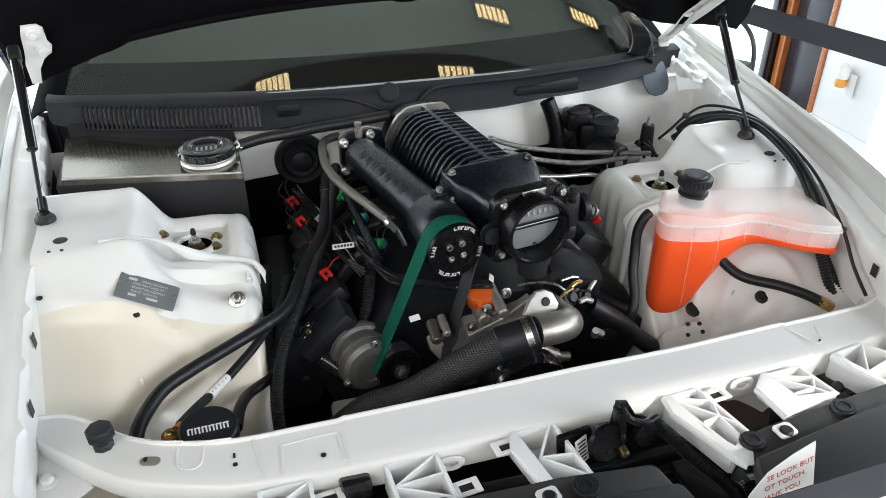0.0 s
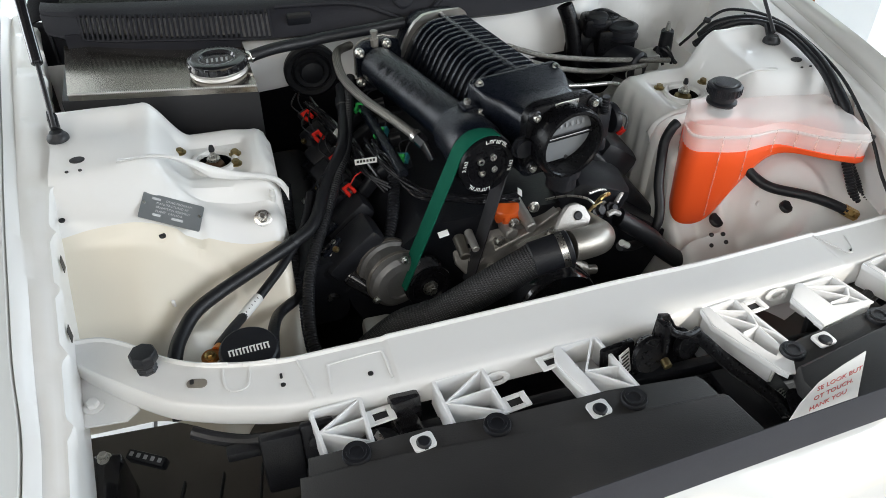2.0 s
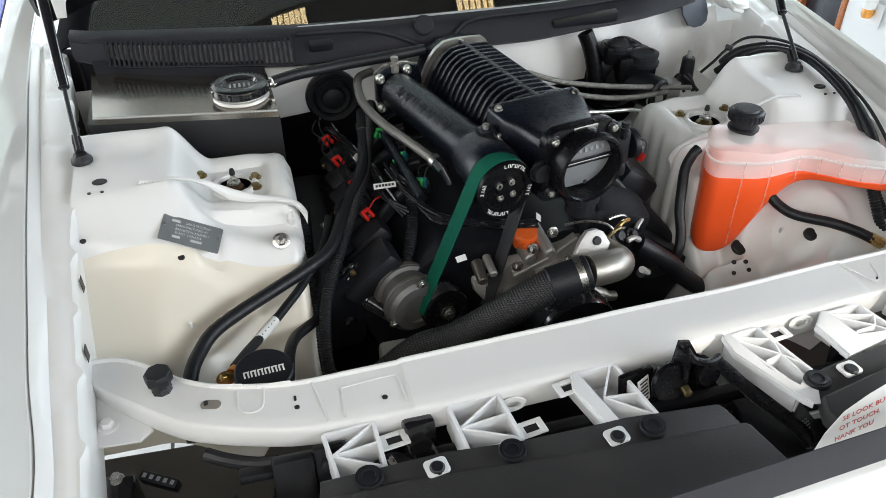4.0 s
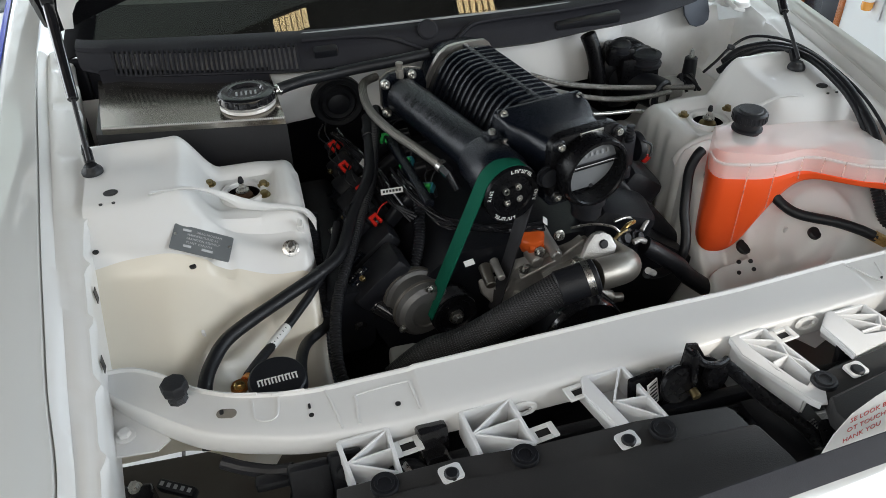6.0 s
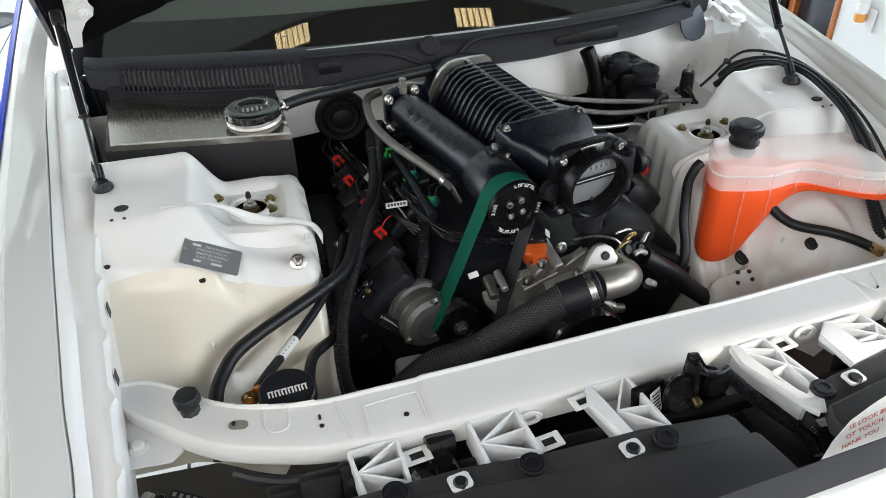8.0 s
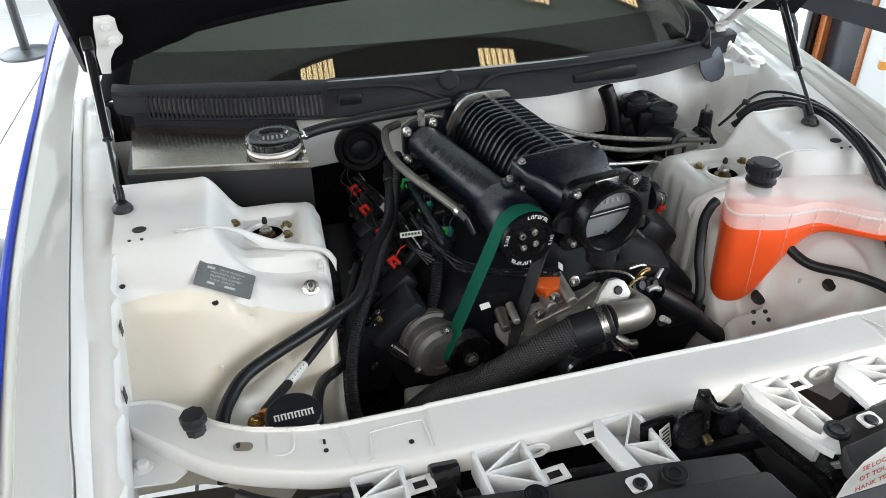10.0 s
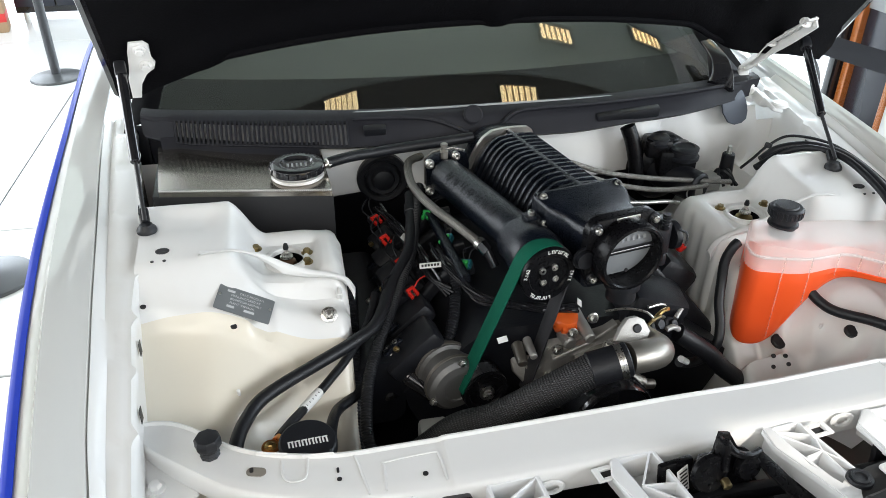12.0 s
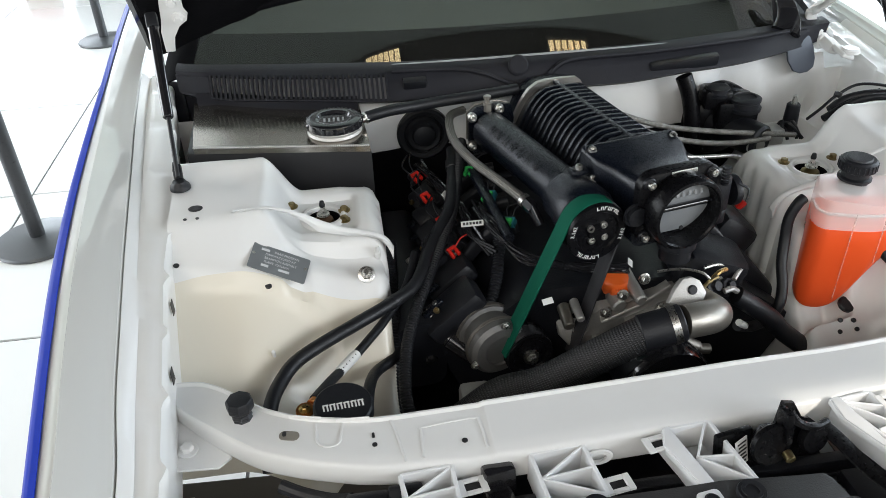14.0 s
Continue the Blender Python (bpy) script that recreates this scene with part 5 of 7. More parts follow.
left = [run[0].lerp(run[1], k / 10) for k in range(10)]
arc = []
a0 = a_start % (2 * math.pi)
a1 = a_end % (2 * math.pi)
if a1 > a0:
    a1 -= 2 * math.pi
for k in range(19):
    a = a0 + (a1 - a0) * k / 18
    arc.append(Vector((PUL.x + r0 * math.cos(a), 0, PUL.z + r0 * math.sin(a))))
right_end = Vector((LOW.x + n2.x * r0, 0, LOW.z + n2.y * r0))
right = [arc[-1].lerp(right_end, k / 10) for k in range(1, 11)]
drive_belt = thing("drive_belt", "ribbed drive belt with a green back running over the blower pulley", "drive belt", at=BELT_M)
shift = Vector((0, PUL.y + .022, 0))
bm = BM()
sweep(bm, [p + shift for p in left + arc[:11]], rounded(.0035, .036, .0008, 2), up=(0, 1, 0))
part("green_back", bm, BELT_GREEN, drive_belt, "green fabric belt back")
bm = BM()
sweep(bm, [p + shift for p in arc[10:] + right], rounded(.0035, .036, .0008, 2), up=(0, 1, 0))
part("ribbed_side", bm, BELT_BLACK, drive_belt, "dark ribbed belt run")

idler = thing("idler_pulley", "black idler pulley with a zinc hex bolt at its centre", "idler pulley", at=BELT_M)
bm = BM()
prof = [(0, .004), (.016, .004), (.018, -.002), (.030, -.002), (.033, .003), (.041, .003), (.042, -.002)]
for k in range(6):
    prof += [(.0395, -.006 - k * .005), (.042, -.0085 - k * .005)]
prof += [(.043, -.040), (0, -.040)]
lathe(bm, prof, pose(*IDL, 90, 0, 0) @ Matrix.Diagonal((1.14, 1.14, 1, 1)), 44)
part("wheel", bm, DEEP_BLACK, idler)
bm = BM()
hexbolt(bm, pose(IDL.x, IDL.y - .004, IDL.z, 90, 0, 0), .0105, .011)
part("hex_bolt", bm, STEEL, idler)

# ---- engine ----
engine = thing("engine", "black and bare-aluminium V8 engine under the supercharger", "engine")
bm = BM()
rings = [[(x, y, z) for x, z in ((-.20, .40), (-.30, .62), (-.31, .66), (-.15, .785), (-.13, .795), (.22, .795), (.24, .785), (.42, .66), (.41, .62), (.30, .40))] for y in (-.195, -.19, .0, .15, .30)]
loft(bm, rings)
block = part("block", bm, SATIN_DARK, engine)
# cylinder head cover, coil packs and injectors on the near bank
for y0 in (-.16, -.06, .04, .14):
    bm = BM()
    box(bm, .13, .082, .05, pose(-.285, y0, .745, 0, -38, 8), .014)
    part("coil_cover", bm, BLACK, engine)
bm = BM()
sweep(bm, [(-.355, -.19, .66), (-.365, .0, .665), (-.37, .24, .67)], rounded(.10, .16, .03, 4), up=(0, 0, 1))
part("valve_cover", bm, SATIN_DARK, engine)
for n, y0 in enumerate((-.04, .05, .13, .21)):
    bm = BM()
    sweep(bm, along([(-.13, y0, .852), (-.17, y0 + .005, .842), (-.205, y0 + .01, .815), (-.235, y0 + .01, .78)], 4), rounded(.030, .024, .008, 3), up=(0, 1, 0))
    part("intake_runner", bm, SATIN_DARK, engine)
    bm = BM()
    box(bm, .062, .052, .05, pose(-.292, y0 + .02, .778, 18, -30, 12), .010)
    box(bm, .036, .034, .03, pose(-.272, y0 + .045, .800, 18, -30, 12), .006)
    part("coil_pack", bm, BLACK, engine)
    bm = BM()
    capscrew(bm, pose(-.262, y0 - .012, .805, 20, -25, 0), .007, .008)
    part("coil_bolt", bm, STEEL, engine)
for p0, p1, r in (((-.335, -.14, .74), (-.29, -.20, .69), .022), ((-.35, -.10, .70), (-.335, -.19, .64), .018), ((-.30, -.19, .70), (-.24, -.23, .66), .020)):
    bm = BM()
    cyl(bm, p0, p1, r, 16, r * .85, .004)
    part("dark_pipe", bm, GLOSS_BLACK, engine)
bm = BM()
sweep(bm, [(-.165, -.12, .872), (-.20, .24, .888)], rounded(.020, .020, .005, 3), up=(0, 0, 1))
part("fuel_rail", bm, SATIN, engine)


def connector(x, y, z, mat, rz, size=1.0):
    """A small locking plug with its latch and two wires."""
    plug = thing("wiring_plug", ("red" if mat == RED else "green") + " locking tab on a small wiring plug", "wiring plug", "wiring plugs", pose(x, y, z, 25, -12, rz))
    bm = BM()
    box(bm, .026 * size, .018 * size, .016 * size, Matrix.Translation((0, .012, -.002)), .002)
    part("shell", bm, BLACK if mat == RED else TEAL, plug)
    bm = BM()
    for k in (-1, 1):
        box(bm, .006 * size, .020 * size, .010 * size, Matrix.Translation((k * .007 * size, 0, .006)), .0012)
    box(bm, .020 * size, .007 * size, .010 * size, Matrix.Translation((0, .010 * size, .007)), .0012)
    part("lock_tab", bm, mat, plug)
    bm = BM()
    for k in (-.005, .005):
        hose(bm, [(k, .02, 0), (k * 2, .045, .008), (k + .03, .07, -.004)], .0018, 6, 4)
    part("wires", bm, RUBBER, plug)
    bm = BM()
    box(bm, .014, .01, .03, Matrix.Translation((0, .012, -.02)), .002)
    part("socket", bm, BLACK, plug)


for p in ((-.309, .208, .845), (-.298, .127, .835), (-.276, .037, .825), (-.267, -.062, .810)):
    connector(*p, RED, 28)
for p in ((-.198, .144, .880), (-.177, .039, .872), (-.157, -.060, .862)):
    connector(*p, GREEN, -38)

# timing cover, thermostat housing and water outlet in bare aluminium
bm = BM()
rings = []
for y, k in ((-.17, 1.0), (-.225, 1.0), (-.252, .92), (-.265, .80)):
    rings.append([(.03 + x * k, y, .72 + z * k) for x, z in ((-.06, -.14), (-.075, -.02), (-.06, .05), (-.04, .068), (-.02, .070), (.02, .075), (.07, .085), (.12, .10), (.16, .09), (.17, .0), (.13, -.14))])
loft(bm, rings)
cover = part("timing_cover", bm, ALU, engine, "bare cast aluminium timing cover")
for p, q, r in (((.02, -.20, .80), (.03, -.285, .79), .016), ((.06, -.21, .82), (.065, -.30, .81), .013), ((.16, -.20, .79), (.175, -.30, .775), .018)):
    bm = BM()
    cyl(bm, p, q, r, 16, r * .9, .003)
    part("boss", bm, ALU, cover)
for a, b in (((.0, .75), (.13, .82)), ((.05, .74), (.17, .79))):
    bm = BM()
    sweep(bm, [(a[0], -.268, a[1]), ((a[0] + b[0]) / 2, -.276, (a[1] + b[1]) / 2), (b[0], -.268, b[1])], rounded(.010, .022, .003, 3), up=(0, 1, 0))
    part("web", bm, ALU, cover)
for x, z in ((.035, .812), (.005, .775), (.115, .77), (.075, .845)):
    bm = BM()
    hexbolt(bm, pose(x, -.276, z, 80, 0, 0), .0075, .009)
    part("bolt", bm, STEEL, cover)
casting = BM()
plate(casting, [(-.105, .020), (-.092, .052), (-.060, .060), (-.030, .074), (.010, .084), (.046, .086), (.080, .074), (.118, .050), (.130, .005), (.120, -.030), (.060, -.030), (.0, -.052), (-.068, -.056), (-.096, -.02)], .030, pose(.016, -.200, .705, 68, 0, 0), .006)
face = part("front_casting", casting, ALU, engine, "bare cast aluminium front housing with webs")
for a, b in (((-.085, .03), (-.01, .07)), ((-.01, .07), (.05, .03)), ((.05, .03), (.11, .045)), ((-.06, -.03), (.0, .02)), ((.0, .02), (.05, .03)), ((.02, -.03), (.05, .03)), ((-.085, .03), (-.06, -.03))):
    web = BM()
    box(web, math.hypot(b[0] - a[0], b[1] - a[1]), .005, .009, pose(.016, -.200, .705, 68, 0, 0) @ pose((a[0] + b[0]) / 2, (a[1] + b[1]) / 2, .002, 0, 0, math.degrees(math.atan2(b[1] - a[1], b[0] - a[0]))), .0015, 1)
    part("web", web, ALU, face)
for x, y, r in ((-.075, .038, .013), (.052, .052, .016), (.100, .022, .011), (-.02, -.035, .010)):
    boss = BM()
    lathe(boss, [(0, .014), (r * .55, .014), (r * .6, .010), (r, .010), (r * 1.1, -.002)], pose(.016, -.200, .705, 68, 0, 0) @ Matrix.Translation((x, y, .002)), 22)
    part("boss", boss, ALU, face)
    bolt = BM()
    hexbolt(bolt, pose(.016, -.200, .705, 68, 0, 0) @ Matrix.Translation((x, y, .014)), r * .5, .008)
    part("bolt", bolt, STEEL, face)
for p, q, r in (((-.075, -.200, .755), (-.075, -.250, .742), .013), ((-.055, -.20, .765), (-.055, -.255, .760), .009), ((.10, -.30, .735), (.16, -.31, .705), .016), ((.13, -.30, .70), (.19, -.30, .69), .012)):
    stub = BM()
    cyl(stub, p, q, r, 16, r * .85, .002)
    part("pipe_stub", stub, ALU_POLISHED if r > .011 else ALU, face)
bm = BM()
hose(bm, [(.075, -.392, .845), (.105, -.388, .843), (.138, -.375, .836), (.155, -.345, .82), (.155, -.29, .80), (.15, -.24, .79)], .0295, 24, 6)
cover.location = (0, .055, -.030)
elbow = part("water_outlet", bm, ALU_POLISHED, engine, "bare aluminium water outlet elbow")
bm = BM()
plate(bm, [(.030, -.006), (.020, .016), (.006, .024), (-.012, .022), (-.028, .004), (-.040, -.018), (-.010, -.026), (.022, -.024)], .014, pose(.108, -.338, .866, 62, 0, 0), .003)
part("flange", bm, ALU, elbow)
for x in (.112,):
    bm = BM()
    lathe(bm, [(0, .004), (.007, .004), (.0085, .0015), (.009, -.002)], pose(x, -.338, .868, 62, 0, 0), 16)
    part("bolt", bm, SATIN_DARK, elbow)
bm = BM()
lathe(bm, [(0, .022), (.020, .022), (.026, .018), (.030, .008), (.031, -.006), (.026, -.014), (0, -.014)], pose(.030, -.180, .782, 28, 6, 0) @ Matrix.Diagonal((1.15, .8, 1, 1)), 28)
for a in (20, 100, 180, 260, 320):
    box(bm, .020, .014, .022, pose(.030, -.180, .782, 28, 6, 0) @ pose(.028 * math.cos(radians(a)), .022 * math.sin(radians(a)), .006, 0, 0, a), .005)
part("oil_cap", bm, ORANGE_SEAL, engine, "orange plastic filler cap")
for p, r in (((.20, -.25, .80), .02), ((.235, -.24, .79), .017), ((.215, -.20, .82), .022), ((.25, -.20, .79), .018)):
    bm = BM()
    lathe(bm, [(0, 0), (r, 0), (r * .9, .006), (r * .6, .008), (r * .5, .016), (0, .016)], pose(*p, 55, 10, 20), 8)
    part("casting_boss", bm, SATIN_DARK, engine)
bm = BM()
for k in range(6):
    box(bm, .09, .018, .05, pose(.26 + .018 * k, -.19 + .04 * k, .755, 0, 35, 20), .008)
part("head_cover", bm, SATIN_DARK, engine)
bm = BM()
box(bm, .14, .10, .09, pose(.22, -.17, .80, 10, 20, 0), .02)
box(bm, .10, .14, .10, pose(.30, -.05, .80, 0, 35, 0), .02)
box(bm, .10, .16, .10, pose(.30, .12, .82, 0, 35, 0), .02)
part("head", bm, SATIN_DARK, engine)
bm = BM()
sweep(bm, along([(.235, -.08, .845), (.287, -.10, .795), (.343, -.11, .735), (.423, -.12, .64)], 5), rounded(.040, .052, .010, 3), up=(0, 1, 0))
part("breather_pipe", bm, SATIN_DARK, engine)
bm = BM()
hose(bm, [(.245, -.262, .782), (.279, -.270, .758), (.326, -.270, .719), (.357, -.270, .683), (.439, -.270, .613)], .019, 16, 6)
part("breather_hose", bm, RUBBER, engine)

alternator = thing("alternator", "bare aluminium alternator behind the idler pulley", "alternator")
bm = BM()
lathe(bm, [(0, -.012), (.030, -.012), (.033, -.016), (.050, -.014), (.058, -.006), (.060, .006), (.060, .020), (.053, .024), (.053, .044), (.060, .048), (.060, .066), (.05, .08), (0, .08)], pose(-.212, -.242, .708, -90, 0, 14), 48)
part("housing", bm, material("grey_cast_aluminium", (.17, .168, .165), .46, .6, .15, 20, .4, 320, stains=.4, stain_color=(.12, .115, .11), stain_scale=30), alternator)
for a in (40, 160, 280):
    bm = BM()
    hexbolt(bm, pose(-.212, -.242, .708, -90, 0, 14) @ pose(.056 * math.cos(radians(a)), .056 * math.sin(radians(a)), -.010, 180), .006, .006)
    part("case_bolt", bm, STEEL, alternator)
for r, h in ((.0615, .010), (.0615, .056)):
    bm = BM()
    lathe(bm, [(r - .008, h - .004), (r, h - .003), (r + .001, h + .003), (r - .004, h + .006)], pose(-.212, -.242, .708, -90, 0, 14), 48)
    part("rim", bm, ALU_POLISHED, alternator)
tensioner = thing("water_pump", "bare aluminium pump body low in front of the engine", "water pump")
bm = BM()
box(bm, .11, .03, .035, pose(-.285, -.42, .70, 10, -10, 0), .008)
cyl(bm, (-.33, -.41, .69), (-.33, -.445, .70), .022, 16, None, .003)
box(bm, .06, .12, .05, pose(-.27, -.36, .66, 0, 0, 0), .01)
part("body", bm, ALU, tensioner)
bm = BM()
hexbolt(bm, pose(-.318, -.44, .715, 80, 0, 0), .009, .01)
part("bolt", bm, STEEL, tensioner)
for k in range(2):
    bm = BM()
    box(bm, .006, .04, .045, pose(-.296 + .016 * k, -.43, .71, 10, -10, 0), .002)
    part("clip", bm, STEEL, tensioner)

# lower crank pulleys in the dark
crank = thing("crank_pulley", "dark crank pulley low in the engine bay", "crank pulley")
bm = BM()
lathe(bm, [(0, .0), (.03, .0), (.032, -.01), (.075, -.01), (.08, 0), (.085, -.01), (.085, -.04), (0, -.04)], pose(.09, -.36, .66, 90, 0, 5), 40)
part("wheel", bm, GLOSS_BLACK, crank)
bm = BM()
lathe(bm, [(0, 0), (.08, 0), (.08, .1), (0, .1)], pose(.08, -.35, .66, -90, 0, 0), 24)
part("hub", bm, SATIN_DARK, crank)


# small hardware among the castings: bolts, pipe stubs, clips and a pair of coloured wires
random.seed(11)
for k in range(16):
    y0 = -.18 + .026 * k
    bm = BM()
    capscrew(bm, pose(-.335 + random.uniform(-.02, .06), y0, .742 + random.uniform(-.02, .05), random.uniform(-20, 30), -30, 0), .006, .008)
    part("small_bolt", bm, STEEL if k % 3 else GOLD_ZINC, engine)
for k in range(7):
    y0 = -.16 + .055 * k
    bm = BM()
    box(bm, .05, .012, .012, pose(-.325, y0, .752, 0, -34, 12 + random.uniform(-10, 10)), .003)
    part("cover_rib", bm, SATIN, engine)
for k in range(9):
    x0, y0 = .20 + .018 * k, -.24 + .028 * k
    bm = BM()
    box(bm, .050, .007, .020, pose(x0 + .02, y0, .785 - .004 * k, 25, 32, 40), .002, 1)
    part("head_fin", bm, ALU if k % 2 else SATIN, engine)
for p, q, r, m in (((.185, -.262, .822), (.23, -.235, .826), .0045, BRASS), ((.19, -.225, .828), (.245, -.215, .818), .004, STEEL), ((.16, -.275, .81), (.20, -.262, .832), .0035, GOLD_ZINC), ((.25, -.235, .80), (.285, -.205, .805), .005, ALU), ((.215, -.268, .80), (.245, -.262, .792), .006, ALU)):
    bm = BM()
    hose(bm, [p, Vector(p).lerp(Vector(q), .5) + Vector((0, 0, .006)), q], r, 8, 4)
    part("pipe_stub", bm, m, engine)
for m, dz in ((RED, 0),):
    bm = BM()
    hose(bm, [(-.262, -.045, .815 + dz), (-.250, -.036, .828 + dz), (-.238, -.030, .832 + dz), (-.228, -.016, .826)], .0016, 7, 5)
    tagged(part("plug_wire", bm, m), ("red" if m == RED else "grey") + " thin wire running to a wiring plug", "wire")
for p in ((.345, -.05, .85),):
    bm = BM()
    box(bm, .016, .012, .020, pose(*p, 20, 30, 15), .003)
    tagged(part("wiring_plug", bm, RED), "red locking plug beside the throttle body", "wiring plug", "wiring plugs")
bm = BM()
box(bm, .020, .012, .014, pose(.342, -.04, .868, 20, 30, 35), .003)
tagged(part("wiring_plug", bm, LABEL_WHITE), "white plastic plug beside the throttle body", "wiring plug", "wiring plugs")
bm = BM()
hose(bm, [(.09, -.24, .842), (.13, -.25, .85), (.165, -.262, .846), (.18, -.27, .835)], .0025, 7, 6)
tagged(part("steel_wire", bm, STEEL), "thin bright steel wire above the water outlet", "wire")
# ---- things in the bay ----
# fabricated catch tank
tank = thing("catch_tank", "fabricated aluminium tank with a black front and a black screw cap", "tank")
bm = BM()
plate(bm, [(-.784, .200), (-.411, .136), (-.425, .40), (-.812, .45)], .016, Matrix.Translation((0, 0, .976)))
body = part("tank_top", bm, ALU_SHEET, tank, "brushed aluminium tank top with a weld bead")
bm = BM()
hose(bm, [(-.784, .199, .975), (-.6, .1675, .975), (-.411, .135, .975)], .0025, 8, 26, ribs=.25, pitch=.004)
part("weld_bead", bm, ALU, tank)
bm = BM()
plate(bm, [(-.800, .204), (-.409, .137), (-.42, .38), (-.812, .44)], .30, Matrix.Translation((0, 0, .961)), .004)
part("tank_body", bm, material("black_anodised", (.016, .016, .018), .45, .2, .15, 12, .15, 300), tank, "black tank front")
bm = BM()
lathe(bm, [(.058, 0), (.060, .002), (.058, .008), (.054, .010), (.052, .016), (.046, .016), (.046, 0)], pose(-.482, .222, .976), 40)
part("neck", bm, material("weld_aluminium", (.62, .60, .57), .5, .6, .1, 60, .6, 260), tank, "welded aluminium filler neck")
bm = BM()
prof = [(0, .014), (.030, .014), (.034, .020), (.046, .022), (.054, .018), (.056, .010), (.056, .002), (.050, 0), (0, 0)]
lathe(bm, prof, pose(-.482, .222, .989) @ Matrix.Diagonal((1.1, 1.1, 1, 1)), 44)
cap = part("cap", bm, GLOSS_BLACK, tank, "gloss black screw cap")
for k in range(16):
    a = 2 * math.pi * k / 16
    bm = BM()
    box(bm, .006, .010, .014, pose(-.482 + .0605 * math.cos(a), .222 + .0605 * math.sin(a), .998, 0, 0, math.degrees(a)), .002, 1)
    part("grip", bm, GLOSS_BLACK, cap)
for k in range(5):
    bm = BM()
    box(bm, .0045, .018, .001, pose(-.502 + .010 * k, .219, 1.0038))
    part("mark_bar", bm, GREY, cap, smooth=0)
bm = BM()
cyl(bm, (-.428, .228, .992), (-.405, .236, .996), .009, 14, None, .001)
cyl(bm, (-.415, .232, .994), (-.408, .236, .996), .013, 6)
part("fitting", bm, STEEL, tank)


def hose_thing(name, label, category, pts, r, mat, group="", ribs=0.0, pitch=.006, n=14, steps=8):
    bm = BM()
    hose(bm, pts, r, n, steps, ribs, pitch)
    return tagged(part(name, bm, mat), label, category, group)


hose_thing("breather_hose", "black rubber hose from the catch tank cap to the firewall", "hose", [(-.412, .234, .996), (-.36, .25, 1.0), (-.30, .268, .998), (-.24, .278, 1.0), (-.15, .275, 1.008), (-.06, .285, 1.012)], .0125, RUBBER)
ch = hose_thing("coolant_hose", "thick black rubber hose curving down the wheelhouse", "hose", [(-.226, .22, .905), (-.240, .12, .885), (-.262, .03, .862), (-.308, -.041, .832), (-.352, -.138, .806), (-.400, -.188, .803), (-.472, -.238, .800), (-.539, -.283, .797), (-.583, -.320, .795), (-.607, -.358, .790), (-.622, -.405, .787), (-.628, -.45, .765), (-.63, -.49, .72)], .0125, RUBBER)
bm = BM()
cyl(bm, (-.232, .18, .897), (-.236, .15, .891), .0145, 16, None, .002)
part("end_cuff", bm, RUBBER, ch)
bm = BM()
cyl(bm, (-.396, -.1855, .8031), (-.404, -.1905, .8028), .0138, 16)
part("band", bm, BLACK, ch, "black tape band")
hose_thing("wiring_loom", "black taped wiring loom hanging beside the wheelhouse", "wiring loom", [(-.20, .24, .915), (-.225, .14, .89), (-.252, .04, .858), (-.285, -.03, .830), (-.325, -.11, .797), (-.362, -.18, .762), (-.388, -.25, .728), (-.398, -.34, .68), (-.37, -.40, .63)], .0115, RUBBER, ribs=.05, pitch=.005)
bm = BM()
for dz in (-.008, .006):
    lathe(bm, [(.026, -.003), (.0285, -.003), (.0285, .003), (.026, .003), (.026, -.003)], pose(-.302, -.045, .829 + dz, 35, 0, 25) @ Matrix.Diagonal((1.15, .62, 1, 1)), 24)
tagged(part("cable_tie", bm, BLACK), "black cable tie bundling two hoses", "cable tie")
cable = hose_thing("ground_cable", "black ground cable with a white tag and a copper lug", "cable", [(-.345, -.05, .815), (-.372, -.12, .785), (-.42, -.20, .772), (-.455, -.250, .768), (-.495, -.308, .768), (-.529, -.372, .785), (-.552, -.420, .797)], .0085, RUBBER)
bm = BM()
p, q = Vector((-.480, -.286, .768)), Vector((-.513, -.338, .774))
cyl(bm, p, q, .0094, 14)
tag = part("tag", bm, LABEL_WHITE, cable, "white wrap-around tag")
for k in range(5):
    c = p.lerp(q, .14 + .17 * k) + Vector((.004, -.004, .0085))
    bm = BM()
    box(bm, .0035, .0014, .0010, Matrix.Translation(c) @ pose(0, 0, 0, 20, 10, -58), .0004, 1)
    part("text_bar", bm, INK, tag, smooth=0)
bm = BM()
cyl(bm, (-.545, -.408, .793), (-.557, -.432, .799), .008, 12)
lathe(bm, [(.006, 0), (.014, 0), (.015, .002), (.014, .004), (.006, .004), (.006, 0)], pose(-.566, -.444, .798, 10, 0, 0), 20)
part("lug", bm, COPPER, cable, "bare copper ring lug")
bm = BM()
hexbolt(bm, pose(-.566, -.444, .802, 10), .006, .006)
part("lug_bolt", bm, BRASS, cable)
hose_thing("short_hose", "short black hose running into the breather can", "hose", [(-.39, -.20, .70), (-.415, -.245, .71), (-.448, -.288, .722), (-.462, -.345, .742), (-.468, -.40, .75)], .0105, RUBBER)
hose_thing("corrugated_loom", "corrugated black loom down the inner wheelhouse", "wiring loom", [(-.392, .0, .815), (-.397, -.06, .785), (-.404, -.15, .74), (-.412, -.25, .68), (-.415, -.32, .63)], .0125, BLACK, ribs=.09)
hose_thing("corrugated_loom", "corrugated black loom in front of the engine", "wiring loom", [(-.172, -.03, .835), (-.176, -.07, .812), (-.195, -.13, .772), (-.229, -.185, .732), (-.27, -.22, .69)], .0115, BLACK, ribs=.10)
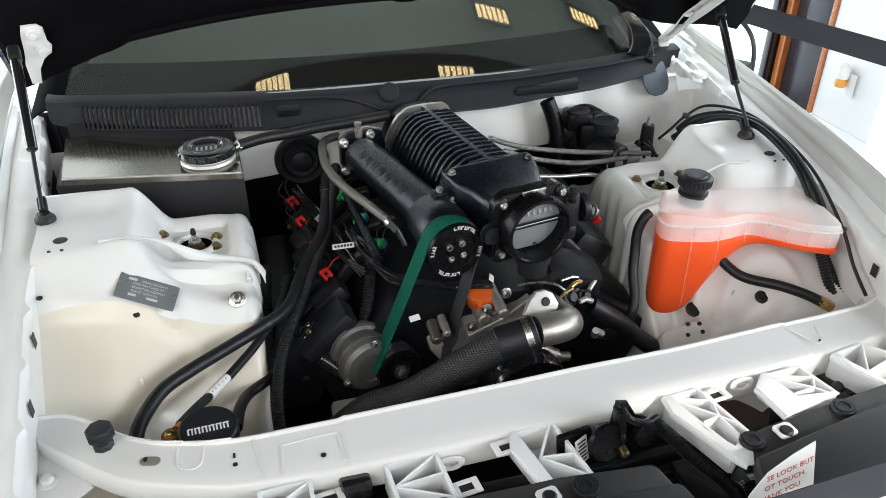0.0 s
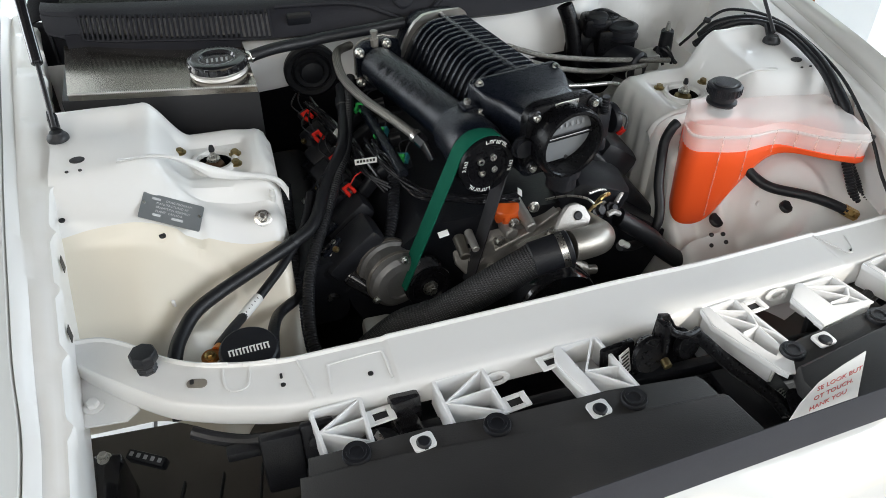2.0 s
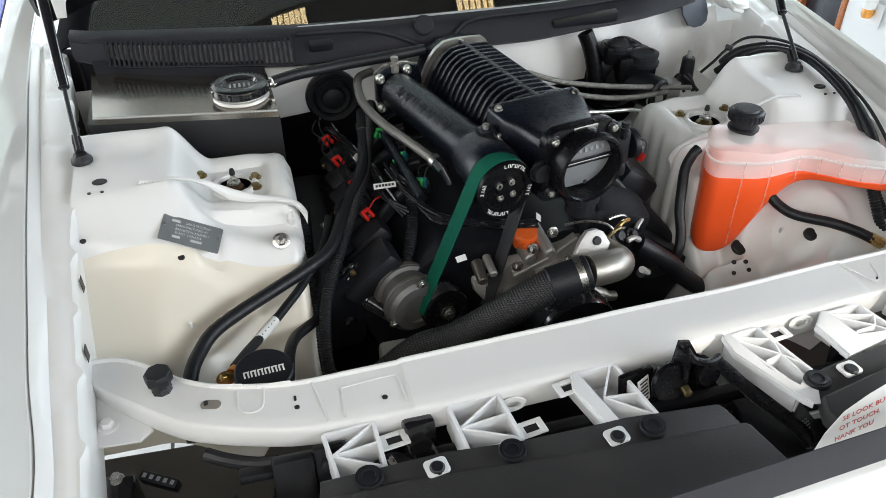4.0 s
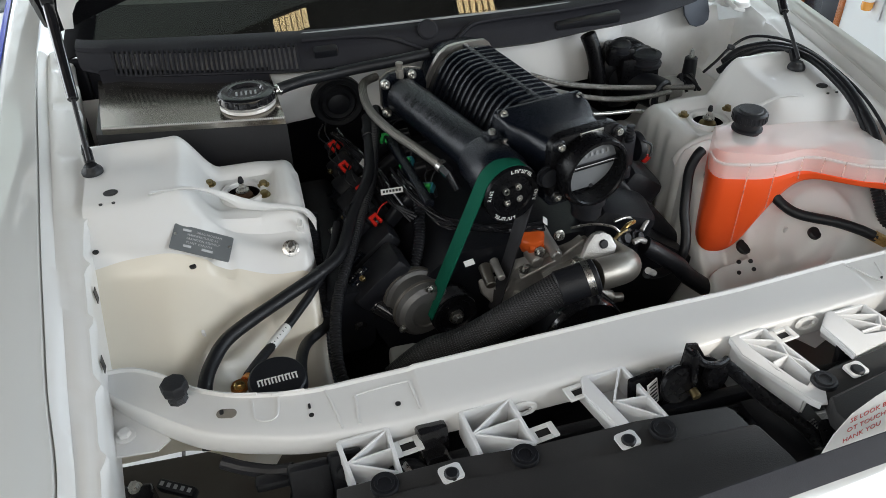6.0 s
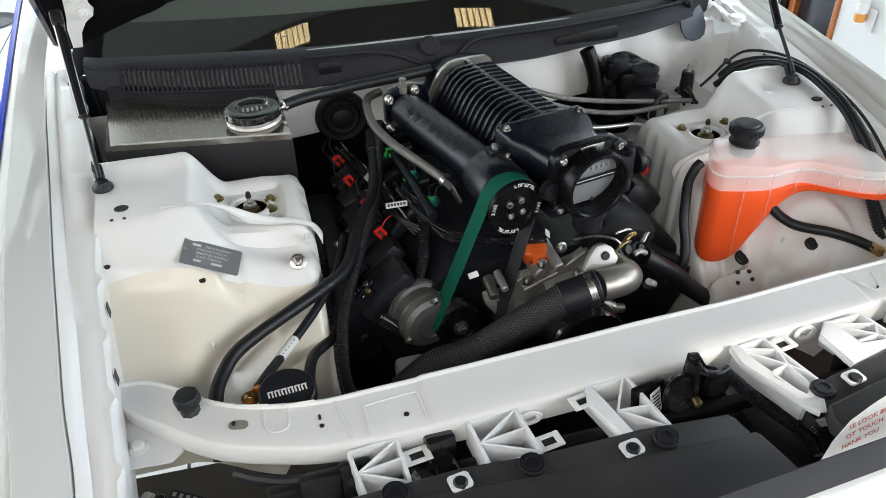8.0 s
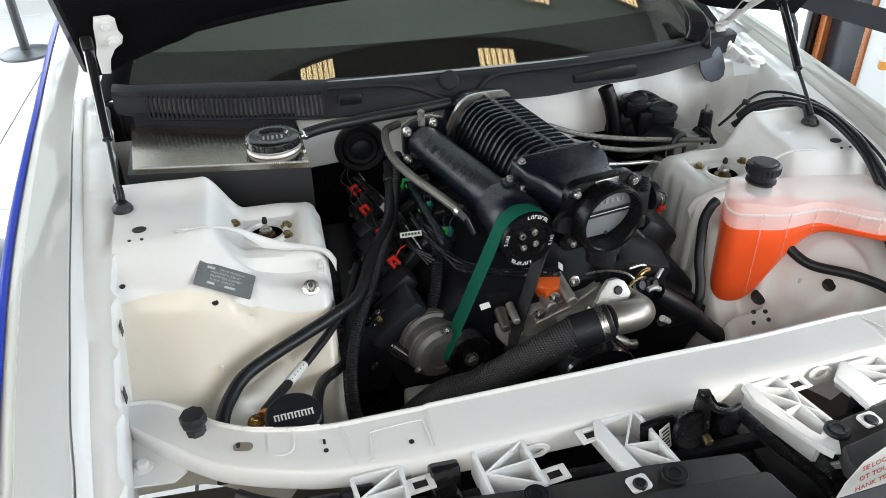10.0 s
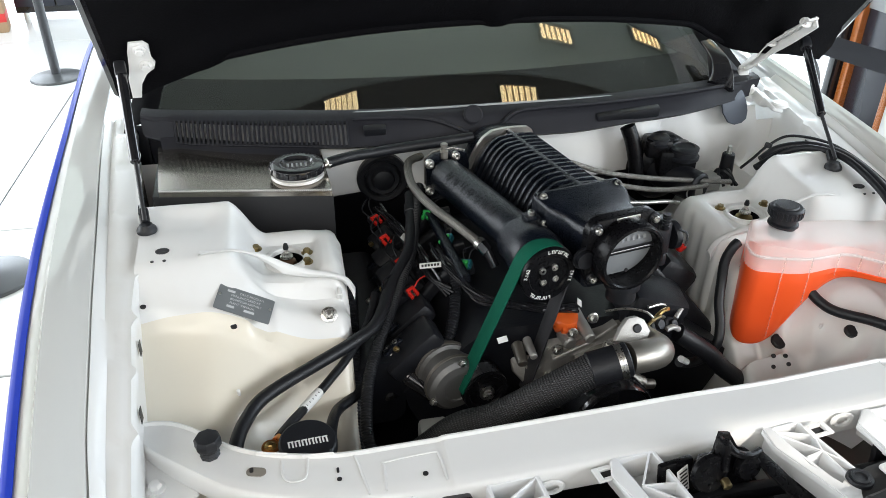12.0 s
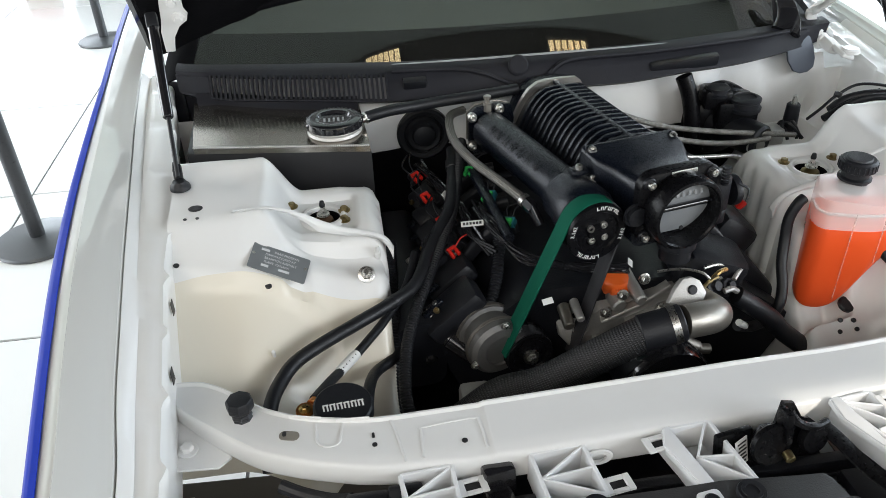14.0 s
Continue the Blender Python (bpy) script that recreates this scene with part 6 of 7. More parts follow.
bh = hose_thing("radiator_hose", "thick hose in a black braided sleeve to the water outlet", "hose", [(-.30, -.37, .66), (-.232, -.361, .70), (-.162, -.372, .724), (-.079, -.382, .775), (-.02, -.387, .811), (.01, -.389, .828)], .031, BRAID_BLACK, n=28)
bm = BM()
cyl(bm, (.003, -.388, .826), (.075, -.393, .845), .0325, 28, None, .002)
part("cuff", bm, RUBBER, bh, "smooth rubber cuff")
bm = BM()
cyl(bm, (.054, -.391, .839), (.066, -.392, .8425), .0338, 28)
part("hose_clamp", bm, STEEL, bh, "stainless worm-drive clamp")
bs = hose_thing("braided_line", "braided stainless steel line along the supercharger tube", "hose", [(-.185, .30, .965), (-.218, .262, .972), (-.230, .215, .970), (-.229, .14, .962), (-.205, .05, .957), (-.165, -.03, .948), (-.128, -.096, .935)], .0096, BRAID_STEEL, n=16)
bm = BM()
cyl(bm, (-.130, -.092, .936), (-.118, -.108, .926), .013, 6)
cyl(bm, (-.120, -.105, .928), (-.106, -.122, .898), .0095, 14)
part("end_fitting", bm, GLOSS_BLACK, bs)
bm = BM()
cyl(bm, (-.134, -.086, .938), (-.129, -.094, .935), .0135, 16)
part("collar", bm, STEEL, bs)
hose_thing("fluid_line", "thin braided line across the back of the bay", "hose", [(.17, .22, .955), (.25, .20, .930), (.365, .20, .905), (.48, .20, .888), (.60, .20, .872)], .0065, BRAID_STEEL)
hose_thing("fluid_line", "thin braided line below another one", "hose", [(.20, .19, .93), (.27, .18, .906), (.36, .175, .886), (.44, .18, .876), (.53, .19, .874)], .0065, BRAID_STEEL)
hose_thing("fluid_line", "thin dark steel fuel line behind the engine", "hose", [(.24, .10, .90), (.32, .11, .885), (.40, .12, .875), (.44, .12, .86)], .005, STEEL)

# breather can with a printed lid
can = thing("breather_can", "black breather can with white lettering bars on its lid", "breather can", at=pose(-.505, -.455, .807, 4, 2, 0))
bm = BM()
lathe(bm, [(0, -.13), (.044, -.13), (.046, -.12), (.046, -.012), (.0, -.012)], n=36)
part("can", bm, GLOSS_BLACK, can)
bm = BM()
lathe(bm, [(0, .0085), (.044, .0085), (.047, .006), (.048, .002), (.048, -.012), (.046, -.014), (0, -.014)], n=44)
lid = part("lid", bm, BLACK, can)
for k in range(6):
    bm = BM()
    x = -.0275 + .011 * k
    box(bm, .0088, .0022, .0006, pose(x, -.001 + .0011 * k, .0088, 0, 0, 8))
    box(bm, .0026, .0125, .0006, pose(x - .0030, -.007 + .0011 * k, .0088, 0, 0, 8))
    box(bm, .0026, .0125, .0006, pose(x + .0030, -.007 + .0011 * k, .0088, 0, 0, 8))
    part("mark_bar", bm, LABEL_WHITE, lid, smooth=0)

# rubber grommet in the firewall
boot = thing("firewall_grommet", "round black rubber grommet in the firewall", "grommet", at=pose(-.272, .372, .882, 90, 0, 0))
bm = BM()
lathe(bm, [(.066, -.01), (.066, .006), (.060, .012), (.050, .010), (.046, .004), (.040, .012), (.030, .010), (.026, .02), (.012, .024), (0, .024)], n=40)
part("rubber", bm, RUBBER, boot)

# brake master cylinder and reservoir
mc = thing("brake_master_cylinder", "black brake fluid reservoir and booster on the firewall", "brake master cylinder")
bm = BM()
box(bm, .10, .10, .075, pose(.485, .30, .905, 0, 0, -10), .014)
box(bm, .07, .07, .05, pose(.44, .31, .94, 0, 0, -10), .012)
part("reservoir", bm, DEEP_BLACK, mc)
bm = BM()
lathe(bm, [(.040, -.012), (.041, -.004), (.036, -.002), (.036, .010), (.038, .012), (.038, .018), (.034, .020), (.026, .022), (.025, .018), (0, .018)], pose(.495, .27, .930), 28)
lathe(bm, [(.030, -.008), (.031, -.002), (.027, 0), (.027, .012), (.020, .015), (0, .015)], pose(.437, .30, .956), 28)
part("cap", bm, BLACK, mc)
bm = BM()
cyl(bm, (.43, .37, .87), (.52, .20, .86), .045, 24, .04, .006)
part("booster", bm, SATIN_DARK, mc)
bm = BM()
lathe(bm, [(0, .03), (.05, .03), (.085, .012), (.092, 0), (.092, -.03), (0, -.03)], pose(.475, .335, .865, 90, 0, 10), 36)
part("booster_drum", bm, DEEP_BLACK, mc)
bm = BM()
cyl(bm, (.50, .24, .86), (.50, .19, .855), .022, 18)
box(bm, .08, .05, .04, pose(.545, .24, .86), .006)
part("valve", bm, ALU, mc)
bm = BM()
hose(bm, [(.36, .33, .99), (.375, .32, .95), (.385, .31, .90), (.39, .30, .84)], .020, 14)
part("vacuum_hose", bm, DEEP_BLACK, mc)
valve = thing("pressure_sensor", "black pressure sensor with a chrome tip", "sensor")
bm = BM()
cyl(bm, (.62, .262, .85), (.62, .262, .925), .019, 18, .016, .003)
part("body", bm, BLACK, valve)
bm = BM()
cyl(bm, (.62, .262, .922), (.62, .262, .945), .008, 12, .005, .001)
part("tip", bm, STEEL, valve)
bm = BM()
for k in range(9):
    random.seed(40 + k)
    x0 = .53 + .012 * k
    hose(bm, [(x0, .27 + random.uniform(-.03, .02), .855), (x0 + random.uniform(-.02, .03), .24, .88 + random.uniform(-.01, .015)), (x0 + random.uniform(-.01, .04), .22, .85)], .004, 7, 5)
tagged(part("brake_pipe", bm, BLACK), "tangle of thin dark brake pipes by the firewall", "brake pipe", kind="stuff")

# coolant reservoir
res = thing("coolant_reservoir", "translucent white coolant reservoir half full of orange coolant", "coolant reservoir")
FL, FR = Vector((.392, -.215)), Vector((.748, -.340))
RL, RR = Vector((.455, -.115)), Vector((.765, -.150))


def res_bottom(u):
    """Underside along the front, deep lobe first."""
    return smooth_table([(0, .728), (.03, .712), (.07, .704), (.12, .701), (.17, .704), (.22, .717), (.27, .744), (.33, .786), (.40, .822), (.5, .853), (.6, .868), (.72, .872), (.87, .868), (1.0, .862)], u)


def res_ring(u, inset, top, bottom):
    f, r = FL.lerp(FR, u), RL.lerp(RR, u)
    d = (r - f).normalized()
    f = f + d * (.036 * math.exp(-((u - .55) / .17) ** 2) + .052 * (1 - math.sqrt(1 - max(0.0, min(1.0, 1 - u / .10)) ** 2)) + .030 * (1 - math.sqrt(1 - max(0.0, min(1.0, (u - .93) / .07)) ** 2)))
    f, r = f + d * inset, r - d * inset
    h = top - bottom
    pts = []
    for t, z in ((0.04, bottom + .004), (0.0, bottom + .016), (0.0, bottom + h * .35), (-.004, bottom + h * .7), (0.0, top - .014), (.03, top - .003), (.12, top), (.5, top + .003), (.88, top), (.97, top - .003), (1.0, top - .014), (1.0, bottom + h * .5), (1.0, bottom + .016), (.96, bottom + .004), (.5, bottom)):
        p = f.lerp(r, t)
        pts.append((p.x, p.y, z))
    return pts


def res_body(inset, top, lift):
    bm = BM()
    us = [0, .004, .012, .025, .04, .06, .08, .1, .125, .15, .175, .2, .225, .25, .275, .3, .325, .35, .375, .4, .425, .45, .475, .5, .53, .56, .6, .64, .68, .72, .76, .8, .84, .88, .93, .95, .97, .985, .995, 1.0]
    rings = []
    for u in us:
        end = .012 if u in (0, 1.0) else (.005 if u in (.004, .995) else (.001 if u in (.012, .985) else 0))
        uu = u if inset == 0 else -.002 + u * 1.004
        t = top(uu) - end
        rings.append(res_ring(uu, inset + end * .6, t, min(res_bottom(uu) + lift + end, t - .01)))
    loft(bm, rings)
    return bm


shell = part("shell", res_body(0, lambda u: .940 + .008 * smoothstep((.35 - u) / .2) - .004 * smoothstep((u - .6) / .3), 0), FROST, res, "frosted white plastic shell with moulded grooves")
shell.visible_shadow = False
part("coolant", res_body(-.003, lambda u: .893, -.003), COOLANT, res, "bright orange coolant")
for u in (.205, .35, .51, .62, .71, .81, .91):
    bm = BM()
    ring = res_ring(u, -.0042, .938, res_bottom(u) + .002)
    sweep(bm, along([Vector(p) for p in ring[1:5]], 5), rounded(.0024, .0030, .0009, 2), up=(0, 0, 1))
    part("moulded_rib", bm, RIB, res)
bm = BM()
line = [Vector(res_ring(u, -.003, .925, .8)[4]) + Vector((0, 0, .010)) for u in frange(0.0, 1, 40)]
sweep(bm, line, rounded(.005, .006, .0015, 2), up=(0, 0, 1))
part("seam", bm, FROST, res)
bm = BM()
lathe(bm, [(.026, -.02), (.026, .002), (.031, .005), (.031, .009), (.026, .012), (.026, .030)], pose(.503, -.158, .948), 32)
part("neck", bm, RUBBER, res)
bm = BM()
prof = [(0, .030), (.022, .030), (.024, .027), (.030, .027), (.034, .023), (.034, .006), (.030, .004), (0, .004)]
lathe(bm, prof, pose(.503, -.158, .968), 40)
rcap = part("cap", bm, BLACK, res, "black screw cap with raised ring")
for k in range(24):
    a = 2 * math.pi * k / 24
    bm = BM()
    box(bm, .003, .004, .015, pose(.503 + .034 * math.cos(a), -.158 + .034 * math.sin(a), .983, 0, 0, math.degrees(a)), .0008, 1)
    part("grip", bm, BLACK, rcap)
bm = BM()
hose(bm, [(.535, -.13, .955), (.55, -.115, .965), (.57, -.10, .955)], .006, 10)
part("overflow_spout", bm, BLACK, res)
hose_thing("reservoir_hose", "black rubber hose curving from the reservoir to the engine", "hose", [(.408, -.158, .918), (.395, -.163, .910), (.382, -.166, .880), (.376, -.178, .838), (.366, -.200, .800), (.362, -.225, .765), (.352, -.245, .735), (.338, -.245, .702), (.312, -.245, .686), (.285, -.250, .690), (.262, -.262, .705)], .0105, RUBBER)
bm = BM()
cyl(bm, (.255, -.275, .725), (.278, -.262, .703), .007, 12)
tagged(part("sensor_tip", bm, LABEL_WHITE), "white plastic sensor tip on the engine", "sensor")
rh = hose_thing("reservoir_hose", "black rubber hose with a brass end below the reservoir", "hose", [(.535, -.235, .842), (.552, -.262, .822), (.575, -.292, .812), (.63, -.330, .808), (.675, -.356, .796), (.702, -.372, .784)], .0105, RUBBER)
bm = BM()
cyl(bm, (.697, -.369, .787), (.722, -.383, .774), .0115, 6)
part("brass_end", bm, BRASS, rh, "brass hose end")
bm = BM()
lathe(bm, [(0, 0), (.034, 0), (.036, .006), (.030, .02), (.024, .034), (0, .036)], pose(.72, -.40, .715, 15, 0, 0), 28)
tagged(part("horn_cap", bm, STEEL), "zinc-plated round horn cap in the front corner", "horn")
hose_thing("corrugated_loom", "corrugated black loom down the front corner", "wiring loom", [(.728, -.275, .88), (.735, -.30, .85), (.747, -.33, .797), (.765, -.36, .74), (.77, -.39, .69)], .0095, BLACK, ribs=.10)
hose_thing("corrugated_loom", "second corrugated black loom down the front corner", "wiring loom", [(.748, -.265, .88), (.755, -.29, .838), (.772, -.32, .79), (.775, -.37, .75), (.772, -.42, .71)], .0095, BLACK, ribs=.10)
hose_thing("rail_cable", "black cable bundle along the fender rail", "cable", [(.655, .175, .94), (.70, .178, .965), (.755, .140, .985), (.780, .05, .996), (.780, -.06, .988), (.770, -.15, .968), (.750, -.25, .93), (.74, -.28, .88)], .0105, RUBBER)
hose_thing("rail_cable", "second black cable along the fender rail", "cable", [(.63, .155, .93), (.70, .160, .962), (.745, .118, .988), (.768, .03, .998), (.768, -.08, .984), (.760, -.16, .962), (.748, -.24, .92)], .008, RUBBER)
wire = hose_thing("hood_wire", "thin black wire looping along the rail", "wire", [(.60, .17, .925), (.64, .185, .942), (.694, .213, .960), (.745, .205, .985), (.786, .11, 1.0), (.790, -.03, .996), (.782, -.17, .972), (.757, -.31, .92), (.745, -.38, .87), (.735, -.44, .84)], .0035, RUBBER, n=8)
for p in ((.694, .213, .960), (.755, -.315, .915)):
    bm = BM()
    box(bm, .014, .016, .014, pose(*p, 0, 20, 30), .003)
    part("wire_clip", bm, BLACK, wire)


# thin looms across the front of the supercharger and down the bank
bm = BM()
for k in range(10):
    random.seed(70 + k)
    j = lambda: random.uniform(-.009, .009)
    hose(bm, [Vector(p) + Vector((j(), j(), j())) for p in ((-.205, .02, .872), (-.188, -.07, .868), (-.150, -.150, .852), (-.090, -.172, .836), (-.025, -.180, .826), (.055, -.180, .812))], .0036, 8, 6)
tagged(part("wire_bundle", bm, GLOSS_BLACK), "bundle of thin black wires under the supercharger nose", "wiring loom", kind="stuff")
bm = BM()
for k in range(7):
    random.seed(90 + k)
    j = lambda: random.uniform(-.012, .012)
    hose(bm, [(-.30 + j(), .25 + j(), .86 + j()), (-.27 + j(), .15 + j(), .858 + j()), (-.24 + j(), .05 + j(), .85 + j()), (-.22 + j(), -.02 + j(), .838 + j()), (-.19 + j(), -.08 + j(), .82 + j())], .004, 7, 6)
tagged(part("wire_bundle", bm, GLOSS_BLACK), "bundle of thin black wires along the cylinder bank", "wiring loom", kind="stuff")
flag = thing("wire_label", "white printed label folded round a wire", "label", at=pose(-.225, -.042, .866, 30, -6, -10))
bm = BM()
box(bm, .046, .013, .0015, Matrix(), .0005, 1)
part("paper", bm, LABEL_WHITE, flag, smooth=0)
for k in range(6):
    bm = BM()
    box(bm, .0045, .0055, .0004, pose(-.0165 + .0066 * k, 0, .0009))
    part("text_bar", bm, INK, flag, smooth=0)
for p, rz in (((.045, -.215, .852), 70), ((-.262, .085, .868), 60), ((-.118, -.240, .802), 14)):
    flag2 = thing("wire_label", "small white paper tag on a wire", "label", at=pose(*p, 40, 0, rz))
    bm = BM()
    box(bm, .022, .012, .0012, Matrix(), .0004, 1)
    part("paper", bm, LABEL_WHITE, flag2, smooth=0)
# ---- front of the car ----
# knob, holes and pressings on the crossmember
knob = thing("hood_bumper", "black rubber hood bumper screwed into the crossmember", "rubber bumper", at=pose(-.653, -.486, .8305) @ Matrix.Diagonal((.82, .82, .9, 1)))
bm = BM()
prof = [(0, 0)] + [(r, h) for h, r in ((.0, .0165), (.004, .0195), (.008, .0165), (.012, .0195), (.016, .0165), (.020, .0195), (.024, .0165), (.028, .0175))] + [(.0225, .032), (.025, .036), (.025, .050), (.022, .054), (0, .055)]
lathe(bm, prof, n=8)
part("rubber", bm, RUBBER, knob)


def mark(name, bm, x, y, mat=INK, dz=.0012, rz=0.0, tilt=0.0):
    p = Vector((x, y, TOPZ + (.0028 if -.30 < x < .52 else 0) - .012 * smoothstep((abs(x) - .66) / .1) + dz))
    bmesh.ops.transform(bm, matrix=pose(*p, tilt, 0, rz), verts=bm.verts)
    return part(name, bm, mat, beam)


def oval(w, h):
    bm = BM()
    plate(bm, rounded(w, h, min(w, h) / 2 - .0002, 6), .0012)
    return bm


GREYHOLE = material("hole_shadow", (.22, .20, .17), .7, 0, .1, 30)
mark("slot_hole", oval(.030, .017), -.583, -.536, GREYHOLE, rz=-14)
mark("slot_hole", oval(.006, .010), -.590, -.532, INK, .0016)
mark("hole", oval(.004, .010), -.462, -.556)
mark("hole", oval(.0075, .0075), -.461, -.574)
mark("hole", oval(.0085, .0085), -.333, -.588)
mark("hole", oval(.0075, .0075), .558, -.540)
bm = BM()
sweep(bm, along([(-.545, -.518, .8425), (-.542, -.555, .8425), (-.526, -.566, .8425), (-.510, -.558, .8425), (-.506, -.520, .8425)], 5), rounded(.004, .0018, .0006, 2), up=(0, 0, 1))
part("pressing", bm, WHITE, beam)
bm = BM()
sweep(bm, along([(-.395, -.610, .8425), (-.392, -.560, .8425), (-.388, -.552, .8425), (-.315, -.546, .8425), (-.306, -.556, .8425), (-.303, -.606, .8425)], 4), rounded(.004, .0018, .0006, 2), up=(0, 0, 1))
part("pressing", bm, WHITE, beam)
bm = BM()
sweep(bm, [(-.436, -.526, .8422), (-.428, -.56, .8424), (-.420, -.612, .8422)], rounded(.004, .0018, .0006, 2), up=(0, 0, 1))
part("weld_seam", bm, WHITE, beam)
bm = BM()
sweep(bm, along([(.512, -.484, .8448), (.530, -.512, .8448), (.545, -.545, .8448), (.562, -.538, .8428), (.575, -.50, .8428)], 4), rounded(.004, .0018, .0006, 2), up=(0, 0, 1))
part("weld_seam", bm, WHITE, beam)
for x0 in (-.56, -.49):
    bm = BM()
    y0 = smooth_table(REAR, x0)
    box(bm, .05, .003, .006, pose(x0, y0 - .006, .847, 0, 0, -14 if x0 < -.5 else -4), .001, 1)
    part("flange_tab", bm, WHITE, beam)

# corner brackets that tie the crossmember to the rails
for s in (-1, 1):
    bm = BM()
    plate(bm, [(s * .672, -.528), (s * .69, -.545), (s * .765, -.540), (s * .778, -.50), (s * .775, -.40), (s * .74, -.42), (s * .70, -.475)], .004, Matrix.Translation((0, 0, .806)), .0012)
    bracket = part("corner_bracket", bm, WHITE, car, "white corner bracket under the crossmember")
    bm = BM()
    hexbolt(bm, pose(s * .738, -.505, .8062), .010, .009)
    part("bracket_bolt", bm, WHITE, bracket)
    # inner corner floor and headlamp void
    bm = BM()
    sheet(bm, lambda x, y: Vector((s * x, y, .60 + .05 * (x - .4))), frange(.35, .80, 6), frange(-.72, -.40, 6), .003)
    # Liner colour holds the shade that falls under the crossmember.
    part("corner_floor", bm, material("shade_brown_liner", (.075, .066, .058), .45, 0, .12, 6), car, "corner panel darkened for the shade under the crossmember")
    lampb = thing("headlamp_back", "black plastic back of a headlamp in the front corner", "headlamp")
    bm = BM()
    box(bm, .062, .11, .15, pose(s * .750, -.572, .645, 6, 0, s * 4), .012)
    box(bm, .10, .10, .10, pose(s * .735, -.640, .650, 8, 0, s * 10), .02)
    sheet(bm, lambda x, v: Vector((s * x, -.575 - .13 * v - .04 * math.sin((x - .40) * 9), .700 - .10 * (1 - v) ** 2 + .012 * math.sin(x * 40) * v)), frange(.40, .72, 30), frange(0, 1, 10), .006)
    part("housing", bm, GLOSS_BLACK, lampb)
    for k in range(4):
        bm = BM()
        box(bm, .003, .09, .012, pose(s * (.46 + .06 * k), -.645, .702, 4, 0, s * (6 + 3 * k)), .001)
        part("housing_rib", bm, BLACK, lampb)
    bm = BM()
    hexbolt(bm, pose(s * .744, -.536, .7205, 0), .0075, .010)
    part("bolt", bm, STEEL, lampb)
    bm = BM()
    box(bm, .064, .016, .020, pose(s * .682, -.548, .712, 14, 0, s * 31), .003)
    strip = part("label_strip", bm, BLACK, lampb)
    for k in range(5):
        bm = BM()
        box(bm, .006, .007, .0006, pose(s * .682, -.548, .712, 14, 0, s * 31) @ pose(-.024 + .012 * k, 0, .0104))
        part("text_bar", bm, GREY, strip, smooth=0)
    bm = BM()
    box(bm, .06, .02, .11, pose(s * .478, -.648, .765, -6, 0, 0), .006)
    box(bm, .05, .014, .115, pose(s * .425, -.645, .768, -6, 0, 0), .006)
    lathe(bm, [(0, 0), (.012, 0), (.012, .006), (.006, .008), (0, .008)], pose(s * .428, -.653, .80, 80, 0, 0), 14)
    tagged(part("bumper_mount", bm, BLACK, car), "black plastic mount on the crossmember")
    bm = BM()
    hose(bm, [(s * .60, -.585, .795), (s * .57, -.60, .79), (s * .53, -.62, .793), (s * .50, -.63, .80)], .010, 10)
    box(bm, .05, .02, .018, pose(s * .53, -.635, .79), .004)
    tagged(part("connector", bm, BLACK, car), "black connector under the crossmember edge")


# white moulded carriers along the crossmember
def carrier(name, quad, z0, z1, depth, label, lattice, flange=None, flange_edge=4):
    """A walled tray: quad = rear-left, rear-right, front-right, front-left; lattice = inner walls by (u, v) pairs."""
    th = thing(name, label, "bracket", "front carriers")
    rl, rr, fr, fl = (Vector(q) for q in quad)

    def at(u, v):
        p = rl.lerp(rr, u).lerp(fl.lerp(fr, u), v)
        return Vector((p.x, p.y, z0 + (z1 - z0) * v))

    def wall(a, b, thick=.0036, d=depth):
        bm = BM()
        p, q = at(*a), at(*b)
        n = Vector((-(q - p).y, (q - p).x, 0)).normalized() * thick / 2
        top = [p - n, p + n, q + n, q - n]
        low = [v - Vector((0, 0, d)) for v in top]
        t = [bm.verts.new(v) for v in top]
        l = [bm.verts.new(v) for v in low]
        bm.faces.new(t), bm.faces.new(l[::-1])
        for i in range(4):
            bm.faces.new((t[i], l[i], l[(i + 1) % 4], t[(i + 1) % 4]))
        bmesh.ops.bevel(bm, geom=[e for e in bm.edges if e.verts[0] in t and e.verts[1] in t], offset=.0009, segments=1, affect="EDGES")
        return bm

    part("wall", wall((0, 0), (0, 1), .006), WHITE_PLASTIC, th)
    part("wall", wall((1, 0), (1, 1), .006), WHITE_PLASTIC, th)
    part("wall", wall((0, 0), (1, 0), .005), WHITE_PLASTIC, th)
    part("wall", wall((0, 1), (1, 1), .006), WHITE_PLASTIC, th)
    for a, b in lattice:
        part("rib", wall(a, b, .0036, depth * .9), WHITE_PLASTIC, th)
    bm = BM()
    vs = [bm.verts.new(at(u, v) - Vector((0, 0, depth * .92))) for u, v in ((0, .0), (1, .0), (1, .45), (0, .3))]
    lo = [bm.verts.new(v.co - Vector((0, 0, .004))) for v in vs]
    bm.faces.new(vs), bm.faces.new(lo[::-1])
    for i in range(4):
        bm.faces.new((vs[i], lo[i], lo[(i + 1) % 4], vs[(i + 1) % 4]))
    part("floor_web", bm, WHITE_PLASTIC, th)
    if flange:
        bm = BM()
        plate(bm, flange, .004, Matrix.Translation((0, 0, max(z0, z1) + .0012)), .001)
        part("flange", bm, WHITE_PLASTIC, th, "flat white flange along the carrier")
        bm = BM()
        edge = flange[:flange_edge]
        sweep(bm, [(x, y, max(z0, z1) - .006) for x, y in edge], rounded(.003, .010, .001, 2), up=(0, 0, 1))
        part("skirt", bm, WHITE_PLASTIC, th)
    return th


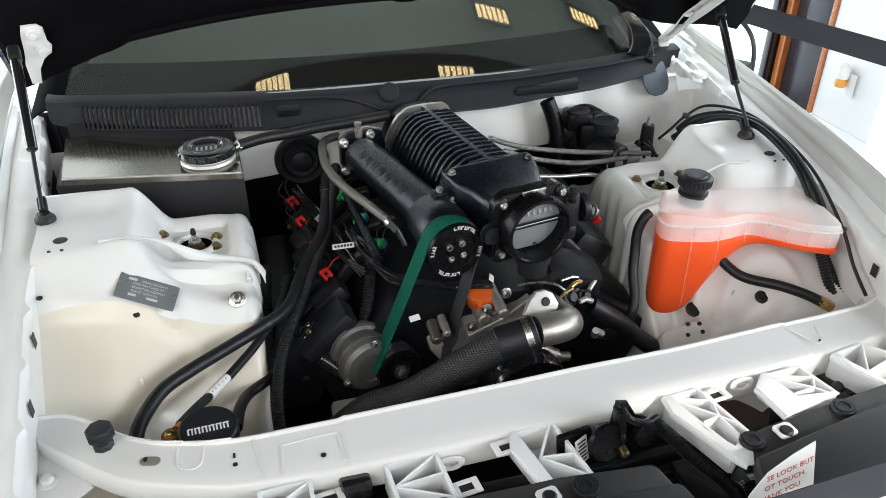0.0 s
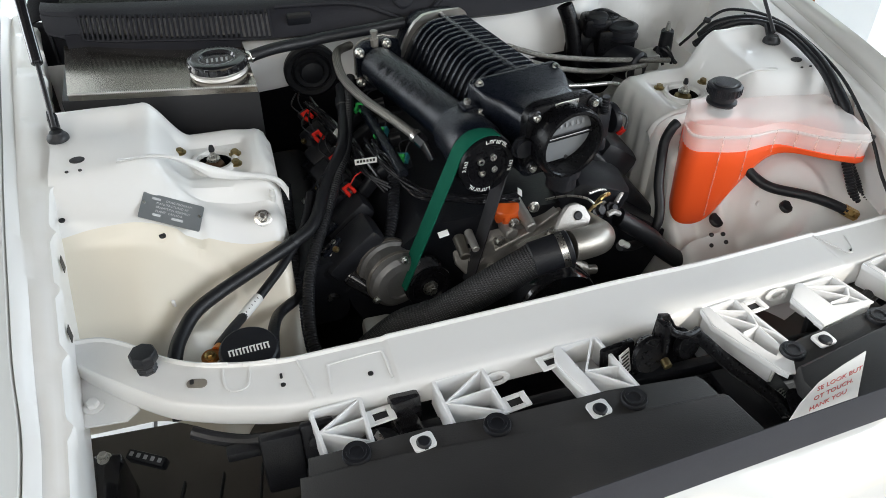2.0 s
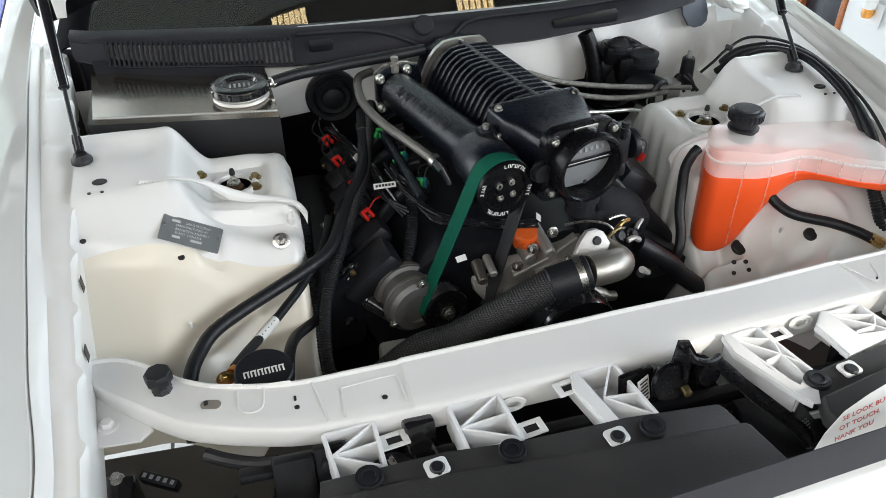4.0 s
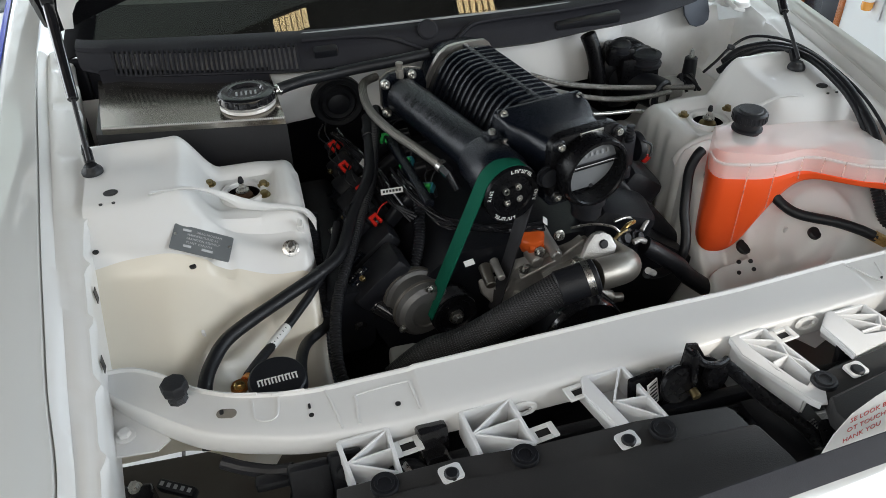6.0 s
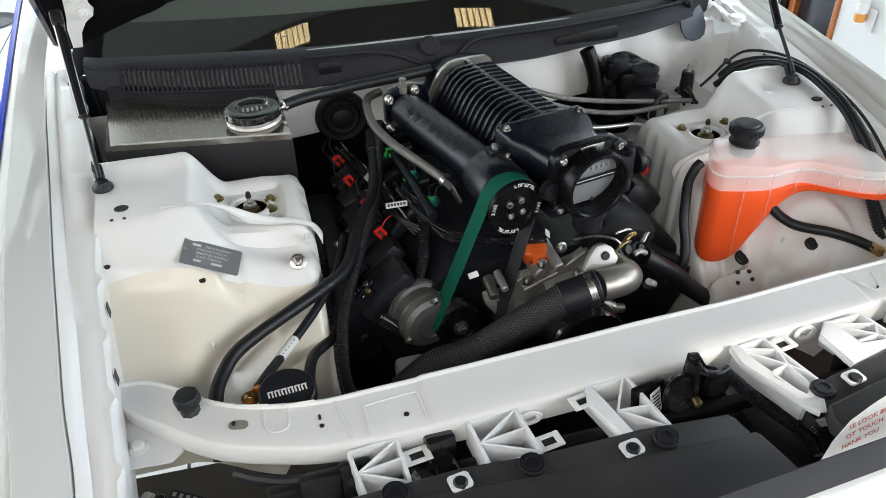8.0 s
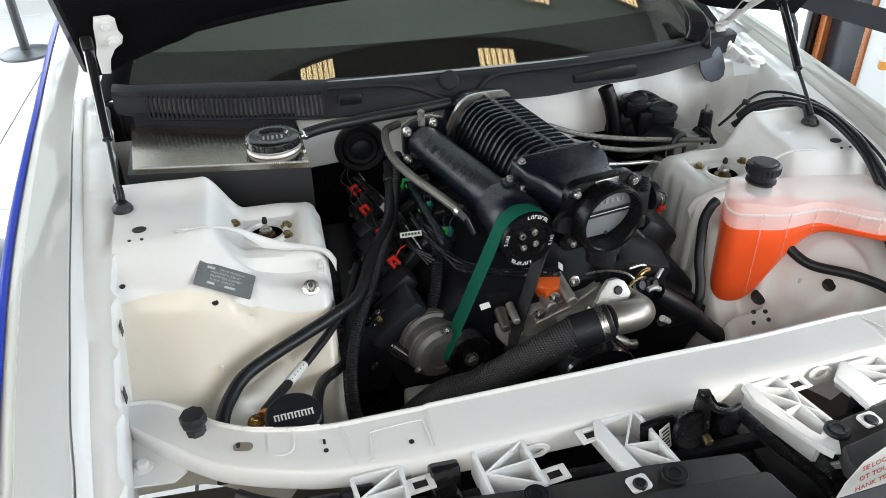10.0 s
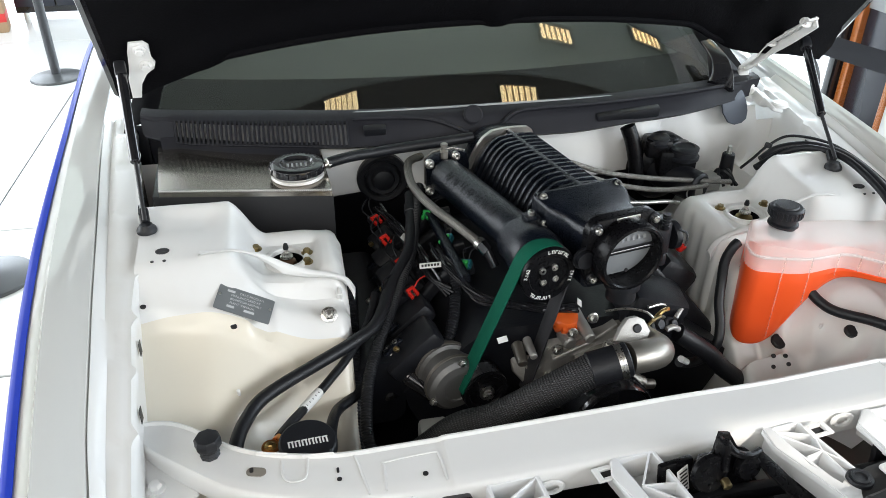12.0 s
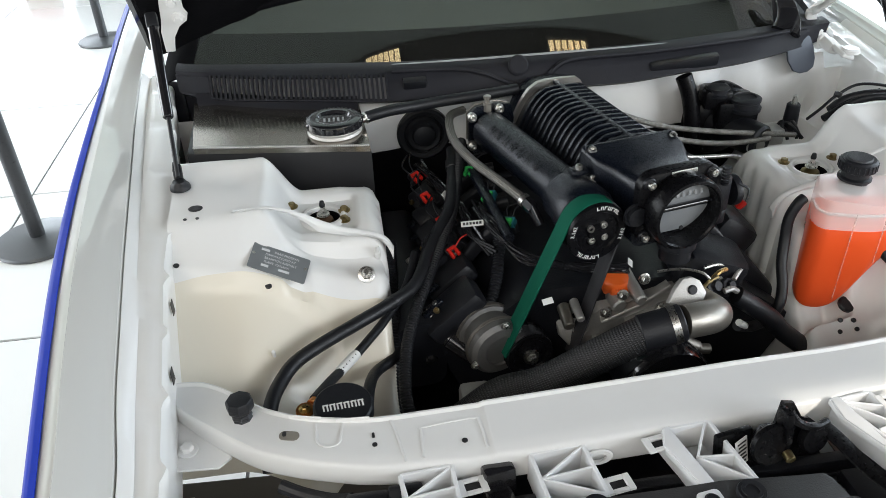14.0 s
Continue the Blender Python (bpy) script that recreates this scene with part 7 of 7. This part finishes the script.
STAR = [((.03, .50), (1, 0.02)), ((.03, .50), (1, .45)), ((.03, .50), (1, .98))]
PLAIN_CARRIER = "white moulded plastic carrier with triangular ribs"
carrier("front_carrier", ((-.431, -.629), (-.358, -.623), (-.355, -.705), (-.420, -.709)), .836, .834, .045, PLAIN_CARRIER, STAR)
carrier("front_carrier", ((-.246, -.625), (-.169, -.619), (-.160, -.711), (-.239, -.715)), .838, .839, .05, PLAIN_CARRIER, STAR)
carrier("front_carrier", ((-.046, -.616), (.022, -.612), (.039, -.727), (-.022, -.728)), .843, .846, .05, PLAIN_CARRIER, [((.18, .52), (.88, .02)), ((.18, .52), (1, .58)), ((.18, .52), (.95, .98))],
        [(-.050, -.618), (-.060, -.650), (-.036, -.728), (-.022, -.734), (-.018, -.728), (-.042, -.616)])
carrier("front_carrier", ((.222, -.606), (.279, -.599), (.301, -.708), (.262, -.738)), .846, .850, .05, "long white moulded plastic carrier with a flat flange", [((0, .02), (1, .30)), ((0, .04), (.72, .56)), ((.72, .56), (1, .30)), ((.1, .52), (.72, .56)), ((.72, .56), (.62, .98)), ((.72, .56), (1, .84))],
        [(.212, -.607), (.209, -.648), (.255, -.757), (.263, -.768), (.272, -.770), (.304, -.712), (.299, -.706), (.264, -.734), (.238, -.690), (.225, -.605)])
carrier("front_carrier", ((.404, -.598), (.474, -.594), (.489, -.668), (.418, -.668)), .846, .850, .05, "long white moulded plastic carrier with a flat flange", [((0, .05), (1, .40)), ((0, .08), (.70, .72)), ((.70, .72), (1, .40)), ((.12, .78), (.70, .72)), ((.70, .72), (.86, .98))],
        [(.398, -.598), (.369, -.626), (.373, -.650), (.377, -.697), (.492, -.672), (.489, -.666), (.420, -.662), (.407, -.598)])
carrier("front_carrier", ((.555, -.578), (.62, -.566), (.70, -.66), (.60, -.69)), .844, .846, .05, "white moulded plastic carrier at the corner", STAR, [(.548, -.580), (.560, -.62), (.594, -.694), (.702, -.662), (.698, -.656), (.602, -.686), (.566, -.61), (.558, -.578)])

# stamped clips with square windows
for x, y, z, rz in ((-.333, -.650, .818, 8), (-.140, -.690, .830, 8), (-.064, -.640, .842, 8), (.300, -.622, .846, 8)):
    clip = thing("mounting_clip", "white stamped mounting clip with a square window", "clip", "mounting clips", pose(x, y, z, 0, 0, rz))
    bm = BM()
    for dx, dy, w, h in ((-.016, 0, .010, .028), (.016, 0, .010, .028), (0, .0105, .022, .007), (0, -.0105, .022, .007)):
        box(bm, w, h, .004, Matrix.Translation((dx, dy, 0)), .0008, 1)
    part("frame", bm, WHITE, clip)
    bm = BM()
    box(bm, .022, .014, .002, Matrix.Translation((0, 0, -.004)))
    part("backing", bm, INK, clip, smooth=0)
for x, y, z in ((-.147, -.626, .816), (.366, -.594, .832)):
    bm = BM()
    lathe(bm, [(.008, 0), (.013, 0), (.015, .003), (.013, .005), (.008, .005), (.008, 0)], pose(x, y, z, 80, 0, 0) @ Matrix.Diagonal((1.5, .9, 1, 1)), 24)
    tagged(part("crossmember_eye", bm, WHITE, car), "raised oval eye on the crossmember")

# black radiator cover with push pins
COVER = material("dusty_cover_plastic", (.034, .0335, .034), .46, 0, .25, 8, .25, 420, stains=.7, stain_color=(.075, .070, .065), stain_scale=4.5, spec=.45)
coverp = thing("radiator_cover", "black plastic radiator cover panel fixed with push pins", "radiator cover")
bm = BM()
plate(bm, [(-.445, -.716), (-.276, -.713), (-.165, -.722), (-.05, -.722), (-.011, -.721), (.128, -.730), (.136, -.74), (.146, -.80), (.15, -.83), (-.46, -.83)], .012, Matrix.Translation((0, 0, .848)), .003)
part("panel", bm, COVER, coverp)
bm = BM()
plate(bm, [(-.46, -.747), (-.332, -.748), (-.081, -.767), (.146, -.774), (.152, -.780), (.164, -.845), (.168, -.872), (-.47, -.878)], .012, Matrix.Translation((0, 0, .8525)), .004)
part("lower_panel", bm, COVER, coverp)
bm = BM()
plate(bm, [(.275, -.765), (.278, -.722), (.327, -.709), (.507, -.682), (.70, -.655), (.80, -.74), (.75, -.82), (.30, -.84)], .014, Matrix.Translation((0, 0, .850)), .003)
part("panel", bm, COVER, coverp)
bm = BM()
plate(bm, [(.262, -.795), (.275, -.767), (.465, -.732), (.78, -.690), (.78, -.80), (.50, -.845), (.268, -.858)], .03, Matrix.Translation((0, 0, .864)), .006)
part("lower_panel", bm, COVER, coverp)
PINS = [(-.382, -.731), (-.186, -.738), (.017, -.749), (.293, -.732), (.472, -.705)]
for x, y in PINS:
    bm = BM()
    lathe(bm, [(0, .003), (.009, .003), (.0095, .005), (.0135, .005), (.014, .003), (.018, .003), (.0195, 0), (.0195, -.004)], pose(x, y, .8535), 30)
    part("push_pin", bm, BLACK, coverp)
for x, y in ((-.292, -.742), (-.040, -.756), (.352, -.729)):
    tabp = thing("white_tab", "white plastic tab with a black push pin", "tab", "white tabs")
    bm = BM()
    plate(bm, rounded(.032, .026, .005), .004, pose(x, y + .003, .8568, 0, 0, 8), .001)
    part("tab", bm, WHITE_PLASTIC, tabp)
    bm = BM()
    lathe(bm, [(0, .003), (.008, .003), (.0105, .001), (.0105, -.003)], pose(x, y, .8576), 24)
    part("push_pin", bm, BLACK, tabp)

# radiator pack in the dark below
rad = thing("radiator", "dark radiator and condenser pack behind the grille", "radiator")
bm = BM()
box(bm, 1.0, .05, .76, pose(.05, -.69, .384), .006)
box(bm, .9, .02, .03, pose(.05, -.665, .78, 0, 0, 0), .006)
box(bm, .9, .05, .012, pose(.08, -.70, .768, 6, 0, 0), .003)
part("core", bm, SATIN_DARK, rad)
for k in range(3):
    bm = BM()
    box(bm, .86, .004, .006, pose(.08, -.684 - .014 * k, .777, 6, 0, 0), .001, 1)
    part("fin_rib", bm, BLACK, rad)
bm = BM()
sheet(bm, lambda x, y: Vector((x, y, .50)), frange(-.45, .62, 4), frange(-.72, .38, 4), .01)
part("undertray", bm, SATIN_DARK, rad)

# hood latch
latch = thing("hood_latch", "black steel hood latch with a brass roller and printed sticker", "hood latch")
bm = BM()
plate(bm, [(-.055, -.05), (.06, -.05), (.065, .0), (.045, .018), (.03, .022), (.018, .05), (.0, .055), (-.012, .022), (-.035, .024), (-.05, .005)], .006, pose(.118, -.648, .832, 75, 0, 8), .0015)
part("plate", bm, DEEP_BLACK, latch)
bm = BM()
lathe(bm, [(0, 0), (.03, 0), (.032, .004), (.03, .01), (0, .012)], pose(.088, -.662, .838, 75, 0, 8), 28)
lathe(bm, [(0, 0), (.02, 0), (.022, .004), (.02, .014), (0, .016)], pose(.150, -.660, .840, 75, 0, 8), 24)
box(bm, .012, .03, .05, pose(.112, -.655, .862, -12, 0, 0), .004)
hose(bm, [(.112, -.655, .89), (.125, -.662, .872), (.15, -.665, .862), (.175, -.655, .858)], .006, 10)
part("pawl", bm, DEEP_BLACK, latch)
bm = BM()
cyl(bm, (.112, -.672, .826), (.113, -.686, .823), .0075, 16, None, .001)
part("roller", bm, GOLD_ZINC, latch)
bm = BM()
box(bm, .026, .002, .044, pose(.052, -.660, .824, -14, 0, 28), .0005, 1)
stick = part("sticker", bm, LABEL_WHITE, latch, "white printed sticker")
for k in range(6):
    bm = BM()
    box(bm, .019 - .004 * (k % 2), .0006, .0024, pose(.052, -.660, .824, -14, 0, 28) @ pose(0, -.0014, .016 - .0064 * k))
    part("text_bar", bm, INK, stick, smooth=0)
bm = BM()
box(bm, .06, .012, .07, pose(.045, -.648, .815, -10, 0, 10), .004)
part("bracket", bm, DEEP_BLACK, latch)
lever = thing("latch_lever", "bent black release lever running forward from the latch", "lever")
bm = BM()
sweep(bm, along([(.172, -.650, .848), (.185, -.68, .842), (.205, -.72, .828), (.225, -.75, .82), (.238, -.785, .818), (.235, -.82, .822)], 6), rounded(.026, .004, .0015, 2), up=(0, 0, 1))
part("arm", bm, DEEP_BLACK, lever)
bm = BM()
plate(bm, rounded(.055, .06, .012), .003, pose(.268, -.815, .828, 8, 0, -20), .001)
part("paddle", bm, DEEP_BLACK, lever)
bm = BM()
for i in range(6):
    for j in range(4):
        box(bm, .004, .0018, .002, pose(.245 + .0055 * i, -.758 - .0045 * j + .002 * (i % 2), .799))
part("mesh_patch", bm, STEEL, lever, smooth=0)
bm = BM()
box(bm, .10, .14, .02, pose(.24, -.76, .785), .003)
part("tray", bm, BLACK, lever)

# mounts in the gap between the first carriers
for x in (-.305, ):
    mnt = thing("radiator_mount", "black radiator mount with a worm-drive clamp beside it", "radiator mount")
    bm = BM()
    box(bm, .046, .03, .06, pose(x + .012, -.634, .800, -8, 0, 8), .006)
    box(bm, .04, .07, .05, pose(x + .012, -.67, .775, 0, 0, 8), .006)
    part("block", bm, GLOSS_BLACK, mnt)
    bm = BM()
    hose(bm, [(-.375, -.70, .76), (-.36, -.68, .785), (-.335, -.672, .79), (-.31, -.69, .77)], .018, 12)
    part("hose", bm, RUBBER, mnt)
    bm = BM()
    cyl(bm, (-.345, -.676, .789), (-.336, -.673, .7905), .0195, 20)
    part("clamp", bm, STEEL, mnt)

# bumper skin, barrier belt and notice in front
bm = BM()
sheet(bm, lambda x, v: Vector((x, -.850 + .08 * (x / .8) ** 2 - .16 * v, .846 - .02 * v - .20 * v * v - .03 * (x / .8) ** 2)), frange(-.80, .80, 30), frange(0, 1.4, 12), .003)
part("bumper_skin", bm, WHITE_GLOSS, car, "white front bumper skin")
barrier_post(-1.30, -1.02, "grey steel barrier post in front of the car")
barrier_post(1.50, -.82, "grey steel barrier post at the front corner")
belt_between((-1.30, -1.02, .920), (1.50, -.82, .955), w=.072, label="dark fabric barrier belt across the front bumper")
notice = thing("notice_card", "white bent notice card with red capital letters behind the belt", "sign", at=pose(.235, -.8585, .918, 84, 0, 5))
bm = BM()
plate(bm, [(-.068, -.062), (-.060, -.038), (-.046, -.003), (-.023, .026), (.012, .044), (.046, .056), (.060, -.030), (.064, -.062)], .0008)
part("card", bm, LABEL_WHITE, notice, smooth=0)
for j, (words, x) in enumerate((("SE LOOK BUT", .013), ("OT TOUCH.", .008), ("HANK YOU", .004))):
    text_part("lettering", words, .0118, pose(x, .020 - j * .018, .0003, 0, 0, 10), INK_RED, notice, .0002)

# ---- floor tiles near the car, one by one ----
bm = BM()
tile_mesh(bm, 0, 0)
first = None
for cx, cy in near:
    if first is None:
        first = part("tile", bm, TILE, floor, smooth=0)
        tile = first
    else:
        tile = new("tile", first.data)
        tile.parent = floor
    tile.location = (cx, cy, 0)
